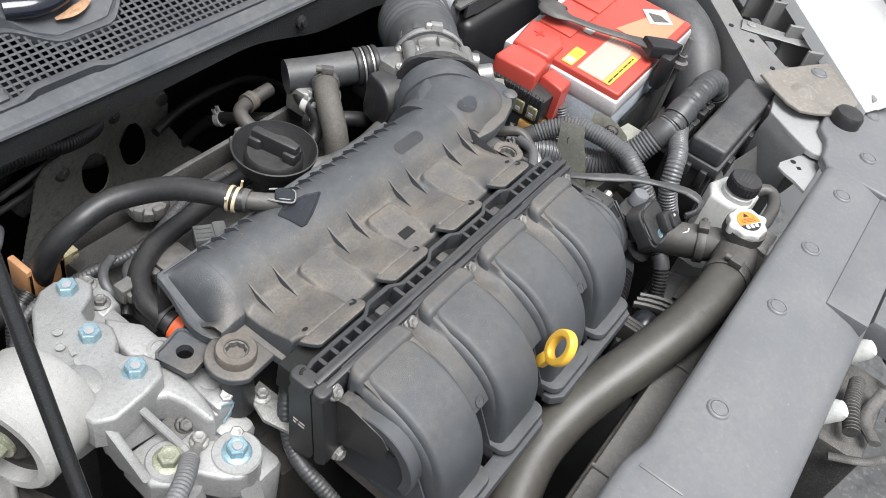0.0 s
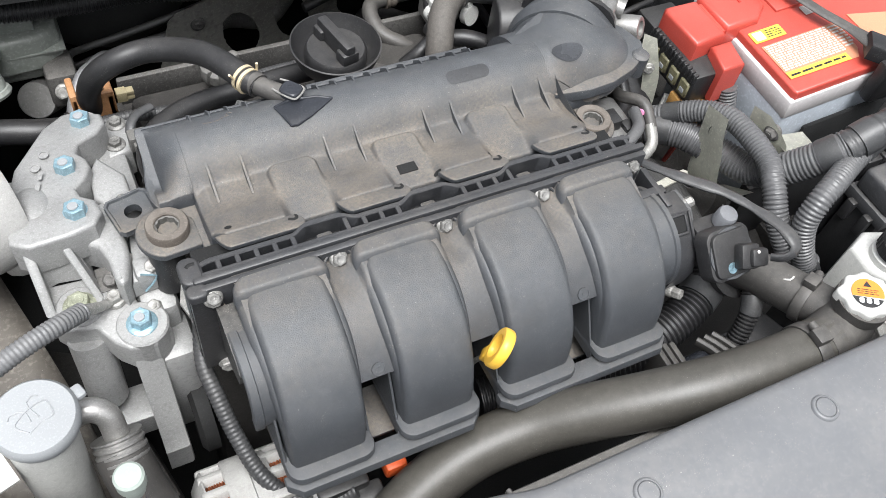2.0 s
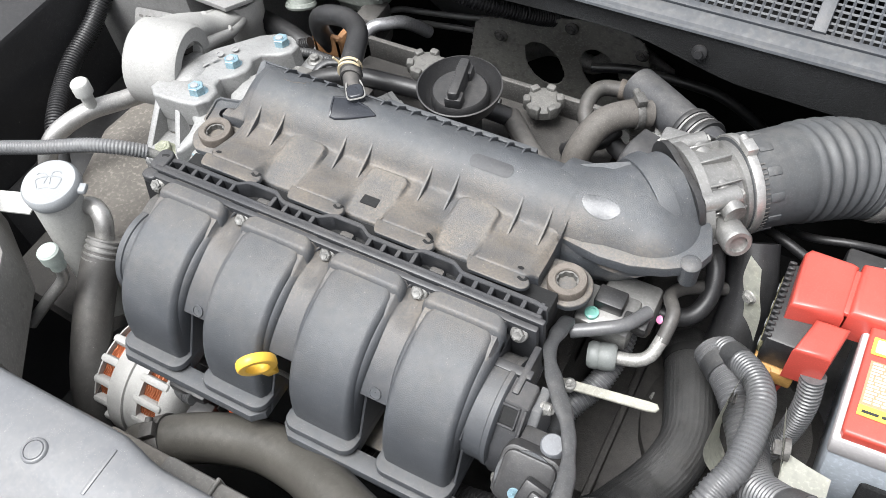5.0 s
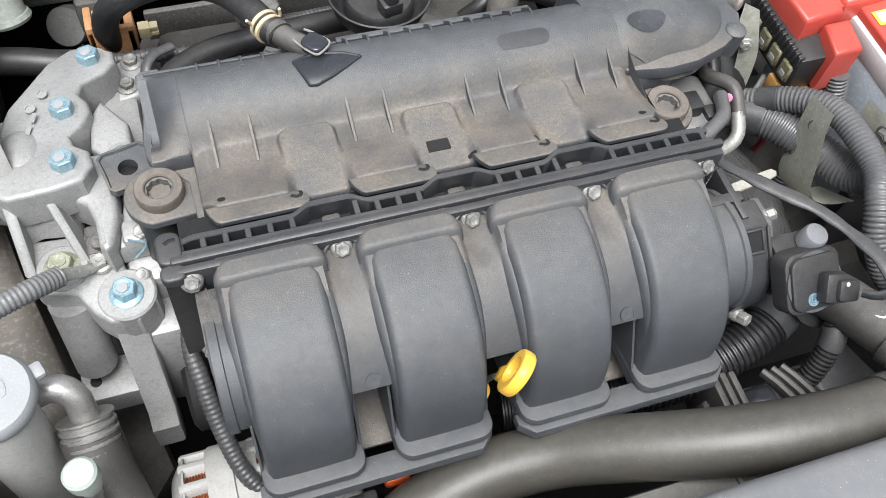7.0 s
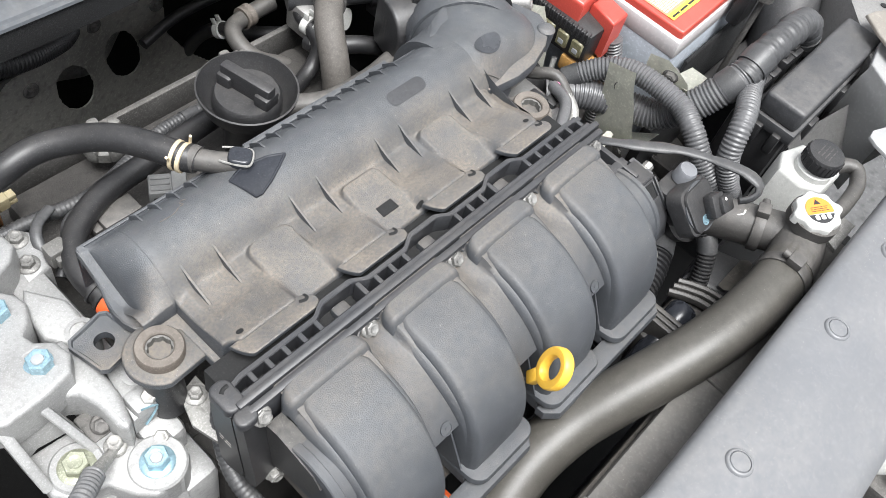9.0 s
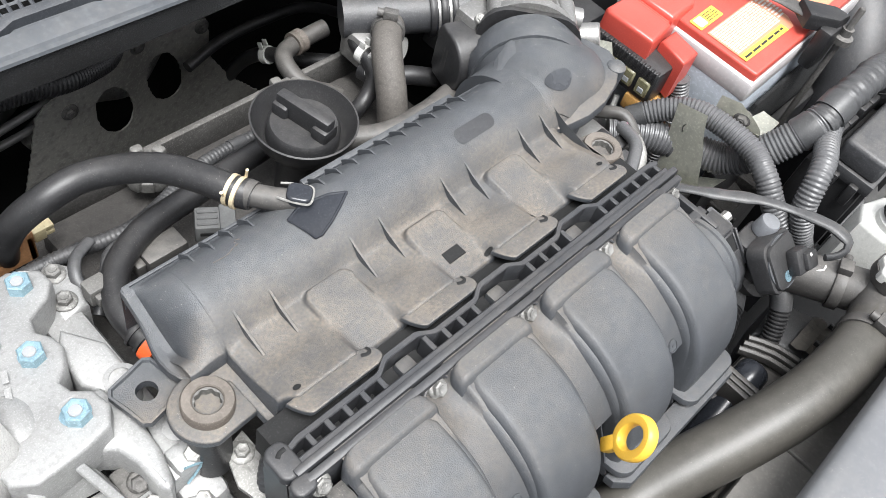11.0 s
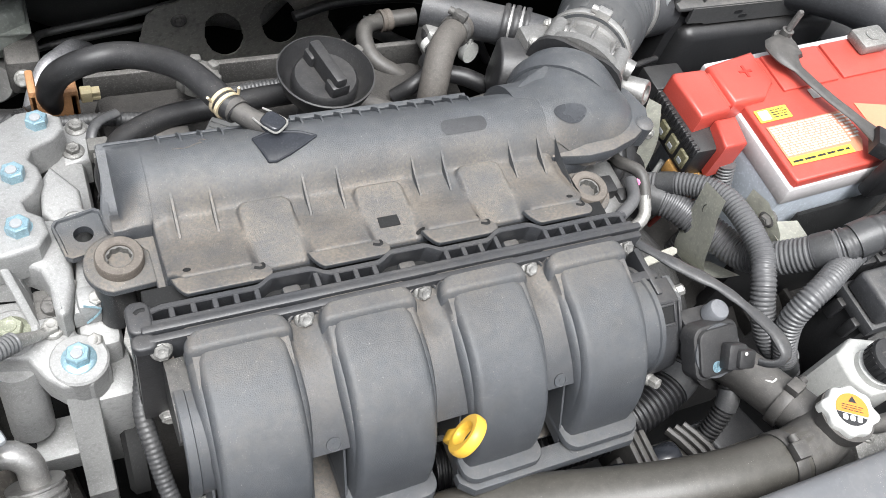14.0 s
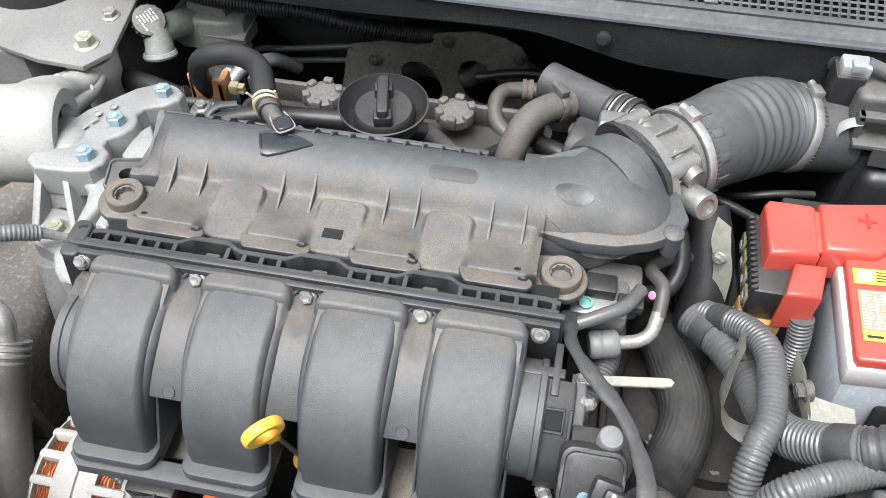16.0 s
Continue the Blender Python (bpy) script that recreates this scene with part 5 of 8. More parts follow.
vs = {}
STEP = 0.0025
for i in range(162):
    for j in range(128):
        x, z = -0.20 + STEP * i, 0.40 + STEP * j
        if not inside(x + STEP / 2, z + STEP / 2, out):
            continue
        if any(((x + STEP / 2 - hx + 0.28 * (z - hz)) / rx) ** 2 + abs((z + STEP / 2 - hz) / rz) ** 2.4 < 1 for hx, hz, rx, rz in holes):
            continue
        quad = []
        for a, b in ((i, j), (i + 1, j), (i + 1, j + 1), (i, j + 1)):
            if (a, b) not in vs:
                vx, vz = -0.20 + STEP * a, 0.40 + STEP * b
                vs[a, b] = bm.verts.new((vx, shield_y(vx, vz), vz))
            quad.append(vs[a, b])
        bm.faces.new(quad)
rim = [v for v in bm.verts if v.is_boundary]
for k in range(6):
    bmesh.ops.smooth_vert(bm, verts=rim, factor=0.5, use_axis_x=True, use_axis_y=True, use_axis_z=True)
bmesh.ops.solidify(bm, geom=bm.faces[:], thickness=0.002)
part("plate", bm, M_SHIELD, sh)
for x, z in ((-0.075, 0.675), (0.105, 0.672), (0.015, 0.70)):
    bolt(sh, (x, shield_y(x, z) - 0.001, z), (0, -1, 0.06), M_IRON, 0.005, 0.009, 0.005)

hp = thing("exhaust_pipe", "pale heat-stained pipe behind the heat shield", "pipe", (0.02, 0.55, 0.60))
part("pipe", tube(bmesh.new(), [(-0.09, 0.560, 0.565), (-0.030, 0.548, 0.612), (0.030, 0.548, 0.600), (0.075, 0.552, 0.640), (0.13, 0.565, 0.60)], 0.013, 16), M_STEEL, hp)

cowl = thing("cowl", "satin grey cowl panel with a black mesh grille", "cowl", (0, 0.42, 0.85))


def cowl_y(x):
    return 0.376 + 0.05 * (x - 0.2) ** 2


def cowl_point(x, dy, z):
    return (x, cowl_y(x) + dy, z - 0.02 * (x - 0.1) ** 2)


def sweep(profile, x0=-0.95, x1=1.0, n=60):
    return [[cowl_point(x0 + (x1 - x0) * k / n, dy, z) for dy, z in profile] for k in range(n + 1)]


bm = grid(bmesh.new(), sweep([(0.004, 0.846), (0.001, 0.848), (0.002, 0.8505), (0.006, 0.851), (0.008, 0.8535), (0.020, 0.857), (0.024, 0.857), (0.026, 0.852), (0.032, 0.853), (0.032, 0.838), (0.008, 0.840)]), close=True)
part("rail", bm, M_SEAL, cowl, sharp=25)


def mesh_low(x):
    """The lower edge of the grille, behind the rail."""
    return 0.034 + 0.006 * ease((0.05 - abs(x + 0.10)) / 0.02)


def mesh_high(x):
    return 0.098 - 0.030 * ease((0.075 - abs(x + 0.045)) / 0.05)


def grille_z(dy):
    return 0.856 + 0.36 * (dy - 0.034)


bm = bmesh.new()
CELL = 0.0088
for k in range(150):
    x = -0.62 + CELL * k
    lo, hi = mesh_low(x), mesh_high(x)
    tube(bm, [cowl_point(x, lo, grille_z(lo)), cowl_point(x, hi, grille_z(hi))], 0.0017, 4, 0.2)
for j in range(12):
    dy = 0.0345 + CELL * j * 0.78
    run = []
    for k in range(200):
        x = -0.62 + 0.0066 * k
        inside_it = mesh_low(x) - 0.001 < dy < mesh_high(x) + 0.001
        if inside_it:
            run.append(cowl_point(x, dy, grille_z(dy)))
        if (not inside_it or k == 199) and len(run) > 1:
            rows = [[(p[0], p[1] + c * 0.0016, p[2] + s * 0.0016) for c, s in ((1, 0), (0, 1), (-1, 0), (0, -1))] for p in run]
            grid(bm, rows, close=True)
        if not inside_it:
            run = []
part("mesh", bm, M_MESH, cowl, "grey-black plastic mesh")
for fn, w in ((mesh_low, -1), (mesh_high, 1)):
    rows = []
    for k in range(161):
        x = -0.62 + 1.30 * k / 160
        dy = fn(x)
        rows.append([cowl_point(x, dy + w * a, grille_z(dy) + b) for a, b in ((-0.0005, -0.002), (-0.0005, 0.003), (0.004, 0.0045), (0.009, 0.003), (0.009, -0.006), (0.0, -0.006))])
    part("grille_frame", grid(bmesh.new(), rows, close=True), M_MESH, cowl)
for x in (-0.165, -0.42, 0.30, 0.55):
    bm = bmesh.new()
    y = cowl_y(x)
    prism(bm, [(-0.007, 0.036), (0.007, 0.036), (0.007, 0.106), (-0.007, 0.106)], 0.0, 0.008, Matrix.Translation((x, y, 0.842)) @ pose(0, 0, 0, 19.8, 0, 0), 0.002)
    part("grille_post", bm, M_MESH, cowl)
bm = bmesh.new()
box(bm, -0.196, -0.172, cowl_y(-0.18) + 0.026, cowl_y(-0.18) + 0.040, 0.846, 0.856, 0.003)
box(bm, -0.188, -0.178, cowl_y(-0.18) + 0.024, cowl_y(-0.18) + 0.036, 0.852, 0.861, 0.002)
part("catch", bm, M_MESH, cowl)
# near-black tray paints the shade that shows through the mesh
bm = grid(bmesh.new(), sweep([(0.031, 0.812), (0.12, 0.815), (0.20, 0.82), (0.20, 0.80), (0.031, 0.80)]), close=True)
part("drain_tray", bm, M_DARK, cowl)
rows = []
for k in range(101):
    x = -0.95 + 1.95 * k / 100
    hi = mesh_high(x) + 0.007
    step = 0.010 * ease((-0.10 - x) / 0.012) + 0.012 * ease((-0.215 - x) / 0.01)
    rows.append([cowl_point(x, hi, grille_z(hi) - 0.004), cowl_point(x, hi + 0.002, grille_z(hi) + 0.002 + step), cowl_point(x, 0.135, 0.893 + step), cowl_point(x, 0.20, 0.918 + step), cowl_point(x, 0.42, 1.04 + step), cowl_point(x, 0.42, 1.0)])
part("wiper_panel", grid(bmesh.new(), rows), M_SEAL, cowl, "satin grey plastic cowl cover", 30)
felt = thing("insulation_panel", "black fibrous insulation panel under the cowl", "insulation", (0, 0.40, 0.8))
rows = []
for k in range(121):
    x = -0.90 + 1.85 * k / 120
    hang = 0.820 + 0.004 * math.sin(x * 11) - 0.028 * ease((x - 0.10) / 0.16) - 0.014 * ease((x - 0.34) / 0.1)
    rows.append([(x, cowl_y(x) + 0.004 + 0.006 * math.sin(x * 17) * f * (1 - f), 0.8465 + (hang - 0.8465) * f) for f in (0, 0.2, 0.4, 0.6, 0.8, 1.0)] + [(x, cowl_y(x) + 0.016, hang), (x, cowl_y(x) + 0.02, 0.838)])
part("panel", grid(bmesh.new(), rows, close=True), M_FELT, felt)
for x, z in ((0.20, 0.826), (0.43, 0.826)):
    bm = bmesh.new()
    lathe(bm, [(0.008, 0), (0.008, 0.003), (0.004, 0.004), (0.0045, 0.008)], facing((x, cowl_y(x) + 0.002, z), (0, -1, 0.2)), 16)
    part("push_clip", bm, M_BLACK, felt)
# near black, so the shade under the windscreen is painted in
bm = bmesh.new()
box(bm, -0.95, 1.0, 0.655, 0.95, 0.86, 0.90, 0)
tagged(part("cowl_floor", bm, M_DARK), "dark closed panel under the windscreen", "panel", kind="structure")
wip = thing("wiper_arm", "gloss black wiper pivot and arm on the cowl", "wiper", (-0.06, 0.5, 0.90))
bm = bmesh.new()
tube(bm, [(-0.098, 0.505, 0.893), (-0.062, 0.490, 0.895), (-0.020, 0.505, 0.900), (0.05, 0.56, 0.93), (0.16, 0.62, 0.97)], lambda s: 0.026 - 0.016 * ease(s * 2.2), 18, flat=0.55)
part("arm", bm, material("gloss_black_paint", (0.008, 0.010, 0.016), 0.12, vary=0.1, bump=0.0), wip)
leaf = thing("dry_leaf", "dry brown leaf fragment on the grille", "leaf", (-0.045, 0.468, 0.885))
bm = bmesh.new()
tube(bm, [(-0.066, 0.468, 0.882), (-0.048, 0.466, 0.884), (-0.020, 0.474, 0.886)], lambda s: 0.007 * math.sin(0.3 + 2.5 * s), 8, flat=0.25)
part("blade", bm, M_LEAF, leaf)

# ---- radiator support and front of the car ----
sup = thing("radiator_support", "satin grey upper radiator support panel with push plugs", "panel", (0.1, -0.26, 0.8))
bm = bmesh.new()
rows = []
for k in range(71):
    x = -0.56 + 1.05 * k / 70
    rear = -0.208 - 0.009 * ease((x + 0.07) / 0.05)
    rows.append([(x, rear, 0.812), (x, rear, 0.823), (x, rear - 0.003, 0.829), (x, rear - 0.010, 0.832), (x, -0.262, 0.832),
                 (x, -0.270, 0.8295), (x, -0.282, 0.826), (x, -0.322, 0.816), (x, -0.338, 0.808), (x, -0.342, 0.796), (x, -0.342, 0.775), (x, -0.334, 0.775), (x, -0.33, 0.80), (x, -0.27, 0.815)])
grid(bm, rows, close=True, cap=True)
part("panel", bm, M_GREY, sup, sharp=50)
bm = bmesh.new()
prism(bm, [(0.49, -0.342), (0.49, -0.217), (0.505, -0.2065), (0.530, -0.2035), (0.545, -0.199), (0.556, -0.190), (0.566, -0.184), (0.600, -0.180), (0.64, -0.185), (0.70, -0.20), (0.735, -0.215), (0.72, -0.26), (0.62, -0.342)], 0.818, 0.8315, None, 0.004, 3)
part("corner_panel", bm, M_GREY, sup)
bm = bmesh.new()
prism(bm, [(0.557, -0.122), (0.535, -0.155), (0.518, -0.184), (0.516, -0.196), (0.520, -0.208), (0.60, -0.208), (0.66, -0.19), (0.66, -0.12), (0.60, -0.112)], 0.8135, 0.8215, None, 0.002, 3)
part("corner_shelf", bm, M_BODYPALE, sup, "pale grey painted corner shelf")
bm = bmesh.new()
ribbon(bm, [((0.556, -0.123, 0.8185), (0.517, -0.186, 0.8185)), ((0.551, -0.120, 0.800), (0.512, -0.184, 0.800)), ((0.549, -0.119, 0.765), (0.509, -0.182, 0.765)), ((0.549, -0.119, 0.70), (0.509, -0.182, 0.70))], 0.002)
part("corner_flange", bm, M_BODYPALE, sup)
bm = bmesh.new()
prism(bm, [(0.606, -0.082), (0.622, -0.086), (0.660, -0.106), (0.700, -0.127), (0.738, -0.150), (0.748, -0.172), (0.738, -0.194), (0.700, -0.206), (0.650, -0.207), (0.618, -0.201), (0.598, -0.188), (0.580, -0.170), (0.568, -0.153), (0.570, -0.135), (0.588, -0.105)], 0.8325, 0.8365, None, 0.002, 3)
cpl = part("corner_plate", bm, M_DUSTY, sup, "dusty brown metal corner plate")
bm = bmesh.new()
lathe(bm, [(0.020, -0.001), (0.015, 0.0012), (0.010, 0.0040), (0.005, 0.0055), (0.001, 0.0058)], Matrix.Translation((0.617, -0.141, 0.8365)), 24)
part("dimple", bm, M_DUSTY, cpl)
bm = bmesh.new()
prism(bm, [(0.520, -0.184), (0.498, -0.176), (0.480, -0.1685), (0.469, -0.170), (0.463, -0.180), (0.458, -0.195), (0.448, -0.212), (0.53, -0.212)], 0.8055, 0.8095, None, 0.0015, 2)
tabp = part("rear_tab", bm, M_BODYPALE, sup)
# near-black discs on the tab paint the shade of its holes
for x, y in ((0.494, -0.1815), (0.487, -0.1915)):
    bm = bmesh.new()
    lathe(bm, [(0.0038, 0), (0.0038, 0.0006)], Matrix.Translation((x, y, 0.8094)), 14 if x > 0.49 else 4)
    part("hole", bm, M_DARK, tabp)
bm = bmesh.new()
ribbon(bm, [((0.440, -0.108, 0.772), (0.440, -0.150, 0.705)), ((0.50, -0.122, 0.774), (0.50, -0.168, 0.708)), ((0.58, -0.138, 0.777), (0.58, -0.190, 0.712)), ((0.66, -0.155, 0.780), (0.66, -0.205, 0.715))], 0.004)
beam = part("cross_beam", bm, M_BODY, sup, "grey painted beam under the corner")
bolt(sup, (0.552, -0.152, 0.757), (-0.1, -0.75, 0.65), M_IRON, 0.006, 0.011, 0.005)
for x, y, z, r in ((0.203, -0.251, 0.832, 0.0105), (0.318, -0.25, 0.832, 0.0105), (0.442, -0.25, 0.832, 0.0105), (0.549, -0.254, 0.832, 0.0105), (0.684, -0.142, 0.8365, 0.0115), (0.655, -0.232, 0.832, 0.0095), (-0.118, -0.252, 0.832, 0.0105), (0.04, -0.252, 0.832, 0.0105), (-0.30, -0.252, 0.832, 0.0105)):
    bm = bmesh.new()
    lathe(bm, [(r + 0.001, -0.002), (r, 0.0016), (r * 0.9, 0.0024), (r * 0.8, 0.0024), (r * 0.77, 0.0016), (r * 0.7, 0.0026), (r * 0.3, 0.003)], Matrix.Translation((x, y, z)), 26)
    part("push_plug", bm, M_GREY, sup, "grey plastic push plug")
bm = bmesh.new()
lathe(bm, [(0.020, -0.004), (0.0195, 0.012), (0.017, 0.016), (0.006, 0.018)], Matrix.Translation((0.604, -0.206, 0.832)), 28)
part("rubber_stop", bm, M_RUBBER, sup, "black rubber bonnet stop")
for x0, x1, y0, y1, z0, z1 in ((-0.062, -0.058, -0.262, -0.222, 0.828, 0.8332), (0.26, 0.50, -0.336, -0.29, 0.805, 0.8255)):
    bm = bmesh.new()
    box(bm, x0, x1, y0, y1, z0, z1, 0.001)
    part("pressing", bm, M_GREY, sup)

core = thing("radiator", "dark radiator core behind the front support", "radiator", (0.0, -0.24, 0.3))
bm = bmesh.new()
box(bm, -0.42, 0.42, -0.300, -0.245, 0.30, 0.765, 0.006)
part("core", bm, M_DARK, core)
bm = bmesh.new()
box(bm, -0.40, 0.42, -0.245, -0.204, 0.62, 0.70, 0.008)
box(bm, -0.075, 0.40, -0.246, -0.190, 0.62, 0.738, 0.005)
part("top_tank", bm, M_GUIDE, core)
for k in range(3):
    bm = bmesh.new()
    box(bm, -0.02 + 0.17 * k, -0.016 + 0.17 * k, -0.245, -0.1885, 0.62, 0.7415, 0.001, seg=1)
    part("tank_rib", bm, M_GUIDE, core)
shr = thing("fan_shroud", "dusty grey plastic fan shroud", "fan shroud", (0.1, -0.18, 0.4))
bm = bmesh.new()
box(bm, -0.22, 0.33, -0.200, -0.185, 0.40, 0.690, 0.004)
part("frame", bm, M_HOSE, shr)
for k in range(3):
    bm = bmesh.new()
    box(bm, 0.176 + 0.010 * k, 0.182 + 0.010 * k, -0.176, -0.118, 0.66, 0.722 - 0.004 * k, 0.002)
    part("fin", bm, M_HOSE, shr)
bm = bmesh.new()
box(bm, 0.17, 0.25, -0.178, -0.13, 0.64, 0.700, 0.006)
part("motor_bracket", bm, M_HOSE, shr)
for k in range(5):
    bm = bmesh.new()
    box(bm, 0.20 + 0.03 * k, 0.204 + 0.03 * k, -0.205, -0.17, 0.60, 0.715, 0.001)
    part("stiffener", bm, M_BLACK, shr)

for k in range(3):
    bm = bmesh.new()
    tube(bm, [(0.246 - 0.009 * k, -0.124, 0.706), (0.258 - 0.009 * k, -0.150, 0.708), (0.266 - 0.009 * k, -0.190, 0.706)], 0.0034, 8, 0.01, flat=1.5)
    part("slot_rail", bm, M_HOSE, shr)
bm = bmesh.new()
prism(bm, [(0.262, -0.124), (0.318, -0.118), (0.335, -0.165), (0.282, -0.178)], 0.640, 0.700, None, 0.006, 3)
part("motor_housing", bm, M_SHELL, shr, "grey-black plastic motor housing")
bm = bmesh.new()
lathe(bm, [(0.0135, 0.0), (0.0150, 0.003), (0.0150, 0.020), (0.0135, 0.022), (0.0135, 0.135), (0.010, 0.137)], facing((0.228, -0.147, 0.700), (-0.97, -0.02, -0.16)), 24)
part("drain_pipe", bm, M_GLOSS, shr, "black plastic drain pipe")
bm = bmesh.new()
box(bm, -0.16, 0.21, -0.2040, -0.1860, 0.690, 0.7060, 0.003)
part("gritty_ledge", bm, M_DUSTY, shr, "sand-covered brown ledge")
film = thing("plastic_scrap", "crumpled pale plastic scrap caught by the radiator", "scrap", (0.30, -0.17, 0.70))
rows = []
for i in range(7):
    rows.append([(0.276 + 0.008 * i + 0.004 * noise.noise((i, j, 3.1)), -0.190 + 0.007 * j, 0.709 + 0.009 * noise.noise((i * 0.9, j * 0.9, 0.5))) for j in range(6)])
bm = grid(bmesh.new(), rows)
bmesh.ops.solidify(bm, geom=bm.faces[:], thickness=0.0008)
part("sheet", bm, M_DUSTY, film, "", 15)

bmp = thing("bumper_cover", "grey bumper cover edge in front of the support", "bumper", (0.3, -0.45, 0.5))
bm = bmesh.new()
prism(bm, [(0.30, -0.342), (0.62, -0.342), (0.72, -0.27), (0.80, -0.30), (0.72, -0.42), (0.50, -0.46), (0.30, -0.42)], 0.770, 0.806, None, 0.006)
box(bm, -0.6, 0.16, -0.50, -0.44, 0.55, 0.765, 0.02)
part("shell", bm, M_GREY, bmp)
lat = thing("bonnet_latch", "greasy metal bonnet latch with return springs", "latch", (0.2, -0.38, 0.7))
bm = bmesh.new()
box(bm, 0.17, 0.30, -0.400, -0.352, 0.64, 0.745, 0.006)
part("body", bm, M_IRON, lat)
for pts, r in (([(0.19, -0.40, 0.76), (0.22, -0.385, 0.755), (0.26, -0.39, 0.765)], 0.007), ([(0.24, -0.41, 0.75), (0.28, -0.40, 0.77), (0.31, -0.38, 0.765)], 0.006), ([(0.16, -0.37, 0.74), (0.17, -0.40, 0.75), (0.20, -0.42, 0.74)], 0.005)):
    part("lever", tube(bmesh.new(), pts, r, 10, flat=0.6), M_IRON, lat)
part("spring", tube(bmesh.new(), [(0.18, -0.375, 0.765), (0.21, -0.365, 0.768), (0.25, -0.362, 0.765)], 0.007, 12, ridge=0.003, pitch=0.004), M_IRON, lat)
for x, y in ((0.275, -0.352), (0.17, -0.350)):
    bm = bmesh.new()
    lathe(bm, [(0.010, -0.03), (0.011, 0.0), (0.008, 0.006)], facing((x, y, 0.79), (0.1, -0.5, 0.8)), 18)
    part("stop", bm, M_WHITE, lat, "white plastic stop")

rail = thing("inner_fender_rail", "dark grey inner fender rail with bolted brace", "body rail", (0.75, 0.0, 0.76))
RD = (Vector((0.60, -0.145, 0)) - Vector((0.83, 0.14, 0))).normalized()
bm = bmesh.new()
prism(bm, [(0.566, -0.130), (0.600, -0.100), (0.744, 0.022), (1.02, 0.262), (1.06, 0.235), (0.785, 0.002), (0.705, -0.102), (0.66, -0.15)], 0.70, 0.812, None, 0.004, 3)
part("rail", bm, M_BODY, rail)
bm = bmesh.new()
prism(bm, [(0.70, -0.11), (0.785, 0.0), (1.0, 0.19), (1.06, 0.12), (0.84, -0.08), (0.74, -0.16)], 0.70, 0.745, None, 0.004)
part("liner", bm, M_BLACK, rail, "black plastic fender liner")
# holes drawn as near-black discs, their shade in the colour
for x, y, z in ((0.728, -0.034, 0.8125), (0.682, -0.084, 0.8125), (0.742, 0.006, 0.8125)):
    bm = bmesh.new()
    lathe(bm, [(0.004, 0), (0.004, 0.0006)], Matrix.Translation((x, y, z)), 14)
    part("hole", bm, M_DARK, rail)
bolt(rail, (0.763, -0.017, 0.8135), (0, 0, 1), M_STEEL, 0.007, 0.013, 0.006)
bm = bmesh.new()
tube(bm, [(0.760, -0.004, 0.8135), (0.770, -0.035, 0.8145), (0.785, -0.080, 0.816), (0.800, -0.126, 0.818)], lambda s: 0.016 - 0.005 * s, 10, 0.02, flat=0.25)
part("brace", bm, M_BODY, rail)
bm = bmesh.new()
prism(bm, [(0.665, -0.222), (0.70, -0.205), (0.845, -0.075), (1.08, 0.135), (1.10, 0.12), (0.86, -0.09), (0.69, -0.24)], 0.755, 0.846, None, 0.003)
for k in range(6):
    box(bm, -0.003, 0.003, 0.0, 0.05, 0.77, 0.838, 0.001, Matrix.Translation((0.76 + 0.05 * k, -0.15 + 0.045 * k, 0)) @ pose(0, 0, 0, 0, 0, 40), 1)
part("fender_edge", bm, M_BODY, rail)
fen = thing("fender", "glossy white painted front fender", "fender", (0.95, -0.05, 0.6))
rows = []
for k in range(25):
    f = k / 24
    x, y = 0.655 + 0.52 * f, -0.232 + 0.47 * f
    rows.append([(x, y, 0.842 + 0.03 * f), (x + 0.03, y - 0.022, 0.856 + 0.03 * f), (x + 0.10, y - 0.08, 0.846 + 0.03 * f), (x + 0.19, y - 0.15, 0.79 + 0.03 * f), (x + 0.25, y - 0.2, 0.62), (x + 0.26, y - 0.2, 0.3)])
bm = grid(bmesh.new(), rows)
bmesh.ops.solidify(bm, geom=bm.faces[:], thickness=0.002)
part("skin", bm, M_PAINT, fen)
rows = []
for k in range(25):
    f = k / 24
    x, y, z = 0.655 + 0.52 * f, -0.232 + 0.47 * f, 0.842 + 0.03 * f
    rows.append([(x - 0.016, y + 0.012, z - 0.022), (x - 0.012, y + 0.010, z - 0.004), (x, y + 0.001, z + 0.001), (x + 0.004, y - 0.002, z - 0.002)])
bm = grid(bmesh.new(), rows)
bmesh.ops.solidify(bm, geom=bm.faces[:], thickness=0.0015)
part("inner_flange", bm, M_PAINT, fen)

# ---- radiator hoses, cap and expansion tank ----
rh = thing("radiator_hose", "thick dusty black radiator hose with clamps", "hose", (0.1, -0.16, 0.66))
RH = [(-0.148, -0.186, 0.660), (-0.112, -0.166, 0.676), (-0.066, -0.148, 0.690), (-0.018, -0.139, 0.702), (0.031, -0.143, 0.717), (0.070, -0.155, 0.736), (0.112, -0.170, 0.755), (0.155, -0.183, 0.770), (0.200, -0.191, 0.778), (0.250, -0.194, 0.780), (0.288, -0.192, 0.780)]
part("tube", tube(bmesh.new(), RH, 0.0245, 28, 0.005), M_TANHOSE, rh)
clip_ring(rh, (0.262, -0.194, 0.780), (1, 0.0, 0.0), 0.0248, 0.012, M_HOSE, label="dusty band clamp")
clip_ring(rh, (-0.120, -0.170, 0.673), (0.8, 0.5, 0.35), 0.0248, 0.014, M_HOSE, label="dusty band clamp")

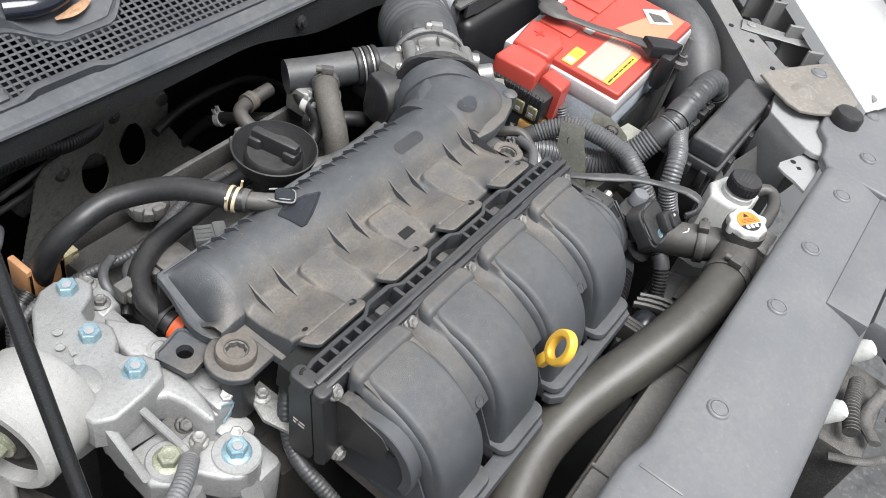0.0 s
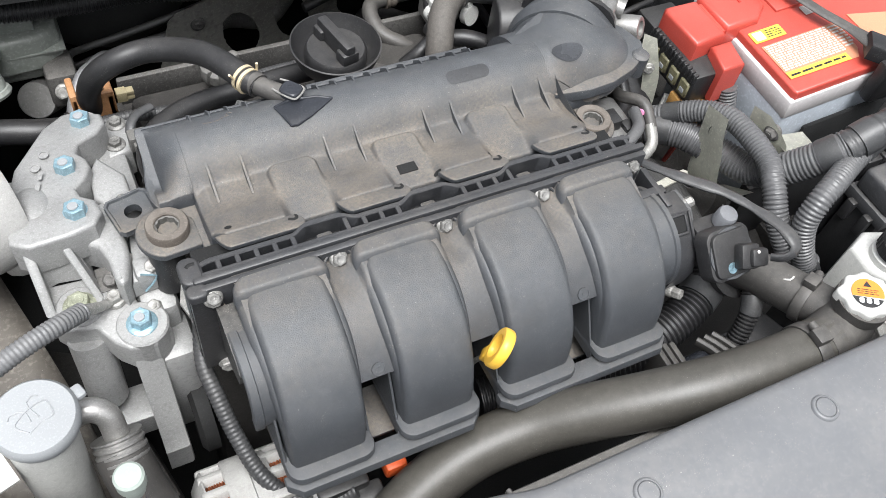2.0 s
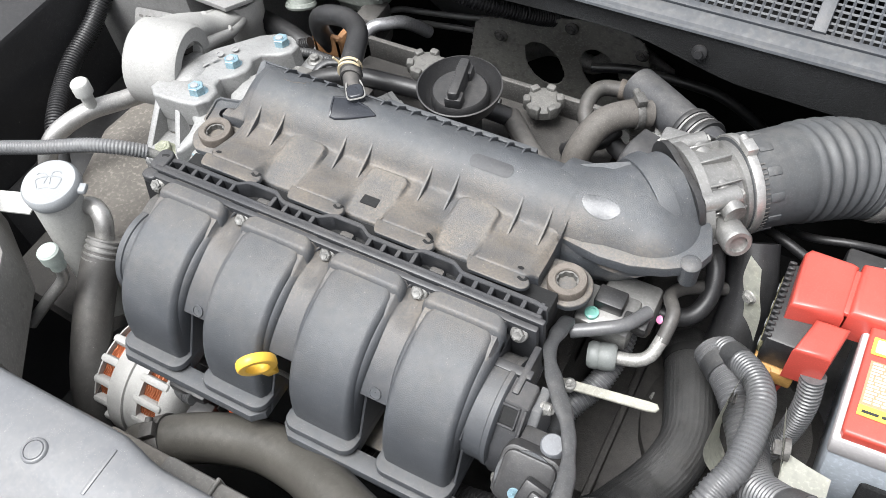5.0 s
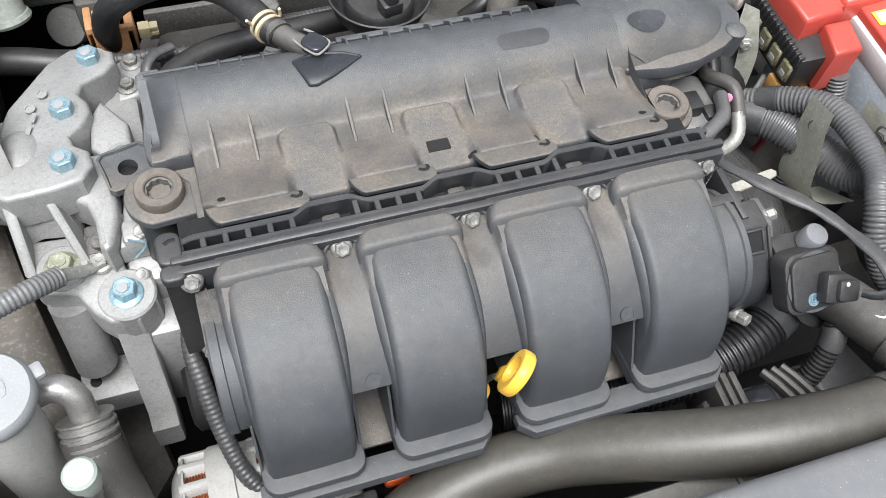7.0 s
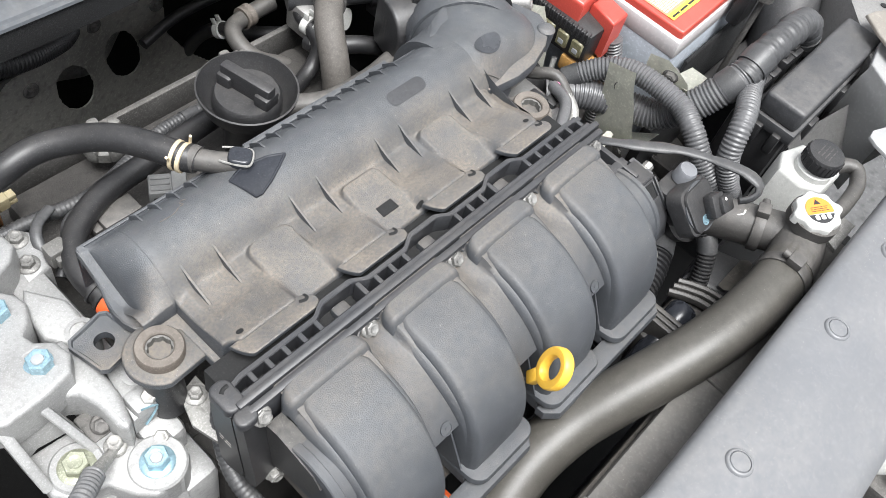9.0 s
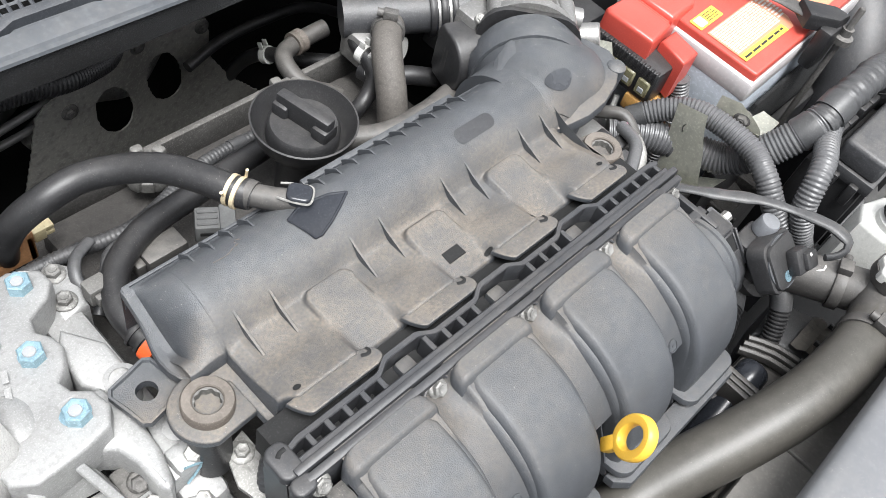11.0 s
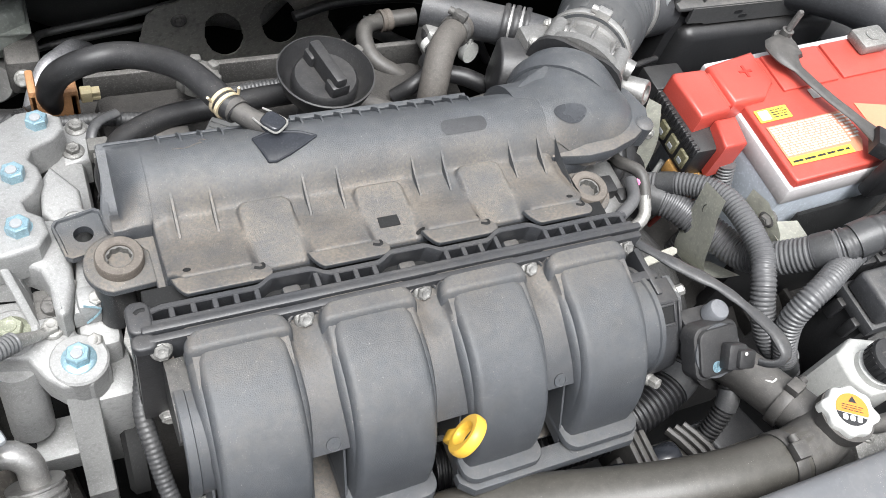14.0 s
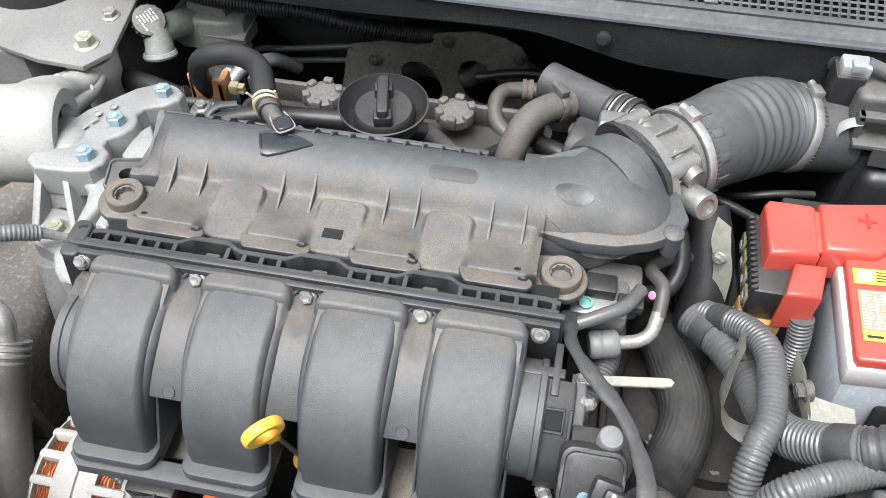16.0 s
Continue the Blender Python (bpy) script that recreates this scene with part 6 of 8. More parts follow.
neck = thing("filler_neck", "dusty coolant filler neck with orange-labelled pressure cap", "filler neck", (0.31, -0.18, 0.76))
bm = bmesh.new()
lathe(bm, [(0.020, 0.765), (0.020, 0.800), (0.024, 0.803), (0.024, 0.814)], Matrix.Translation((0.319, -0.181, 0)), 28)
tube(bm, [(0.272, -0.194, 0.780), (0.296, -0.190, 0.780), (0.318, -0.182, 0.782)], 0.0248, 20)
part("neck", bm, M_HOSE, neck)
m = Matrix.Translation((0.318, -0.180, 0.812)) @ pose(0, 0, 0, 4, -4, -33)
bm = bmesh.new()
n = 48
out = []
for k in range(n):
    a = 2 * math.pi * k / n
    rim = 0.0212 + 0.0012 * math.cos(8 * a) + 0.0030 * max(0.0, math.cos(2 * a)) ** 6
    out.append((rim * math.cos(a), rim * math.sin(a)))
prism(bm, out, 0.0, 0.011, m, 0.003, 3)
body = part("cap", bm, M_WHITE, neck, "silver metal pressure cap")
bm = bmesh.new()
prism(bm, [(0.0138 * math.cos(radians(a)), 0.0138 * math.sin(radians(a))) for a in range(-15, 196, 10)], 0.0112, 0.0116, m, 0)
part("warning_label", bm, M_AMBER, body, "orange warning field")
bm = bmesh.new()
bars(bm, -0.009, 0.009, -0.002, 0.004, 0.0119, 3, m, 0.35, 8)
part("warning_print", bm, M_INK, body)
bm = bmesh.new()
prism(bm, [(-0.0035, 0.006), (0.0035, 0.006), (0, 0.0115)], 0.0117, 0.0119, m, 0)
part("warning_triangle", bm, M_INK, body)
bm = bmesh.new()
prism(bm, [(0.0138 * math.cos(radians(a)), 0.0138 * math.sin(radians(a))) for a in range(197, 344, 10)], 0.0112, 0.0116, m, 0)
part("pictogram_field", bm, M_INK, body, "black pictogram field")
for k in range(3):
    bm = bmesh.new()
    prism(bm, rounded(0.0042, 0.0048, 0.0012, 3, -0.006 + 0.006 * k, -0.0078), 0.0118, 0.0120, m, 0)
    part("pictogram", bm, M_PAINT, body)

tank = thing("expansion_tank", "white plastic coolant expansion tank with black cap", "coolant tank", (0.39, -0.14, 0.70))
bm = bmesh.new()
prism(bm, [(0.362, -0.152), (0.374, -0.170), (0.412, -0.173), (0.422, -0.160), (0.416, -0.126), (0.388, -0.116), (0.364, -0.126)], 0.690, 0.797, None, 0.006, 3)
lathe(bm, [(0.020, 0.785), (0.019, 0.803), (0.016, 0.805), (0.016, 0.812)], Matrix.Translation((0.389, -0.150, 0)), 28)
part("body", bm, M_WHITE, tank)
bm = bmesh.new()
mc = Matrix.Translation((0.389, -0.151, 0.808))
lathe(bm, [(0.0188, 0), (0.0188, 0.013), (0.0175, 0.0155), (0.012, 0.016), (0.004, 0.016)], mc, 40)
cp = part("cap", bm, M_BLACK, tank)
for k in range(24):
    bm = bmesh.new()
    box(bm, 0.0180, 0.0194, -0.0009, 0.0009, 0.001, 0.013, 0, mc @ pose(0, 0, 0, 0, 0, 15 * k))
    part("grip_rib", bm, M_BLACK, cp)
bm = bmesh.new()
bars(bm, -0.010, 0.010, -0.008, 0.008, 0.0165, 4, mc, 0.3, 21)
part("moulded_print", bm, M_HOSE, cp, "raised illegible lettering")
SPOUT = [(0.410, -0.160, 0.790), (0.425, -0.171, 0.797), (0.428, -0.182, 0.797), (0.415, -0.191, 0.795), (0.398, -0.194, 0.794), (0.365, -0.194, 0.794), (0.335, -0.188, 0.795)]
part("spout", tube(bmesh.new(), SPOUT, 0.0078, 14), M_HOSE, tank, "grey overflow spout")
bm = bmesh.new()
prism(bm, [(0.330, -0.215), (0.375, -0.215), (0.375, -0.185), (0.345, -0.180)], 0.780, 0.785, None, 0.001)
part("bracket", bm, M_STEEL, tank)
bolt(tank, (0.352, -0.198, 0.785), (0, 0, 1), M_STEEL, 0.005, 0.007, 0.005)

th = thing("thermostat_hose", "short dusty rubber hose on the thermostat housing", "hose", (0.3, -0.1, 0.76))
part("tube", tube(bmesh.new(), [(0.283, -0.085, 0.752), (0.291, -0.105, 0.760), (0.302, -0.135, 0.768), (0.312, -0.165, 0.776), (0.318, -0.180, 0.780)], 0.0205, 24), M_HOSE, th)
clip_ring(th, (0.305, -0.148, 0.771), (0.3, -0.9, 0.2), 0.0207, 0.010, M_HOSE, label="dusty spring clamp")
bm = bmesh.new()
tube(bm, [(0.289, -0.1262, 0.7825), (0.293, -0.1308, 0.786), (0.297, -0.1298, 0.7876)], 0.0009, 6)
part("chalk_mark", bm, M_PRINT, th, "white paint mark")

sl = thing("sleeved_hose", "coolant hose in black braided sleeve", "hose", (0.29, 0.0, 0.73))
SL = [(0.290, 0.150, 0.655), (0.300, 0.127, 0.668), (0.312, 0.091, 0.672), (0.323, 0.050, 0.672), (0.318, 0.014, 0.672), (0.306, -0.016, 0.676), (0.293, -0.046, 0.695), (0.286, -0.070, 0.722), (0.283, -0.088, 0.745)]
part("tube", tube(bmesh.new(), SL, lambda s: 0.0250 - 0.0028 * ease((s - 0.55) / 0.4), 96, 0.0022, flute=0.0007), M_BRAID, sl)
for at, way in (((0.2835, -0.0865, 0.7435), (-0.1, -0.6, 0.75)), ((0.299, 0.130, 0.667), (-0.3, 0.9, -0.2))):
    bm = bmesh.new()
    lathe(bm, [(0.022, -0.005), (0.0256, -0.005), (0.0256, 0.005), (0.022, 0.005)], facing(at, way), 30)
    part("end_band", bm, M_RUBBER, sl)
hose("lower_loom", "thick ridged black conduit below the manifold", [(0.02, -0.085, 0.670), (0.10, -0.100, 0.678), (0.17, -0.105, 0.690), (0.23, -0.095, 0.705), (0.275, -0.075, 0.715)], 0.019, M_RUBBER, "wiring", 0.002, 0.005, 20)
hose("lower_loom", "ridged black conduit by the fan shroud", [(0.24, -0.150, 0.66), (0.262, -0.140, 0.700), (0.278, -0.125, 0.735), (0.285, -0.105, 0.752)], 0.009, M_RUBBER, "wiring", 0.0014, 0.004, 14)

# ---- sensor and wiring at the end of the manifold ----
sen = thing("pressure_sensor", "black square sensor with grey cap and plug", "sensor", (0.235, -0.09, 0.78))
q = facing((0.230, -0.1015, 0.821), (0.05, -0.66, 0.74), -4)
bm = bmesh.new()
prism(bm, rounded(0.047, 0.046, 0.010), -0.016, 0.0, q, 0.002)
bx = part("body", bm, M_BLACK, sen)
bm = bmesh.new()
prism(bm, rounded(0.041, 0.040, 0.008), -0.001, 0.0035, q, 0.002)
part("lid", bm, M_BLACK, sen)
bm = bmesh.new()
lathe(bm, [(0.0215, -0.0005), (0.0232, -0.0005), (0.0232, 0.0012), (0.0215, 0.0012)], q @ Matrix.Diagonal((1.0, 0.98, 1, 1)), 32)
part("seam", bm, M_RUNNER, sen)
bm = bmesh.new()
box(bm, 0.000, 0.020, -0.014, 0.008, 0.002, 0.014, 0.003, q @ pose(0, 0, 0, 0, 0, -12))
box(bm, 0.008, 0.026, -0.012, 0.004, 0.006, 0.018, 0.003, q @ pose(0, 0, 0, 0, 0, -12))
pg = part("plug", bm, M_BLACK, sen)
bm = bmesh.new()
lathe(bm, [(0.0018, 0), (0.001, 0.0008)], q @ pose(0.014, -0.002, 0.0178), 10)
part("paint_dot", bm, M_PRINT, pg, "white paint dot")
bm = bmesh.new()
for k in range(3):
    lathe(bm, [(0.0048 - 0.0014 * k, 0), (0.0048 - 0.0014 * k, 0.0005), (0.0041 - 0.0014 * k, 0.0005), (0.0041 - 0.0014 * k, 0)], q @ pose(-0.004, -0.012, 0.0036), 18)
part("inspection_mark", bm, M_BLUE, sen, "round blue inspection stamp")
bm = bmesh.new()
lathe(bm, [(0.0082, 0), (0.0082, 0.002), (0.0092, 0.003), (0.0092, 0.015), (0.008, 0.017), (0.003, 0.0173)], facing((0.239, -0.072, 0.822), (0.03, -0.12, 1)), 26)
part("cap", bm, material("grey_cap_plastic", (0.13, 0.135, 0.145), 0.55, vary=0.1, bump=0.05, dust=0.15), sen, "grey round cap")
bm = bmesh.new()
box(bm, 0.212, 0.246, -0.096, -0.060, 0.795, 0.824, 0.004)
part("mounting", bm, M_BLACK, sen)
hose("taped_loom", "black tape-wrapped harness to the sensor", [(0.200, 0.050, 0.800), (0.202, 0.022, 0.822), (0.206, -0.004, 0.836), (0.224, -0.032, 0.842), (0.244, -0.058, 0.846), (0.256, -0.084, 0.849), (0.263, -0.112, 0.853), (0.263, -0.130, 0.850), (0.256, -0.131, 0.841), (0.248, -0.124, 0.836)], lambda s: 0.0062 + 0.0010 * math.sin(s * 17) + 0.0005 * math.sin(s * 53), M_TAPE, "wiring", flat=0.5)

vs2 = thing("fuel_union", "grey fuel line coupling on a steel pipe", "coupling", (0.235, 0.045, 0.77))
bm = bmesh.new()
lathe(bm, [(0.010, 0), (0.0122, 0.003), (0.0122, 0.009), (0.0115, 0.010), (0.0122, 0.011), (0.0122, 0.022), (0.010, 0.025)], facing((0.222, 0.043, 0.768), (1, 0.25, 0.05)), 24)
part("body", bm, material("grey_coupling", (0.15, 0.16, 0.155), 0.5, vary=0.1, bump=0.05, dust=0.2), vs2)
part("pipe", tube(bmesh.new(), [(0.246, 0.049, 0.770), (0.262, 0.053, 0.771), (0.272, 0.060, 0.776), (0.276, 0.075, 0.785)], 0.006, 14), M_STEEL, vs2, "bright steel pipe")
part("line", tube(bmesh.new(), [(0.276, 0.072, 0.783), (0.277, 0.095, 0.795), (0.268, 0.120, 0.785), (0.285, 0.150, 0.765), (0.33, 0.19, 0.73)], 0.0062, 14), M_HOSE, vs2)
bm = bmesh.new()
lathe(bm, [(0.004, 0), (0.003, 0.0015)], facing((0.2685, 0.086, 0.7935), (-0.7, -0.5, 0.5)), 10)
part("paint_dot", bm, material("pink_paint", (0.6, 0.2, 0.35), 0.5, vary=0.05, bump=0.0), vs2, "pink paint dot")
tab = thing("bracket_tab", "flat zinc steel tab", "bracket", (0.26, 0.02, 0.76))
bm = bmesh.new()
prism(bm, [(0.212, 0.006), (0.286, 0.0165), (0.293, 0.0185), (0.295, 0.0225), (0.292, 0.0260), (0.285, 0.0255), (0.212, 0.0150)], 0.762, 0.7645, None, 0.0006, 1)
part("plate", bm, material("cream_zinc", (0.36, 0.35, 0.30), 0.5, 0.2, vary=0.15, bump=0.1), tab)
bolt(tab, (0.219, 0.0110, 0.7645), (0, 0, 1), M_STEEL, 0.004, 0.006, 0.004)
cs = thing("cam_sensor", "metal housing with green plug beside the cover", "sensor", (0.22, 0.08, 0.78))
bm = bmesh.new()
box(bm, 0.200, 0.250, 0.058, 0.100, 0.765, 0.792, 0.005)
box(bm, 0.212, 0.262, 0.085, 0.125, 0.75, 0.785, 0.006)
part("housing", bm, M_ALU, cs)
bm = bmesh.new()
lathe(bm, [(0.0062, 0), (0.0062, 0.004), (0.004, 0.005), (0.004, 0.003)], Matrix.Translation((0.214, 0.068, 0.791)), 22)
part("plug", bm, M_GREEN, cs, "pale green plug")
bm = bmesh.new()
box(bm, 0.212, 0.238, 0.075, 0.094, 0.790, 0.804, 0.002)
box(bm, 0.24, 0.262, 0.068, 0.082, 0.785, 0.797, 0.002)
part("connector", bm, M_BLACK, cs)
hose("wiring_loom", "flat taped wires over the cam sensor", [(0.206, 0.040, 0.800), (0.228, 0.050, 0.805), (0.246, 0.062, 0.806), (0.258, 0.085, 0.800)], 0.006, M_LOOM, "wiring")
hose("wiring_loom", "ridged black conduit behind the sensor", [(0.235, 0.115, 0.76), (0.243, 0.075, 0.752), (0.238, 0.035, 0.742), (0.222, 0.0, 0.735), (0.215, -0.03, 0.72)], 0.0105, M_LOOM, "wiring", 0.0014, 0.0035, 14)

# ---- battery ----
bat = thing("battery", "white-cased car battery with red top and warning labels", "battery", (0.53, 0.12, 0.60))
B = Matrix.Translation((0.420, 0.038, 0.813)) @ pose(0, 0, 0, 0, -5, 0)
bm = bmesh.new()
box(bm, 0.0, 0.232, 0.0, 0.173, -0.190, -0.012, 0.005, B)
case = part("case", bm, M_CASE, bat)
bm = bmesh.new()
box(bm, -0.001, 0.233, -0.001, 0.174, -0.036, -0.010, 0.004, B)
part("rim", bm, material("case_rim", (0.46, 0.44, 0.44), 0.35, vary=0.08, grain=20, bump=0.02, dust=0.1), bat, "pale upper band of the case")
bm = bmesh.new()
prism(bm, [(0.006, 0.002), (0.226, 0.002), (0.228, 0.008), (0.228, 0.160), (0.004, 0.160), (0.004, 0.006)], -0.013, 0.0, B, 0.003, 3)
box(bm, 0.058, 0.132, 0.108, 0.158, -0.002, 0.003, 0.0015, B)
box(bm, 0.138, 0.205, 0.108, 0.158, -0.002, 0.003, 0.0015, B)
top = part("lid", bm, M_RED, bat, "red battery top")
bm = bmesh.new()
prism(bm, [(0.010, 0.020), (0.098, 0.018), (0.106, 0.030), (0.110, 0.070), (0.010, 0.070)], 0.0004, 0.0009, B, 0)
prism(bm, [(0.128, 0.012), (0.222, 0.012), (0.222, 0.045), (0.128, 0.075)], 0.0004, 0.0009, B, 0)
part("label", bm, M_LABEL, top, "orange warning label")
bm = bmesh.new()
bars(bm, 0.012, 0.092, 0.031, 0.069, 0.0014, 13, B, 0.62, 5)
part("label_print", bm, M_PRINT, top, "illegible white warning text")
bm = bmesh.new()
bars(bm, 0.094, 0.108, 0.034, 0.068, 0.0014, 8, B, 0.5, 6)
part("side_print", bm, M_PRINT, top, "illegible white print")
bm = bmesh.new()
prism(bm, [(0.176, 0.045), (0.200, 0.020), (0.224, 0.045), (0.200, 0.070)], 0.0011, 0.0014, B, 0)
part("diamond_field", bm, M_PRINT, top)
bm = bmesh.new()
prism(bm, [(0.184, 0.043), (0.200, 0.027), (0.206, 0.043), (0.198, 0.060)], 0.0016, 0.0018, B, 0)
part("diamond_sign", bm, M_IRON, top, "grey sign in a white diamond")
bm = bmesh.new()
prism(bm, [(0.010, 0.020), (0.088, 0.018), (0.088, 0.028), (0.010, 0.029)], 0.0011, 0.0016, B, 0)
ys = part("yellow_strip", bm, M_LEMON, top, "yellow strip with illegible print")
bm = bmesh.new()
bars(bm, 0.013, 0.084, 0.021, 0.026, 0.0020, 1, B, 0.5, 19)
part("strip_print", bm, M_INK, top)
bm = bmesh.new()
prism(bm, rounded(0.040, 0.016, 0.001, 2, 0.028, 0.084), 0.0006, 0.0012, B, 0)
part("yellow_sticker", bm, M_LEMON, top, "yellow sticker with illegible print")
bm = bmesh.new()
bars(bm, 0.026, 0.045, 0.078, 0.090, 0.0016, 4, B, 0.4, 9)
part("sticker_print", bm, M_INK, top)
bm = bmesh.new()
prism(bm, rounded(0.012, 0.012, 0.001, 2, 0.017, 0.084), 0.0013, 0.0017, B, 0)
part("sticker_field", bm, M_PRINT, top)
bm = bmesh.new()
prism(bm, rounded(0.020, 0.013, 0.001, 2, 0.096, 0.098), 0.0006, 0.0012, B, 0)
part("sticker_field", bm, M_PRINT, top)
bm = bmesh.new()
lathe(bm, [(0.009, 0), (0.008, 0.018)], B @ pose(0.195, 0.145, 0.0), 20)
box(bm, 0.175, 0.215, 0.130, 0.160, 0.003, 0.017, 0.004, B)
part("terminal_clamp", bm, M_STEEL, bat, "bare metal terminal clamp")
# end face and front face details
bm = bmesh.new()
box(bm, 0.03, 0.228, -0.010, -0.004, -0.15, -0.052, 0.004, B)
part("heat_wrap", bm, M_FELT, bat, "black insulating wrap")

pos = thing("terminal_cover", "red plastic cover over the positive battery terminal", "terminal cover", (0.39, 0.15, 0.80))
bm = bmesh.new()
prism(bm, [(0.360, 0.130), (0.402, 0.136), (0.402, 0.190), (0.396, 0.192), (0.362, 0.192), (0.358, 0.186)], 0.776, 0.819, None, 0.005, 3)
part("side_cover", bm, M_RED, pos)
bm = bmesh.new()
prism(bm, [(0.404, 0.138), (0.448, 0.140), (0.470, 0.158), (0.470, 0.204), (0.404, 0.192)], 0.786, 0.8235, None, 0.006, 3)
cvr = part("cover", bm, M_RED, pos)
bm = bmesh.new()
prism(bm, [(0.374, 0.096), (0.404, 0.098), (0.411, 0.133), (0.384, 0.132)], 0.762, 0.8095, None, 0.004, 3)
part("cable_cover", bm, M_RED, pos)
bm = bmesh.new()
box(bm, 0.398, 0.408, 0.140, 0.186, 0.812, 0.8175, 0.002)
part("hinge", bm, M_RED, pos)
bm = bmesh.new()
box(bm, 0.434, 0.450, 0.1745, 0.1775, 0.8230, 0.8242, 0)
box(bm, 0.4405, 0.4435, 0.168, 0.184, 0.8230, 0.8243, 0)
part("plus_sign", bm, material("dark_red_plastic", (0.42, 0.03, 0.02), 0.5, vary=0.05, bump=0.0), cvr, "moulded plus sign")
M_SMOKE = material("smoky_window", (0.15, 0.14, 0.085), 0.2, vary=0.2, bump=0.03, dust=0.1)
fus = thing("fusible_link", "black fuse block with brass links and wires", "fuse block", (0.37, 0.13, 0.71))
bm = bmesh.new()
box(bm, 0.352, 0.392, 0.105, 0.188, 0.757, 0.796, 0.003, None)
part("block", bm, M_BLACK, fus)
for k in range(14):
    bm = bmesh.new()
    box(bm, 0.3495, 0.356, 0.107 + 0.006 * k, 0.110 + 0.006 * k, 0.786, 0.7985, 0.0008, seg=1)
    part("rib", bm, M_BLACK, fus)
for k in range(4):
    bm = bmesh.new()
    box(bm, 0.3490, 0.3530, 0.109 + 0.0195 * k, 0.124 + 0.0195 * k, 0.764, 0.783, 0.0015, seg=1)
    w = part("window", bm, M_SMOKE, fus, "smoky clear fuse window")
    bm = bmesh.new()
    box(bm, 0.3484, 0.3494, 0.113 + 0.0195 * k, 0.120 + 0.0195 * k, 0.768, 0.774, 0.0005, seg=1)
    part("fuse_link", bm, M_PALE, w)
bm = bmesh.new()
box(bm, 0.350, 0.386, 0.100, 0.130, 0.738, 0.7565, 0.002)
box(bm, 0.356, 0.366, 0.094, 0.101, 0.742, 0.762, 0.001)
part("brass_link", bm, material("ochre_plastic", (0.42, 0.23, 0.07), 0.5, vary=0.15, bump=0.05, dust=0.1), fus, "ochre plastic link holder")
for (x, y), mt in (((0.368, 0.128), M_GREEN), ((0.382, 0.112), M_RED), ((0.36, 0.14), M_WHITE)):
    part("wire", tube(bmesh.new(), [(x, y, 0.738), (x - 0.006, y - 0.004, 0.715), (x - 0.004, y, 0.68), (x, y + 0.01, 0.63)], 0.0032, 8), mt, fus)
part("wire", tube(bmesh.new(), [(0.398, 0.100, 0.775), (0.402, 0.090, 0.74), (0.400, 0.085, 0.69), (0.39, 0.08, 0.63)], 0.010, 12, ridge=0.0014, pitch=0.004), M_LOOM, fus)
strap = thing("battery_strap", "black hold-down strap across the battery", "strap", (0.49, 0.12, 0.83))
bm = bmesh.new()
tube(bm, [(0.512, 0.205, 0.832), (0.494, 0.182, 0.834), (0.500, 0.150, 0.834), (0.510, 0.118, 0.834), (0.521, 0.085, 0.836), (0.530, 0.040, 0.840)], lambda s: 0.0075 + 0.016 * max(0, 1 - abs(s - 0.12) * 6) + 0.008 * max(0, s * 4 - 3), 12, flat=0.35)
part("bar", bm, M_HOSE, strap)
bm = bmesh.new()
prism(bm, [(0.508, 0.045), (0.530, 0.020), (0.550, 0.018), (0.550, 0.036), (0.525, 0.066)], 0.832, 0.850, None, 0.004)
box(bm, 0.514, 0.545, 0.016, 0.033, 0.790, 0.84, 0.005)
part("foot", bm, M_RUBBER, strap)
for (x, y), z in (((0.545, 0.012), 0.865), ((0.512, 0.209), 0.868)):
    bm = bmesh.new()
    lathe(bm, [(0.0036, z - 0.20), (0.0036, z - 0.002), (0.0026, z)], Matrix.Translation((x, y, 0)), 12)
    lathe(bm, [(0.011, z - 0.043), (0.011, z - 0.036), (0.0065, z - 0.034), (0.0065, z - 0.026)], Matrix.Translation((x, y, 0)), 12)
    part("threaded_rod", bm, M_IRON, strap)
tray = thing("battery_tray", "black steel battery tray", "tray", (0.53, 0.12, 0.58))
bm = bmesh.new()
box(bm, 0.40, 0.68, 0.02, 0.23, 0.585, 0.62, 0.006)
box(bm, 0.40, 0.68, 0.012, 0.026, 0.585, 0.70, 0.004)
part("tray", bm, M_BLACK, tray)

# ---- brackets and ridged looms between battery and engine ----
bk = thing("loom_bracket", "zinc steel loom bracket with an embossed letter", "bracket", (0.345, 0.05, 0.70))
bm = bmesh.new()
ribbon(bm, [((0.347, 0.074, 0.791), (0.343, 0.0415, 0.802)), ((0.345, 0.068, 0.760), (0.3405, 0.034, 0.782)), ((0.345, 0.063, 0.728), (0.3395, 0.025, 0.765)), ((0.346, 0.058, 0.703), (0.3395, 0.014, 0.735)), ((0.352, 0.048, 0.690), (0.352, 0.010, 0.715)), ((0.366, 0.040, 0.686), (0.368, 0.004, 0.712)), ((0.385, 0.036, 0.690), (0.388, 0.0, 0.716))], 0.0022)
part("plate", bm, M_ZINC, bk)
K = facing((0.3458, 0.0530, 0.7740), (-0.97, -0.10, 0.05), 160)
bm = bmesh.new()
for s in (-1, 1):
    tube(bm, [K @ Vector(q) for q in ((-0.004, -0.006, 0.0016 * s), (-0.004, 0.006, 0.0016 * s), (0.002, 0.005, 0.0016 * s), (0.004, 0.0, 0.0016 * s), (0.002, -0.005, 0.0016 * s), (-0.004, -0.006, 0.0016 * s))], 0.0007, 5)
part("embossed_letter", bm, M_IRON, bk, "embossed letter D")
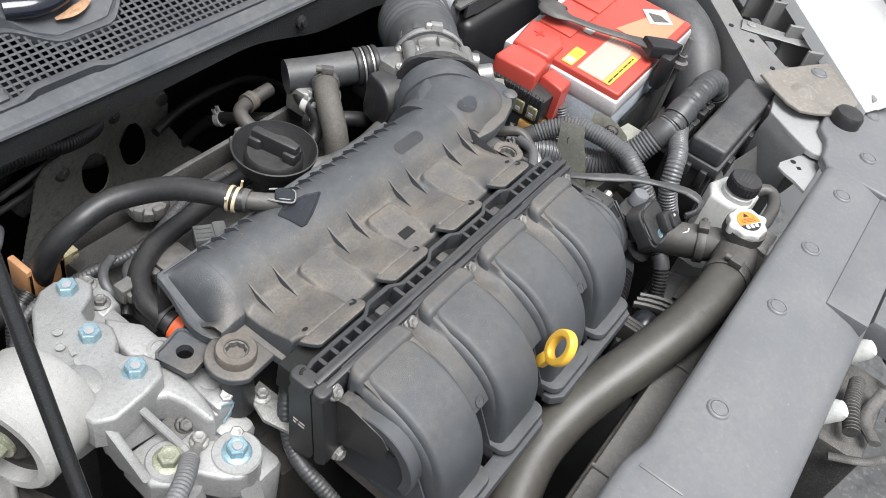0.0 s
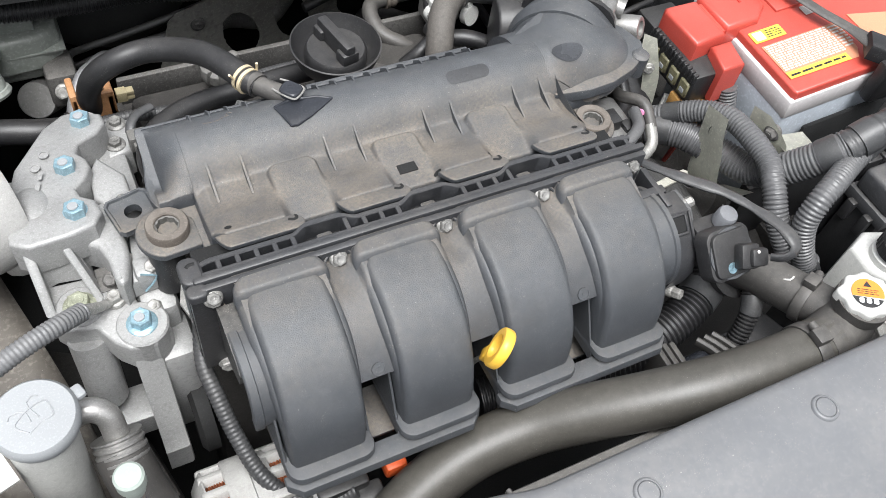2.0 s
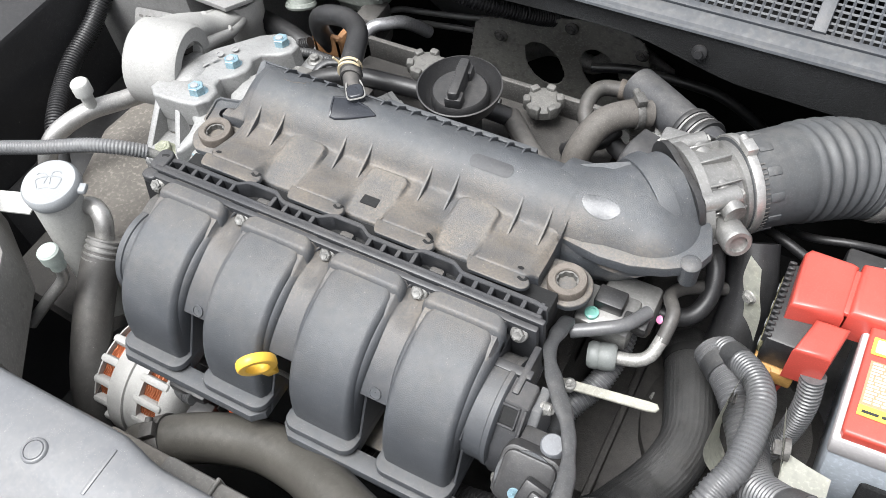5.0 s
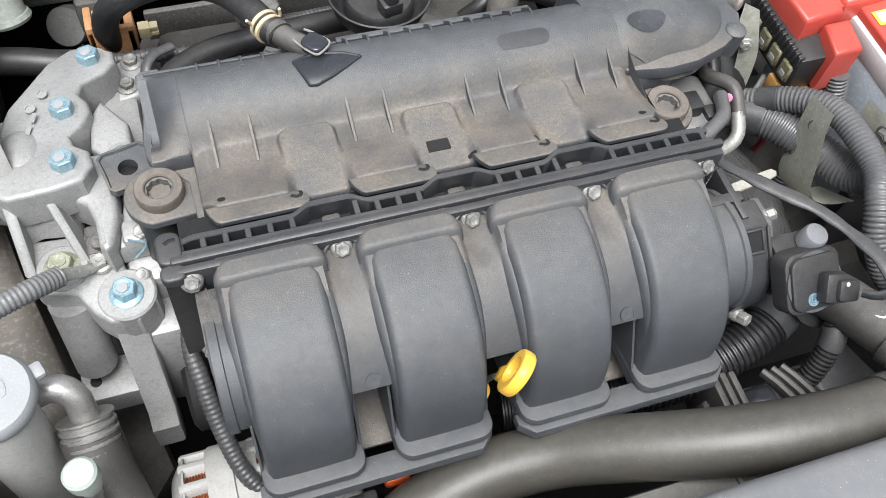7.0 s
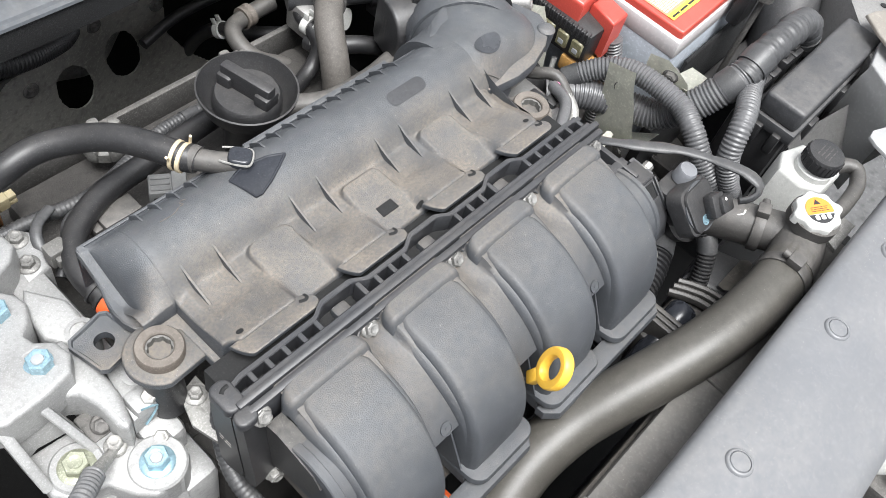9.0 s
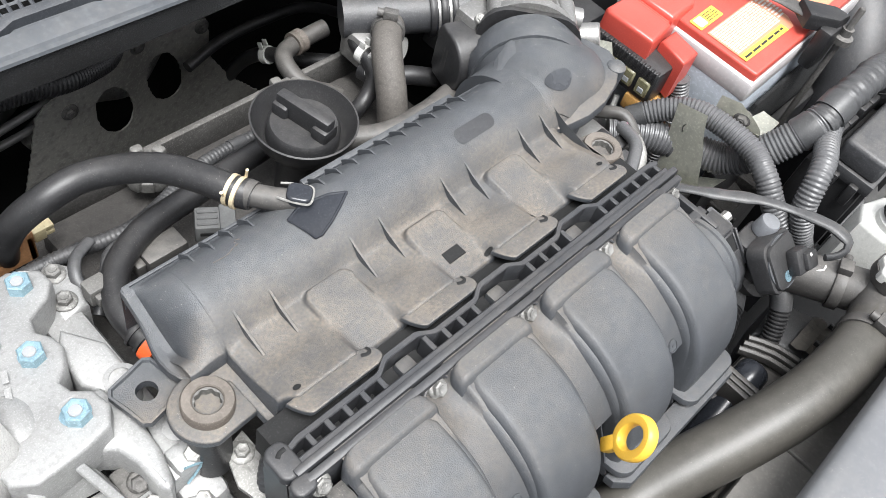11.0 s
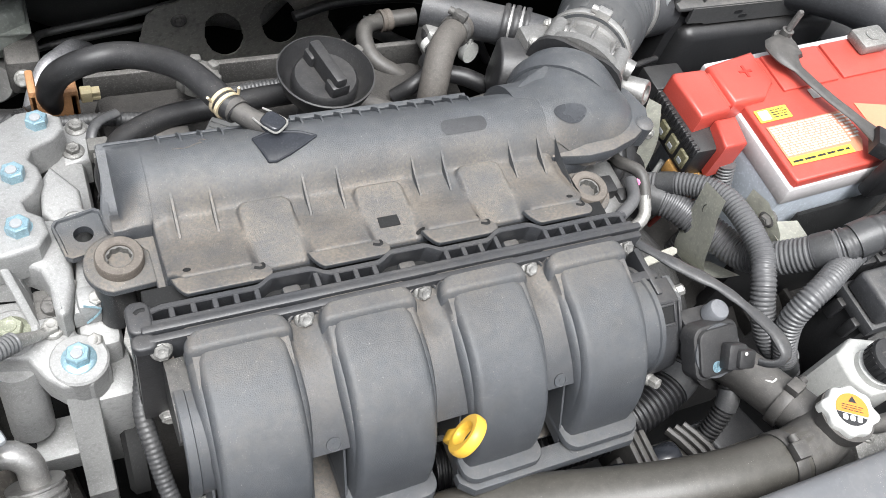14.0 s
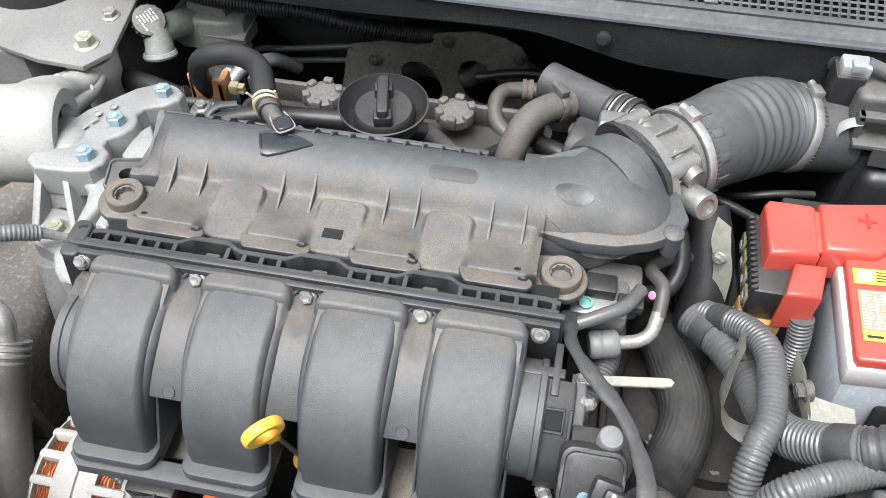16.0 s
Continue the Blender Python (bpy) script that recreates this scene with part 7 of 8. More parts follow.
bk2 = thing("loom_bracket", "zinc steel angle bracket at the battery tray", "bracket", (0.40, 0.02, 0.74))
bm = bmesh.new()
ribbon(bm, [((0.384, 0.050, 0.800), (0.388, 0.030, 0.803)), ((0.388, 0.050, 0.775), (0.396, 0.002, 0.785)), ((0.392, 0.050, 0.755), (0.400, 0.000, 0.762))], 0.002)
part("plate", bm, M_ZINC, bk2)
bm = bmesh.new()
ribbon(bm, [((0.396, 0.024, 0.778), (0.396, 0.000, 0.778)), ((0.412, 0.020, 0.778), (0.412, -0.004, 0.778)), ((0.432, 0.016, 0.779), (0.432, -0.004, 0.779))], 0.002)
part("flange", bm, M_ZINC, bk2)
bolt(bk2, (0.393, 0.022, 0.785), (-1, -0.2, 0), M_IRON, 0.006, 0.009, 0.008)
hose("wiring_conduit", "thick grey ridged wiring conduit", [(0.315, 0.115, 0.730), (0.342, 0.084, 0.738), (0.366, 0.046, 0.737), (0.378, 0.014, 0.743), (0.386, -0.008, 0.762), (0.400, -0.022, 0.783), (0.414, -0.032, 0.803), (0.430, -0.037, 0.816)], 0.0165, M_LOOM, "wiring", 0.0013, 0.0045, 20, "ridged conduits")
hose("wiring_conduit", "taped thick conduit rising beside the battery", [(0.422, -0.037, 0.812), (0.450, -0.038, 0.827), (0.485, -0.040, 0.836), (0.525, -0.041, 0.834), (0.553, -0.045, 0.815), (0.568, -0.05, 0.775)], lambda s: 0.0160 + 0.0005 * math.sin(s * 31) + 0.0007 * math.sin(s * 73), M_TAPE, "wiring", 0.0005, 0.006, 20, "ridged conduits")
hose("wiring_conduit", "grey ridged conduit looping downwards", [(0.325, 0.115, 0.74), (0.353, 0.085, 0.768), (0.367, 0.052, 0.782), (0.366, -0.003, 0.784), (0.355, -0.034, 0.778), (0.351, -0.058, 0.758), (0.362, -0.082, 0.730), (0.392, -0.095, 0.710)], 0.0115, M_LOOM, "wiring", 0.0010, 0.004, 18, "ridged conduits")
hose("wiring_conduit", "grey ridged conduit to the relay box", [(0.470, -0.036, 0.805), (0.442, -0.044, 0.806), (0.413, -0.055, 0.806), (0.388, -0.066, 0.806), (0.370, -0.073, 0.796), (0.360, -0.080, 0.772), (0.366, -0.094, 0.738), (0.39, -0.105, 0.70)], 0.0115, M_LOOM, "wiring", 0.0010, 0.004, 18, "ridged conduits")
hose("bay_pipe", "dark rubber pipe beside the gearbox", [(0.315, 0.215, 0.77), (0.328, 0.175, 0.735), (0.325, 0.125, 0.675), (0.305, 0.085, 0.60), (0.285, 0.06, 0.46)], 0.024, M_RUBBER, "pipe", seg=20)

# ---- relay box ----
fb = thing("relay_box", "black plastic relay box with clipped lid", "fuse box", (0.51, -0.09, 0.66))
bm = bmesh.new()
box(bm, 0.424, 0.618, -0.112, -0.066, 0.790, 0.817, 0.005, None, 3)
box(bm, 0.421, 0.621, -0.115, -0.063, 0.776, 0.7905, 0.002)
lid = part("lid", bm, M_SHELL, fb)
bm = bmesh.new()
box(bm, 0.425, 0.617, -0.110, -0.067, 0.66, 0.777, 0.004)
part("base", bm, M_BLACK, fb)
for k in range(4):
    bm = bmesh.new()
    box(bm, 0.44 + 0.04 * k, 0.445 + 0.04 * k, -0.114, -0.064, 0.68, 0.775, 0.001)
    part("rib", bm, M_BLACK, fb)
bm = bmesh.new()
box(bm, 0.42, 0.60, -0.0655, -0.046, 0.70, 0.775, 0.004)
part("side_housing", bm, M_BLACK, fb)
for x, y, s in ((0.421, -0.078, 1), (0.421, -0.100, 1), (0.47, -0.114, 0), (0.55, -0.114, 0)):
    bm = bmesh.new()
    if s:
        box(bm, x - 0.006, x + 0.002, y - 0.005, y + 0.005, 0.757, 0.782, 0.002)
    else:
        box(bm, x - 0.010, x + 0.010, y - 0.006, y + 0.002, 0.752, 0.785, 0.002)
    part("clip", bm, M_BLACK, fb)
for k in range(5):
    bm = bmesh.new()
    box(bm, 0.442 + 0.026 * k, 0.462 + 0.026 * k, -0.058, -0.034, 0.775, 0.806 - 0.004 * (k % 2), 0.003)
    cn = part("connector", bm, M_BLACK, fb)
    bm = bmesh.new()
    box(bm, 0.447 + 0.026 * k, 0.457 + 0.026 * k, -0.052, -0.040, 0.800, 0.810 - 0.004 * (k % 2), 0.001)
    part("latch", bm, M_BLACK, cn)

# ---- engine mount side ----
mb = thing("mount_bracket", "cast aluminium engine mount bracket with blue bolts", "mount bracket", (-0.26, 0.14, 0.66))
bm = bmesh.new()
prism(bm, [(-0.2165, 0.255), (-0.235, 0.2675), (-0.250, 0.266), (-0.268, 0.252), (-0.298, 0.205), (-0.314, 0.150), (-0.313, 0.118), (-0.300, 0.108), (-0.268, 0.110), (-0.249, 0.114), (-0.2405, 0.128), (-0.243, 0.144), (-0.253, 0.153), (-0.255, 0.163), (-0.245, 0.172), (-0.2385, 0.186), (-0.240, 0.198), (-0.246, 0.208), (-0.243, 0.219), (-0.226, 0.228), (-0.216, 0.240)], 0.0, 0.035, Matrix.Translation((0, 0, 0.770)) @ Matrix(((1, 0, 0, 0), (0, 1, 0, 0), (0, -0.17, 1, 0.03), (0, 0, 0, 1))), 0.004, 3)
part("plate", bm, M_CAST, mb)
bm = bmesh.new()
rows = []
for k in range(9):
    a = k / 8 * math.pi / 2
    rows.append([(-0.291 + (0.020 * math.cos(a)) * math.cos(b), 0.152 + 0.030 * math.cos(a) * math.sin(b), 0.796 + 0.017 * math.sin(a)) for b in (2 * math.pi * j / 24 for j in range(24))])
grid(bm, rows, close=True, cap=True)
part("hump", bm, M_CAST, mb)
for x, y, z in ((-0.235, 0.247, 0.7935), (-0.258, 0.189, 0.8035), (-0.260, 0.132, 0.8135)):
    bm = bmesh.new()
    lathe(bm, [(0.0185, -0.05), (0.0178, -0.006), (0.0165, -0.0035)], Matrix.Translation((x, y, z)), 28)
    part("boss", bm, M_CAST, mb)
    bolt(mb, (x, y, z - 0.003), (0, 0.10, 1), M_BLUE, 0.0082, 0.0125, 0.0115, label="blue zinc flange bolt")
bm = bmesh.new()
prism(bm, [(-0.262, 0.152), (-0.236, 0.150), (-0.2295, 0.118), (-0.2310, 0.090), (-0.2375, 0.068), (-0.2425, 0.063), (-0.2470, 0.068), (-0.2480, 0.092), (-0.2520, 0.106), (-0.2620, 0.114), (-0.2780, 0.118)], 0.764, 0.797, None, 0.005, 3)
prism(bm, [(-0.232, 0.205), (-0.214, 0.178), (-0.214, 0.140), (-0.226, 0.132), (-0.244, 0.160), (-0.242, 0.19)], 0.745, 0.792, None, 0.004, 3)
part("step", bm, M_CAST, mb)
# solid block, darker than the casting, where the recess is
bm = bmesh.new()
box(bm, -0.262, -0.228, 0.082, 0.108, 0.745, 0.7675, 0.003)
part("recess", bm, M_IRON, mb, "recess block, darker than the casting")
for p in ((-0.250, 0.090, 0.770), (-0.238, 0.086, 0.771)):
    bolt(mb, p, (-0.2, -0.5, 0.8), M_IRON, 0.0052, 0.0075, 0.009)
bm = bmesh.new()
prism(bm, [(-0.300, 0.105), (-0.303, 0.070), (-0.294, 0.058), (-0.272, 0.052), (-0.262, 0.034), (-0.252, 0.024), (-0.232, 0.022), (-0.218, 0.034), (-0.218, 0.056), (-0.236, 0.066), (-0.240, 0.085), (-0.262, 0.102)], 0.735, 0.766, None, 0.004, 3)
part("ledge", bm, M_CAST, mb)
bm = bmesh.new()
lathe(bm, [(0.021, 0.735), (0.021, 0.7655), (0.0195, 0.7672), (0.010, 0.7672)], Matrix.Translation((-0.238, 0.043, 0)), 30)
part("boss", bm, M_CAST, mb)
bm = bmesh.new()
lathe(bm, [(0.019, 0.735), (0.019, 0.7665), (0.0175, 0.768), (0.010, 0.768)], Matrix.Translation((-0.279, 0.076, 0)), 30)
part("boss", bm, M_CAST, mb)
for top, low, thick in (((-0.3035, 0.118), (-0.3010, 0.074), 0.0075), ((-0.2780, 0.116), (-0.2630, 0.076), 0.0065)):
    bm, rows = bmesh.new(), []
    for f in (0.0, 0.1, 0.3, 0.6, 0.85, 1.0):
        x, y, z = top[0] + (low[0] - top[0]) * f, top[1] + (low[1] - top[1]) * f, 0.8075 - 0.041 * f
        rows.append([(x - thick / 2, y + 0.030, z - 0.012), (x - thick / 2, y + 0.0015, z), (x - thick / 2 + 0.0015, y, z), (x + thick / 2 - 0.0015, y, z), (x + thick / 2, y + 0.0015, z), (x + thick / 2, y + 0.030, z - 0.012)])
    grid(bm, rows, close=True, cap=True)
    part("fin", bm, M_CAST, mb)
bm, rows = bmesh.new(), []
for f in (0.0, 0.15, 0.4, 0.7, 1.0):
    y, z = 0.126 - 0.024 * f ** 0.6, 0.804 - 0.040 * f
    rows.append([(-0.303, y + 0.02, z - 0.01), (-0.303, y, z), (-0.290, y + 0.004, z), (-0.272 + 0.010 * f, y, z), (-0.272 + 0.010 * f, y + 0.02, z - 0.01)])
grid(bm, rows, close=True, cap=True)
part("pocket_floor", bm, M_CAST, mb)
bolt(mb, (-0.279, 0.076, 0.767), (0, 0, 1), M_BOLT, 0.0085, 0.0135, 0.010, label="yellow zinc bolt")
bolt(mb, (-0.252, 0.071, 0.769), (0, 0, 1), M_STEEL, 0.0055, 0.008, 0.008)
bolt(mb, (-0.238, 0.043, 0.767), (0, 0, 1), M_BLUE, 0.0082, 0.0125, 0.0115, label="blue zinc flange bolt")
bm = bmesh.new()
bars(bm, -0.012, 0.012, -0.004, 0.004, 0.0, 1, Matrix.Translation((-0.281, 0.178, 0.8077)) @ pose(0, 0, 0, -10, 0, 70), 0.5, 13)
part("cast_mark", bm, M_CAST, mb)
for at in ((-0.272, 0.212, 0.8012), (-0.281, 0.197, 0.8038)):
    bm = bmesh.new()
    lathe(bm, [(0.0042, 0), (0.0042, 0.0010), (0.0030, 0.0010), (0.0030, 0.0002)], Matrix.Translation(at), 18)
    part("cast_ring", bm, M_CAST, mb)
cas = thing("timing_case", "cast aluminium timing case with sensor and bolts", "engine case", (-0.24, 0.06, 0.6))
bm = bmesh.new()
box(bm, -0.236, -0.205, 0.050, 0.26, 0.60, 0.765, 0.008)
box(bm, -0.250, -0.200, 0.020, 0.070, 0.60, 0.735, 0.010)
part("case", bm, M_CAST, cas)
bm = bmesh.new()
prism(bm, [(0.040, 0.745), (0.024, 0.745), (-0.006, 0.655), (-0.018, 0.645), (-0.020, 0.614), (0.004, 0.614), (0.010, 0.65)], -0.252, -0.230, Matrix(((0, 0, 1, 0), (1, 0, 0, 0), (0, 1, 0, 0), (0, 0, 0, 1))), 0.003, 2)
st2 = part("strut", bm, M_CAST, cas, "pale cast strut")
# near-black disc paints the shade of the strut's hole
bm = bmesh.new()
lathe(bm, [(0.005, 0), (0.005, 0.0008)], facing((-0.243, -0.0185, 0.617), (0, -1, 0.1)), 16)
part("hole", bm, M_DARK, st2)
bm = bmesh.new()
prism(bm, rounded(0.066, 0.036, 0.010, cx=-0.266, cy=0.032), 0.632, 0.660, None, 0.003)
part("foot_plate", bm, M_CAST, cas)
bm = bmesh.new()
tube(bm, [(-0.281, 0.060, 0.745), (-0.281, 0.050, 0.71), (-0.282, 0.042, 0.672)], 0.0165, 18)
part("column", bm, M_CAST, cas)
bm = bmesh.new()
prism(bm, [(-0.236, 0.070), (-0.206, 0.074), (-0.200, 0.110), (-0.226, 0.125)], 0.765, 0.785, None, 0.004)
lathe(bm, [(0.012, 0.75), (0.012, 0.792), (0.008, 0.793), (0.008, 0.780)], Matrix.Translation((-0.222, 0.148, 0)), 20)
lathe(bm, [(0.010, 0.75), (0.010, 0.786), (0.005, 0.787)], Matrix.Translation((-0.213, 0.100, 0)), 16)
part("oil_port", bm, M_CAST, cas)
bm = bmesh.new()
tube(bm, [(-0.205, 0.082, 0.815), (-0.204, 0.078, 0.79), (-0.204, 0.074, 0.765)], 0.014, 18)
part("stud_rubber", bm, M_RUBBER, cas)
bm = bmesh.new()
prism(bm, [(-0.200, 0.020), (-0.180, 0.022), (-0.180, 0.075), (-0.198, 0.070), (-0.206, 0.045)], 0.772, 0.776, None, 0.001)
part("cover_tab", bm, M_STEEL, cas)
bolt(cas, (-0.190, 0.062, 0.776), (0, 0, 1), M_STEEL, 0.005, 0.0085, 0.007)
for x, y, z in ((-0.222, 0.058, 0.757), (-0.232, 0.098, 0.776), (-0.215, 0.078, 0.784)):
    bolt(cas, (x, y, z), (-0.3, -0.2, 0.9), M_STEEL, 0.0055, 0.007, 0.012)
bm = bmesh.new()
box(bm, -0.232, -0.214, 0.070, 0.090, 0.765, 0.7915, 0.004)
part("sensor_block", bm, M_CAST, cas)
bm = bmesh.new()
tube(bm, [(-0.228, 0.0712, 0.7925), (-0.2235, 0.071, 0.790), (-0.2165, 0.0695, 0.787), (-0.2200, 0.0692, 0.779), (-0.2275, 0.0692, 0.7705)], 0.0009, 6, 0.003)
part("paint_mark", bm, M_BLUE, cas, "blue paint stroke")
# the dowel hole's shade is a near-black disc on the plate
bm = bmesh.new()
lathe(bm, [(0.0045, 0), (0.0045, 0.001)], Matrix.Translation((-0.287, 0.030, 0.660)), 16)
part("dowel_hole", bm, M_DARK, cas)
bm = bmesh.new()
lathe(bm, [(0.040, 0), (0.040, 0.012), (0.034, 0.016), (0.030, 0.010)], facing((-0.205, 0.02, 0.63), (-1, 0, 0)), 32)
part("pulley", bm, M_DARK, cas)

mt = thing("engine_mount", "white cast engine mount with rubber bush", "engine mount", (-0.35, 0.18, 0.70))
ring = facing((-0.366, 0.160, 0.797), (1, 0.26, -0.06))
bm = bmesh.new()
lathe(bm, [(0.0365, 0.000), (0.0435, 0.000), (0.0475, 0.004), (0.0490, 0.030), (0.0480, 0.056), (0.044, 0.062), (0.029, 0.062), (0.028, 0.050), (0.0365, 0.028), (0.0365, 0.000)], ring, 44)
part("ring", bm, M_MOUNT, mt)
bm = bmesh.new()
lathe(bm, [(0.0363, 0.012), (0.0363, 0.030), (0.0275, 0.052), (0.014, 0.050), (0.014, 0.006), (0.020, 0.008), (0.026, 0.018), (0.031, 0.012)], ring, 36)
part("bush", bm, material("bush_rubber", (0.022, 0.019, 0.017), 0.6, vary=0.3, bump=0.3, dust=0.15), mt, "brown-black rubber bush")
bolt(mt, ring @ Vector((0.0, 0.0, 0.004)), (-1, -0.26, 0.06), M_BOLT, 0.0095, 0.0135, 0.016, label="pale green zinc bolt")
bm = bmesh.new()
tube(bm, [(-0.346, 0.188, 0.815), (-0.351, 0.225, 0.796), (-0.355, 0.262, 0.768), (-0.358, 0.312, 0.752)], lambda s: 0.031 - 0.014 * s, 18, flat=0.62)
tube(bm, [(-0.322, 0.196, 0.796), (-0.330, 0.236, 0.776), (-0.338, 0.272, 0.757), (-0.346, 0.312, 0.750)], lambda s: 0.010 - 0.003 * s, 12)
tube(bm, [(-0.372, 0.196, 0.806), (-0.376, 0.240, 0.786), (-0.374, 0.280, 0.762), (-0.368, 0.316, 0.752)], lambda s: 0.010 - 0.003 * s, 12)
lathe(bm, [(0.020, 0.690), (0.022, 0.725), (0.0285, 0.740), (0.0295, 0.764), (0.0275, 0.768), (0.022, 0.768)], Matrix.Translation((-0.360, 0.320, 0)), 30)
for px, py, pz in ((-0.336, 0.268, 0.764), (-0.345, 0.292, 0.760), (-0.372, 0.270, 0.772)):
    lathe(bm, [(0.0045, -0.004), (0.0045, 0.004), (0.0030, 0.0055)], facing((px, py, pz), (0.5, -0.2, 0.8)), 12)
part("arm", bm, M_MOUNT, mt)
bm = bmesh.new()
box(bm, -0.330, -0.262, 0.130, 0.200, 0.745, 0.800, 0.014)
part("core", bm, M_CAST, mt)
lathe_bm = bmesh.new()
lathe(lathe_bm, [(0.028, 0.770), (0.028, 0.777)], Matrix.Translation((-0.360, 0.322, 0)), 24)
part("pad", lathe_bm, M_RUBBER, mt)
st = thing("strut_tower", "dusty grey strut tower with its top plate", "strut tower", (-0.47, 0.40, 0.6))
bm = bmesh.new()
prism(bm, [(-0.325, 0.310), (-0.345, 0.282), (-0.400, 0.285), (-0.46, 0.30), (-0.56, 0.28), (-0.62, 0.40), (-0.56, 0.56), (-0.40, 0.56), (-0.34, 0.44), (-0.33, 0.36)], 0.777, 0.783, None, 0.002)
part("top_plate", bm, M_BODY, st)
bm = bmesh.new()
prism(bm, [(-0.43, 0.30), (-0.62, 0.26), (-0.66, 0.6), (-0.40, 0.6), (-0.38, 0.42)], 0.45, 0.777, None, 0.004)
part("tower", bm, M_BODY, st)
bm = bmesh.new()
lathe(bm, [(0.070, 0.783), (0.070, 0.800), (0.055, 0.806), (0.02, 0.806)], Matrix.Translation((-0.47, 0.43, 0)), 36)
part("strut_top", bm, M_BLACK, st)
bolt(st, (-0.357, 0.318, 0.783), (0, 0, 1), M_BOLT, 0.0095, 0.014, 0.012, label="pale green zinc bolt")
bolt(st, (-0.352, 0.370, 0.783), (0, 0, 1), M_STEEL, 0.0075, 0.011, 0.008)
plate = thing("data_plate", "aluminium data plate with illegible print", "plate", (-0.47, 0.29, 0.70))
pm = Matrix.Translation((-0.462, 0.268, 0.712)) @ pose(0, 0, 0, 50, 0, 8)
bm = bmesh.new()
prism(bm, rounded(0.085, 0.060, 0.004), 0, 0.0015, pm, 0)
pl = part("plate", bm, M_ALU, plate)
bm = bmesh.new()
bars(bm, -0.036, 0.036, -0.022, 0.024, 0.0019, 6, pm, 0.4, 31)
part("print", bm, M_IRON, pl)

brk = thing("brake_reservoir", "milky plastic brake fluid reservoir with grey printed cap", "reservoir", (-0.27, 0.46, 0.68))
M_MILK = material("milky_tank_plastic", (0.20, 0.215, 0.195), 0.4, vary=0.16, grain=25, bump=0.03, dust=0.08)
bm = bmesh.new()
prism(bm, [(-0.322, 0.438), (-0.306, 0.428), (-0.250, 0.430), (-0.229, 0.441), (-0.226, 0.475), (-0.240, 0.500), (-0.315, 0.500)], 0.700, 0.741, None, 0.006, 3)
prism(bm, [(-0.298, 0.445), (-0.250, 0.443), (-0.246, 0.490), (-0.295, 0.492)], 0.735, 0.757, None, 0.005, 3)
box(bm, -0.305, -0.240, 0.440, 0.49, 0.675, 0.705, 0.008, None, 3)
part("tank", bm, M_MILK, brk)
bm = bmesh.new()
box(bm, -0.3235, -0.2255, 0.4285, 0.501, 0.7180, 0.7215, 0.0015)
part("seam", bm, M_MILK, brk)
bm = bmesh.new()
tube(bm, [(-0.3060, 0.3700, 0.7320), (-0.3070, 0.3760, 0.7420), (-0.3110, 0.3830, 0.7560), (-0.3160, 0.3870, 0.7680)], lambda s: 0.0175 - 0.003 * s, 24)
lathe(bm, [(0.012, -0.004), (0.0190, -0.003), (0.0205, 0.0), (0.0190, 0.004), (0.012, 0.006)], facing((-0.3060, 0.3710, 0.7330), (-0.15, 0.35, 0.9)), 28)
tube(bm, [(-0.309, 0.384, 0.750), (-0.309, 0.405, 0.745), (-0.304, 0.43, 0.735), (-0.299, 0.455, 0.725)], lambda s: 0.0145 + 0.004 * s, 20)
part("neck", bm, M_MILK, brk, "milky plastic neck")
mr = facing((-0.3165, 0.3850, 0.7680), (0.42, -0.42, 0.80))
bm = bmesh.new()
lathe(bm, [(0.0185, -0.008), (0.0195, -0.006), (0.0195, 0.004), (0.0185, 0.006)], mr, 32)
bc = part("cap", bm, M_BLACK, brk)
bm = bmesh.new()
lathe(bm, [(0.0186, 0.004), (0.0182, 0.0066), (0.0170, 0.0072), (0.004, 0.0074)], mr, 32)
part("cap_face", bm, M_COIL, bc, "grey printed cap face")
bm = bmesh.new()
bars(bm, -0.0105, 0.0105, -0.011, 0.011, 0.0079, 6, mr @ pose(0, 0, 0, 0, 0, 100), 0.42, 52)
part("cap_print", bm, M_PRINT, bc, "illegible pale print")
for k in range(16):
    bm = bmesh.new()
    box(bm, 0.0185, 0.0204, -0.0014, 0.0014, -0.006, 0.004, 0, mr @ pose(0, 0, 0, 0, 0, 22.5 * k))
    part("grip_rib", bm, M_BLACK, bc)
ms = thing("brake_master_cylinder", "cast brake master cylinder under the reservoir", "master cylinder", (-0.26, 0.42, 0.67))
bm = bmesh.new()
cyl = facing((-0.252, 0.462, 0.634), (-0.33, -0.75, 0.57))
lathe(bm, [(0.0205, 0), (0.0205, 0.055), (0.0195, 0.0565), (0.0012, 0.0566), (0.0010, 0.0555)], cyl, 30)
part("body", bm, M_ALU, ms)
bm = bmesh.new()
box(bm, -0.255, -0.222, 0.405, 0.450, 0.660, 0.705, 0.006)
part("outlet_block", bm, M_IRON, ms)
bolt(ms, (-0.241, 0.398, 0.690), (-0.2, -0.8, 0.5), M_STEEL, 0.006, 0.009, 0.008)
hose("vacuum_hose", "thick black rubber hose passing under the reservoir", [(-0.40, 0.37, 0.69), (-0.345, 0.345, 0.712), (-0.303, 0.333, 0.716), (-0.272, 0.325, 0.714), (-0.245, 0.330, 0.705), (-0.22, 0.36, 0.685)], 0.013, M_RUBBER)
M_PIPE = material("painted_brake_pipe", (0.12, 0.12, 0.118), 0.35, 0.2, vary=0.1, bump=0.03, dust=0.2)
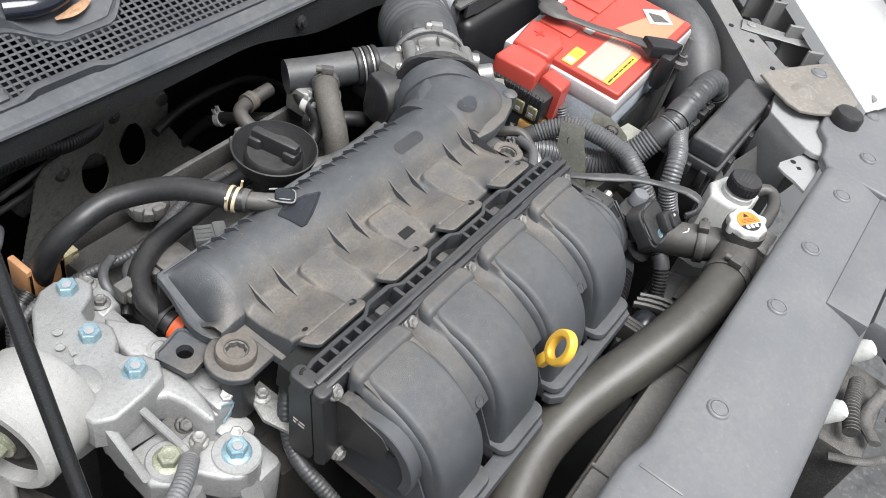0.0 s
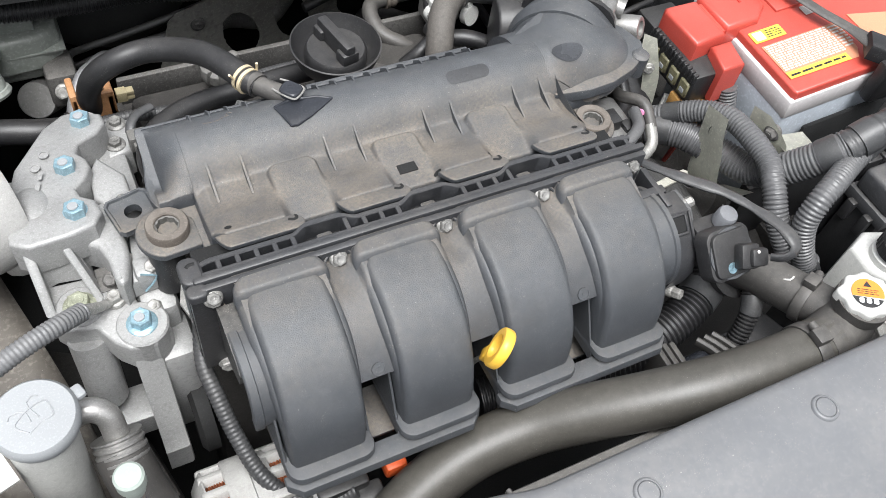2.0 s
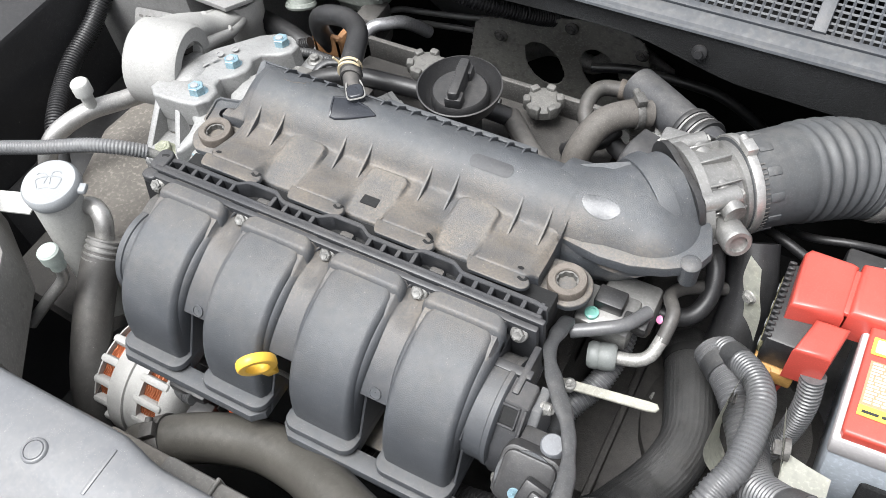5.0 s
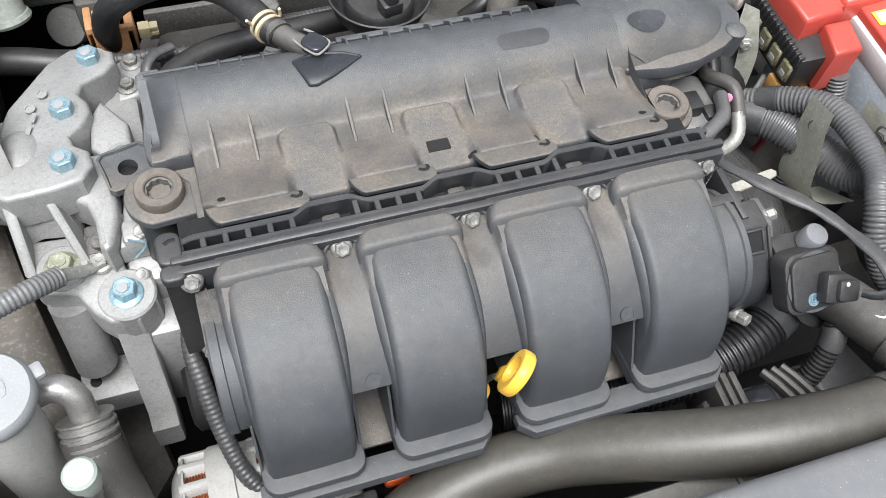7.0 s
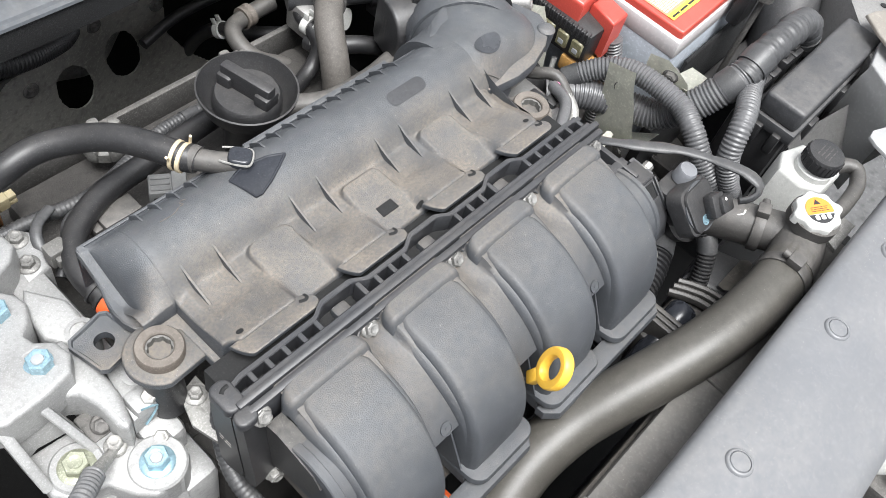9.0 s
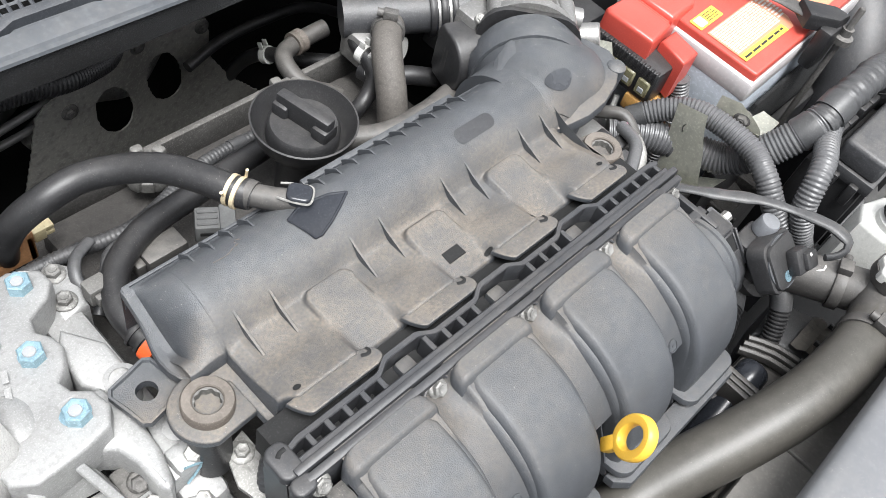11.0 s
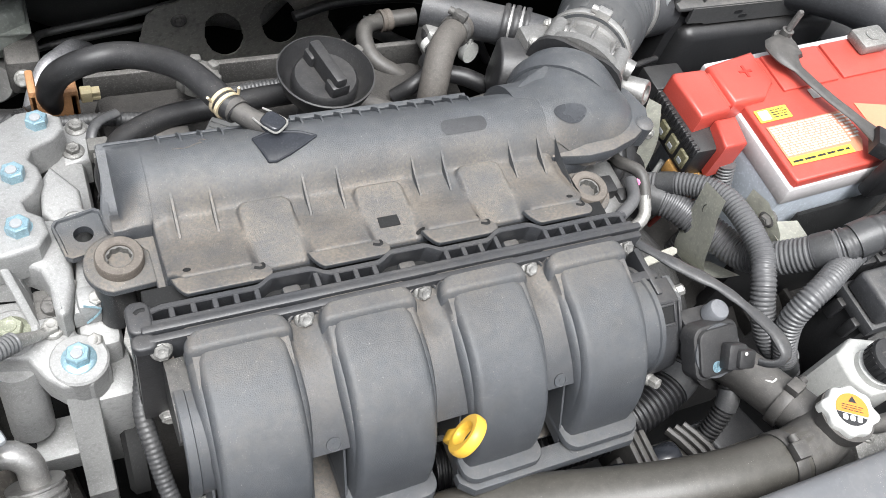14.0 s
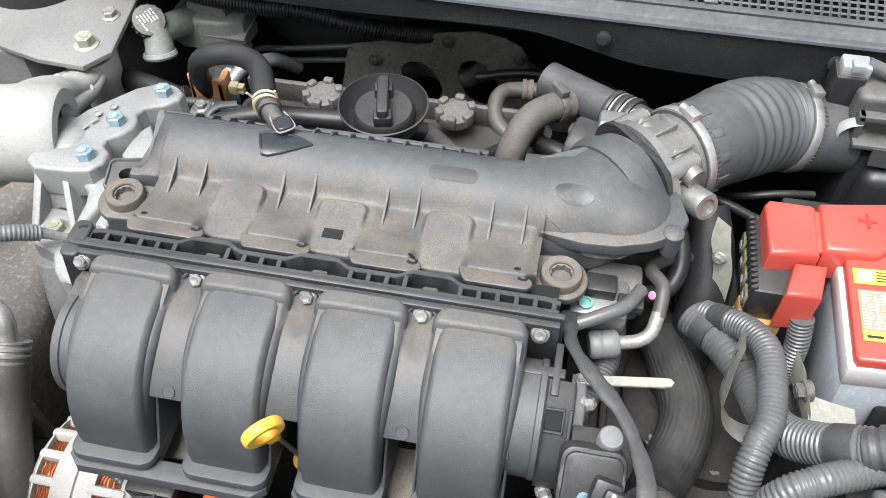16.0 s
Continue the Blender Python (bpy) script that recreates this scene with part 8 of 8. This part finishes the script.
hose("brake_pipe", "thin dark brake pipe along the firewall", [(-0.232, 0.43, 0.695), (-0.222, 0.465, 0.680), (-0.205, 0.488, 0.664), (-0.14, 0.488, 0.676), (-0.076, 0.488, 0.690), (-0.02, 0.49, 0.702)], 0.0042, M_PIPE, "pipe")
hose("brake_pipe", "thin dark brake pipe below the first", [(-0.245, 0.45, 0.660), (-0.235, 0.49, 0.636), (-0.16, 0.495, 0.646), (-0.085, 0.495, 0.657), (-0.03, 0.50, 0.664)], 0.0042, M_PIPE, "pipe")
hose("wiring_loom", "black ridged loom under the cowl", [(-0.36, 0.45, 0.785), (-0.28, 0.437, 0.775), (-0.205, 0.435, 0.770), (-0.16, 0.435, 0.770), (-0.128, 0.435, 0.767), (-0.088, 0.437, 0.757), (-0.040, 0.465, 0.731), (-0.01, 0.50, 0.705), (0.02, 0.54, 0.68)], 0.0105, M_RUBBER, "wiring", 0.0014, 0.004, 14)
boo = thing("brake_booster", "round black brake booster on the firewall", "brake booster", (-0.12, 0.55, 0.70))
bm = bmesh.new()
lathe(bm, [(0.10, 0), (0.11, 0.02), (0.105, 0.06), (0.07, 0.085), (0.03, 0.09)], facing((-0.16, 0.62, 0.70), (0, -1, 0.05)), 40)
part("shell", bm, material("booster_paint", (0.070, 0.070, 0.070), 0.35, vary=0.12, bump=0.05, dust=0.25), boo)
cc = thing("silver_pipe", "bent bare aluminium pipe by the mount", "pipe", (-0.22, 0.39, 0.70))
part("pipe", tube(bmesh.new(), [(-0.175, 0.46, 0.66), (-0.190, 0.43, 0.695), (-0.205, 0.410, 0.704), (-0.219, 0.397, 0.704), (-0.233, 0.378, 0.690), (-0.244, 0.364, 0.670), (-0.274, 0.343, 0.640), (-0.29, 0.33, 0.56)], 0.0085, 16), material("dull_aluminium", (0.30, 0.30, 0.31), 0.45, 0.6, vary=0.2, bump=0.1, dust=0.1), cc)
hose("wiring_loom", "thin ridged loom beside the mount", [(-0.27, 0.25, 0.66), (-0.275, 0.275, 0.705), (-0.262, 0.292, 0.738), (-0.24, 0.30, 0.75)], 0.007, M_RUBBER, "wiring", 0.001, 0.003, 12)

# ---- washer filler, air-conditioning pipes, alternator ----
ws = thing("washer_filler", "pale washer fluid filler neck with grey cap", "washer filler", (-0.325, -0.03, 0.6))
bm = bmesh.new()
tube(bm, [(-0.33, -0.045, 0.60), (-0.328, -0.040, 0.70), (-0.325, -0.032, 0.80)], lambda s: 0.020 + 0.005 * s, 24)
part("neck", bm, M_WHITE, ws)
wm = facing((-0.324, -0.030, 0.798), (0.03, -0.05, 1))
bm = bmesh.new()
lathe(bm, [(0.0285, 0), (0.0295, 0.003), (0.0295, 0.011), (0.027, 0.0145), (0.010, 0.015)], wm, 40)
box(bm, 0.024, 0.037, -0.006, 0.006, 0.002, 0.009, 0.003, wm @ pose(0, 0, 0, 0, 0, -10))
wc = part("cap", bm, M_PALE, ws)
bm = bmesh.new()
tube(bm, [wm @ Vector(p) for p in ((-0.010, -0.008, 0.0150), (-0.013, 0.003, 0.0150), (-0.004, 0.006, 0.0150), (0.006, 0.0055, 0.0150), (0.013, 0.002, 0.0150), (0.009, -0.009, 0.0150), (0.0, -0.007, 0.0150), (-0.010, -0.008, 0.0150))], 0.0007, 5, 0.002)
part("washer_symbol", bm, M_PALE, wc, "embossed windscreen washer symbol")
for a, b, c in (((-0.004, -0.002), (-0.002, 0.006), (-0.006, 0.011)), ((0.002, -0.003), (0.002, 0.006), (0.004, 0.012)), ((-0.006, 0.010), (-0.010, 0.012), (-0.013, 0.010)), ((0.004, 0.011), (0.009, 0.012), (0.012, 0.009))):
    bm = bmesh.new()
    tube(bm, [wm @ Vector((*q, 0.0151)) for q in (a, b, c)], 0.0006, 5, 0.002)
    part("jet", bm, M_PALE, wc)
tag = bmesh.new()
box(tag, -0.090, 0.002, -0.013, 0.013, -0.001, 0.001, 0, Matrix.Translation((-0.352, -0.045, 0.778)) @ pose(0, 0, 0, 0, 0, 18))
part("tag", tag, M_WHITE, ws, "white plastic tag")
ac = thing("air_conditioning_pipe", "bare aluminium air-conditioning pipe with white cap", "pipe", (-0.40, 0.1, 0.7))
part("pipe", tube(bmesh.new(), [(-0.36, 0.18, 0.745), (-0.385, 0.13, 0.755), (-0.410, 0.085, 0.762), (-0.432, 0.045, 0.745), (-0.435, 0.02, 0.70), (-0.43, 0.0, 0.62)], 0.0110, 18), M_CLAMP, ac)
bm = bmesh.new()
lathe(bm, [(0.007, -0.03), (0.007, 0), (0.0105, 0.001), (0.0105, 0.015), (0.009, 0.017), (0.004, 0.0172)], facing((-0.402, 0.096, 0.788), (0, 0, 1)), 22)
part("valve_cap", bm, M_WHITE, ac, "white valve cap")
ac2 = thing("air_conditioning_pipe", "thin aluminium service pipe with pale green cap", "pipe", (-0.28, -0.1, 0.7))
part("pipe", tube(bmesh.new(), [(-0.277, -0.091, 0.785), (-0.279, -0.094, 0.755), (-0.292, -0.115, 0.735), (-0.305, -0.14, 0.715)], 0.006, 14), M_ALU, ac2)
bm = bmesh.new()
lathe(bm, [(0.008, -0.012), (0.008, 0), (0.0108, 0.001), (0.0108, 0.013), (0.009, 0.015), (0.004, 0.0152)], facing((-0.277, -0.091, 0.785), (0, 0, 1)), 22)
part("valve_cap", bm, material("pale_green_cap", (0.30, 0.34, 0.31), 0.5, vary=0.08, bump=0.03, dust=0.1), ac2, "pale green valve cap")
part("joint", tube(bmesh.new(), [(-0.315, -0.02, 0.765), (-0.295, -0.018, 0.772), (-0.282, -0.024, 0.765), (-0.280, -0.035, 0.745)], 0.0098, 16), M_CLAMP, ac2)
ah = thing("suction_hose", "thick dusty rubber suction hose with crimped end", "hose", (-0.27, -0.1, 0.68))
part("tube", tube(bmesh.new(), [(-0.282, -0.040, 0.735), (-0.276, -0.070, 0.715), (-0.265, -0.110, 0.685), (-0.250, -0.150, 0.650), (-0.235, -0.18, 0.60)], 0.0205, 24), M_HOSE, ah)
bm = bmesh.new()
tube(bm, [(-0.281, -0.032, 0.744), (-0.280, -0.052, 0.728)], 0.0192, 22, ridge=0.0014, pitch=0.006)
part("crimp", bm, M_ALU, ah, "crimped aluminium collar")
alt = thing("alternator", "pale cast aluminium alternator with copper windings", "alternator", (-0.17, -0.13, 0.62))
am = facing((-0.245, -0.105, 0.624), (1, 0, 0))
# near-black core: the shade between the fins is put into its colour
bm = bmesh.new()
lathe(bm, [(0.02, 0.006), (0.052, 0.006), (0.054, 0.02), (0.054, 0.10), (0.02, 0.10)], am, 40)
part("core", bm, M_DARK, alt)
for name, prof in (("front_shell", [(0.030, 0.0), (0.050, 0.002), (0.060, 0.009), (0.064, 0.012), (0.064, 0.0135), (0.056, 0.0135), (0.050, 0.008), (0.030, 0.004)]), ("stator_band", [(0.056, 0.030), (0.0650, 0.030), (0.0665, 0.032), (0.0665, 0.050), (0.0640, 0.051), (0.0640, 0.068), (0.056, 0.068)]), ("rear_shell", [(0.056, 0.092), (0.064, 0.092), (0.062, 0.098), (0.054, 0.105), (0.03, 0.107), (0.03, 0.101), (0.05, 0.100)])):
    part(name, lathe(bmesh.new(), prof + [prof[0]], am, 56), M_MOUNT, alt)
rnd = random.Random(5)
for z0, z1 in ((0.0125, 0.035), (0.065, 0.093)):
    for k in range(17):
        bm = bmesh.new()
        box(bm, -0.0046, 0.0046, 0.0535, 0.0655, z0 - 0.004, z1 + 0.004, 0.0035, am @ pose(0, 0, 0, 0, 0, 360 / 17 * k), 2)
        part("fin", bm, M_MOUNT, alt)
        bm = bmesh.new()
        m = am @ pose(0, 0, 0, 0, 0, 360 / 17 * (k + 0.5))
        rows = []
        for j in range(37):
            z = z0 + 0.001 + (z1 - z0 - 0.002) * j / 36
            lift = 0.0014 * abs(math.sin(j * math.pi / 4)) ** 0.6
            rows.append([m @ Vector((x, 0.0560 + lift + rnd.uniform(-0.0003, 0.0003), z + 0.0008 * math.sin(x * 700 + k))) for x in (-0.008, -0.0045, -0.001, 0.0025, 0.006, 0.008)] + [m @ Vector((0.008, 0.0535, z)), m @ Vector((-0.008, 0.0535, z))])
        grid(bm, rows, close=True, cap=True)
        part("winding", bm, M_COPPER, alt)
bm = bmesh.new()
lathe(bm, [(0.030, -0.022), (0.034, -0.02), (0.034, 0.0)], am, 30)
part("pulley", bm, M_DARK, alt)
bm = bmesh.new()
box(bm, -0.150, -0.105, -0.125, -0.085, 0.655, 0.69, 0.004)
box(bm, -0.120, -0.095, -0.14, -0.12, 0.655, 0.68, 0.003)
part("regulator", bm, M_BLACK, alt)
bm = bmesh.new()
box(bm, -0.086, -0.066, -0.118, -0.10, 0.655, 0.675, 0.003)
tagged(part("plug_cover", bm, M_ORANGE), "small red plug cover below the manifold", "plug")
hose("wiring_loom", "taped loom along the end of the manifold", [(-0.150, 0.066, 0.800), (-0.165, 0.056, 0.797), (-0.177, 0.047, 0.788), (-0.188, 0.038, 0.778), (-0.195, 0.027, 0.765), (-0.200, 0.014, 0.753), (-0.203, -0.003, 0.746), (-0.201, -0.022, 0.735), (-0.196, -0.052, 0.712), (-0.186, -0.085, 0.690), (-0.165, -0.110, 0.676), (-0.135, -0.122, 0.676), (-0.117, -0.125, 0.684)], 0.0068, M_TAPE, "wiring", 0.0004, 0.004, 14)
gc = thing("ground_cable", "grey ridged ground cable bolted to the bracket", "cable", (-0.279, 0.07, 0.78))
part("sleeve", tube(bmesh.new(), [(-0.277, 0.055, 0.790), (-0.297, 0.040, 0.803), (-0.325, 0.026, 0.808), (-0.37, 0.008, 0.803), (-0.44, -0.012, 0.79), (-0.52, -0.03, 0.76)], 0.0075, 16, ridge=0.0007, pitch=0.0035), M_CABLE, gc)
bm = bmesh.new()
prism(bm, rounded(0.012, 0.016, 0.005, cx=-0.252, cy=0.071), 0.7670, 0.7695, None, 0.0005, 1)
tube(bm, [(-0.254, 0.069, 0.7715), (-0.262, 0.064, 0.776), (-0.271, 0.0585, 0.785), (-0.279, 0.0535, 0.792)], lambda s: 0.0035 + 0.002 * s, 10)
part("lug", bm, M_STEEL, gc, "steel cable lug")
lp = thing("lamp_bracket", "beige grey inner lamp bracket", "bracket", (-0.32, -0.15, 0.7))
bm = bmesh.new()
prism(bm, [(-0.245, -0.198), (-0.252, -0.190), (-0.310, -0.112), (-0.40, -0.06), (-0.47, -0.04), (-0.52, -0.10), (-0.50, -0.21), (-0.25, -0.212)], 0.74, 0.806, None, 0.004)
part("body", bm, M_GUIDE, lp)
for x, y in ((-0.34, -0.13), (-0.42, -0.10)):
    bolt(lp, (x, y, 0.806), (0, 0, 1), M_STEEL, 0.006, 0.010, 0.006)
sm = thing("dust_shield", "dusty brown-grey side shield in the bay", "shield", (-0.42, 0.05, 0.6))
bm = bmesh.new()
prism(bm, [(-0.54, -0.06), (-0.30, -0.08), (-0.25, -0.02), (-0.29, 0.16), (-0.43, 0.24), (-0.54, 0.22)], 0.52, 0.55, None, 0.01)
part("tray", bm, M_GRIME, sm)
bm = bmesh.new()
prism(bm, [(-0.455, 0.12), (-0.445, 0.21), (-0.350, 0.22), (-0.328, 0.13), (-0.306, 0.04), (-0.296, -0.04), (-0.37, -0.04), (-0.43, 0.05)], 0.45, 0.690, None, 0.022, 4)
part("hump", bm, M_SILL, sm, "dusty brown frame rail")
hose("wiring_loom", "dark ridged loom along the apron", [(-0.545, 0.34, 0.80), (-0.552, 0.25, 0.73), (-0.546, 0.175, 0.705), (-0.502, 0.095, 0.695), (-0.47, 0.05, 0.66)], 0.012, M_RUBBER, "wiring", 0.0016, 0.004, 14)

# ---- dipstick and prop rod ----
dip = thing("dipstick", "yellow plastic dipstick handle on its rod", "dipstick", (-0.004, -0.10, 0.72))
DN = Vector((-0.69, 0.65, 0.26)).normalized()
DS = Vector((-0.001, -0.074, 0.705)) - Vector((-0.0035, -0.113, 0.831))
DS = (DS - DN * DS.dot(DN)).normalized()
D = Matrix((DN.cross(DS), -DS, DN)).transposed().to_4x4()
D = Matrix.Translation((-0.0035, -0.113, 0.831)) @ D
bm = bmesh.new()
n = 40
ringrows = []
for k in range(n):
    a = 2 * math.pi * k / n
    ringrows.append([D @ Vector(((0.0122 + 0.0040 * math.copysign(abs(math.cos(b)) ** 0.6, math.cos(b))) * math.cos(a), (0.0170 + 0.0040 * math.copysign(abs(math.cos(b)) ** 0.6, math.cos(b))) * math.sin(a), 0.0045 * math.copysign(abs(math.sin(b)) ** 0.6, math.sin(b)))) for b in (2 * math.pi * j / 12 for j in range(12))])
grid(bm, ringrows + [ringrows[0]], close=True)
box(bm, -0.0055, 0.0055, -0.034, -0.017, -0.0045, 0.0045, 0.002, D)
part("handle", bm, M_YELLOW, dip)
foot = D @ Vector((0, -0.034, 0))
part("rod", tube(bmesh.new(), [foot, foot + DS * 0.03, Vector((-0.001, -0.074, 0.70)), Vector((0.0, -0.05, 0.62))], 0.0022, 8), M_STEEL, dip)
bm = bmesh.new()
lathe(bm, [(0.008, 0), (0.0095, 0.003), (0.0095, 0.007), (0.005, 0.008)], facing((-0.001, -0.074, 0.700), (0, -0.3, 0.9)), 20)
part("seat", bm, M_YELLOW, dip)
rod = thing("prop_rod", "thin black bonnet prop rod standing upright", "prop rod", (-0.44, -0.13, 0.78))
R0, RW = Vector((-0.432, -0.117, 0.793)), Vector((0.16, 0.572, 0.804))
part("rod", tube(bmesh.new(), [R0 - RW * 0.05, R0 + RW * 0.3, R0 + RW * 0.6, R0 + RW * 1.0], 0.0045, 12, 0.3), material("gloss_rod", (0.012, 0.012, 0.013), 0.2, vary=0.1, bump=0.0), rod)
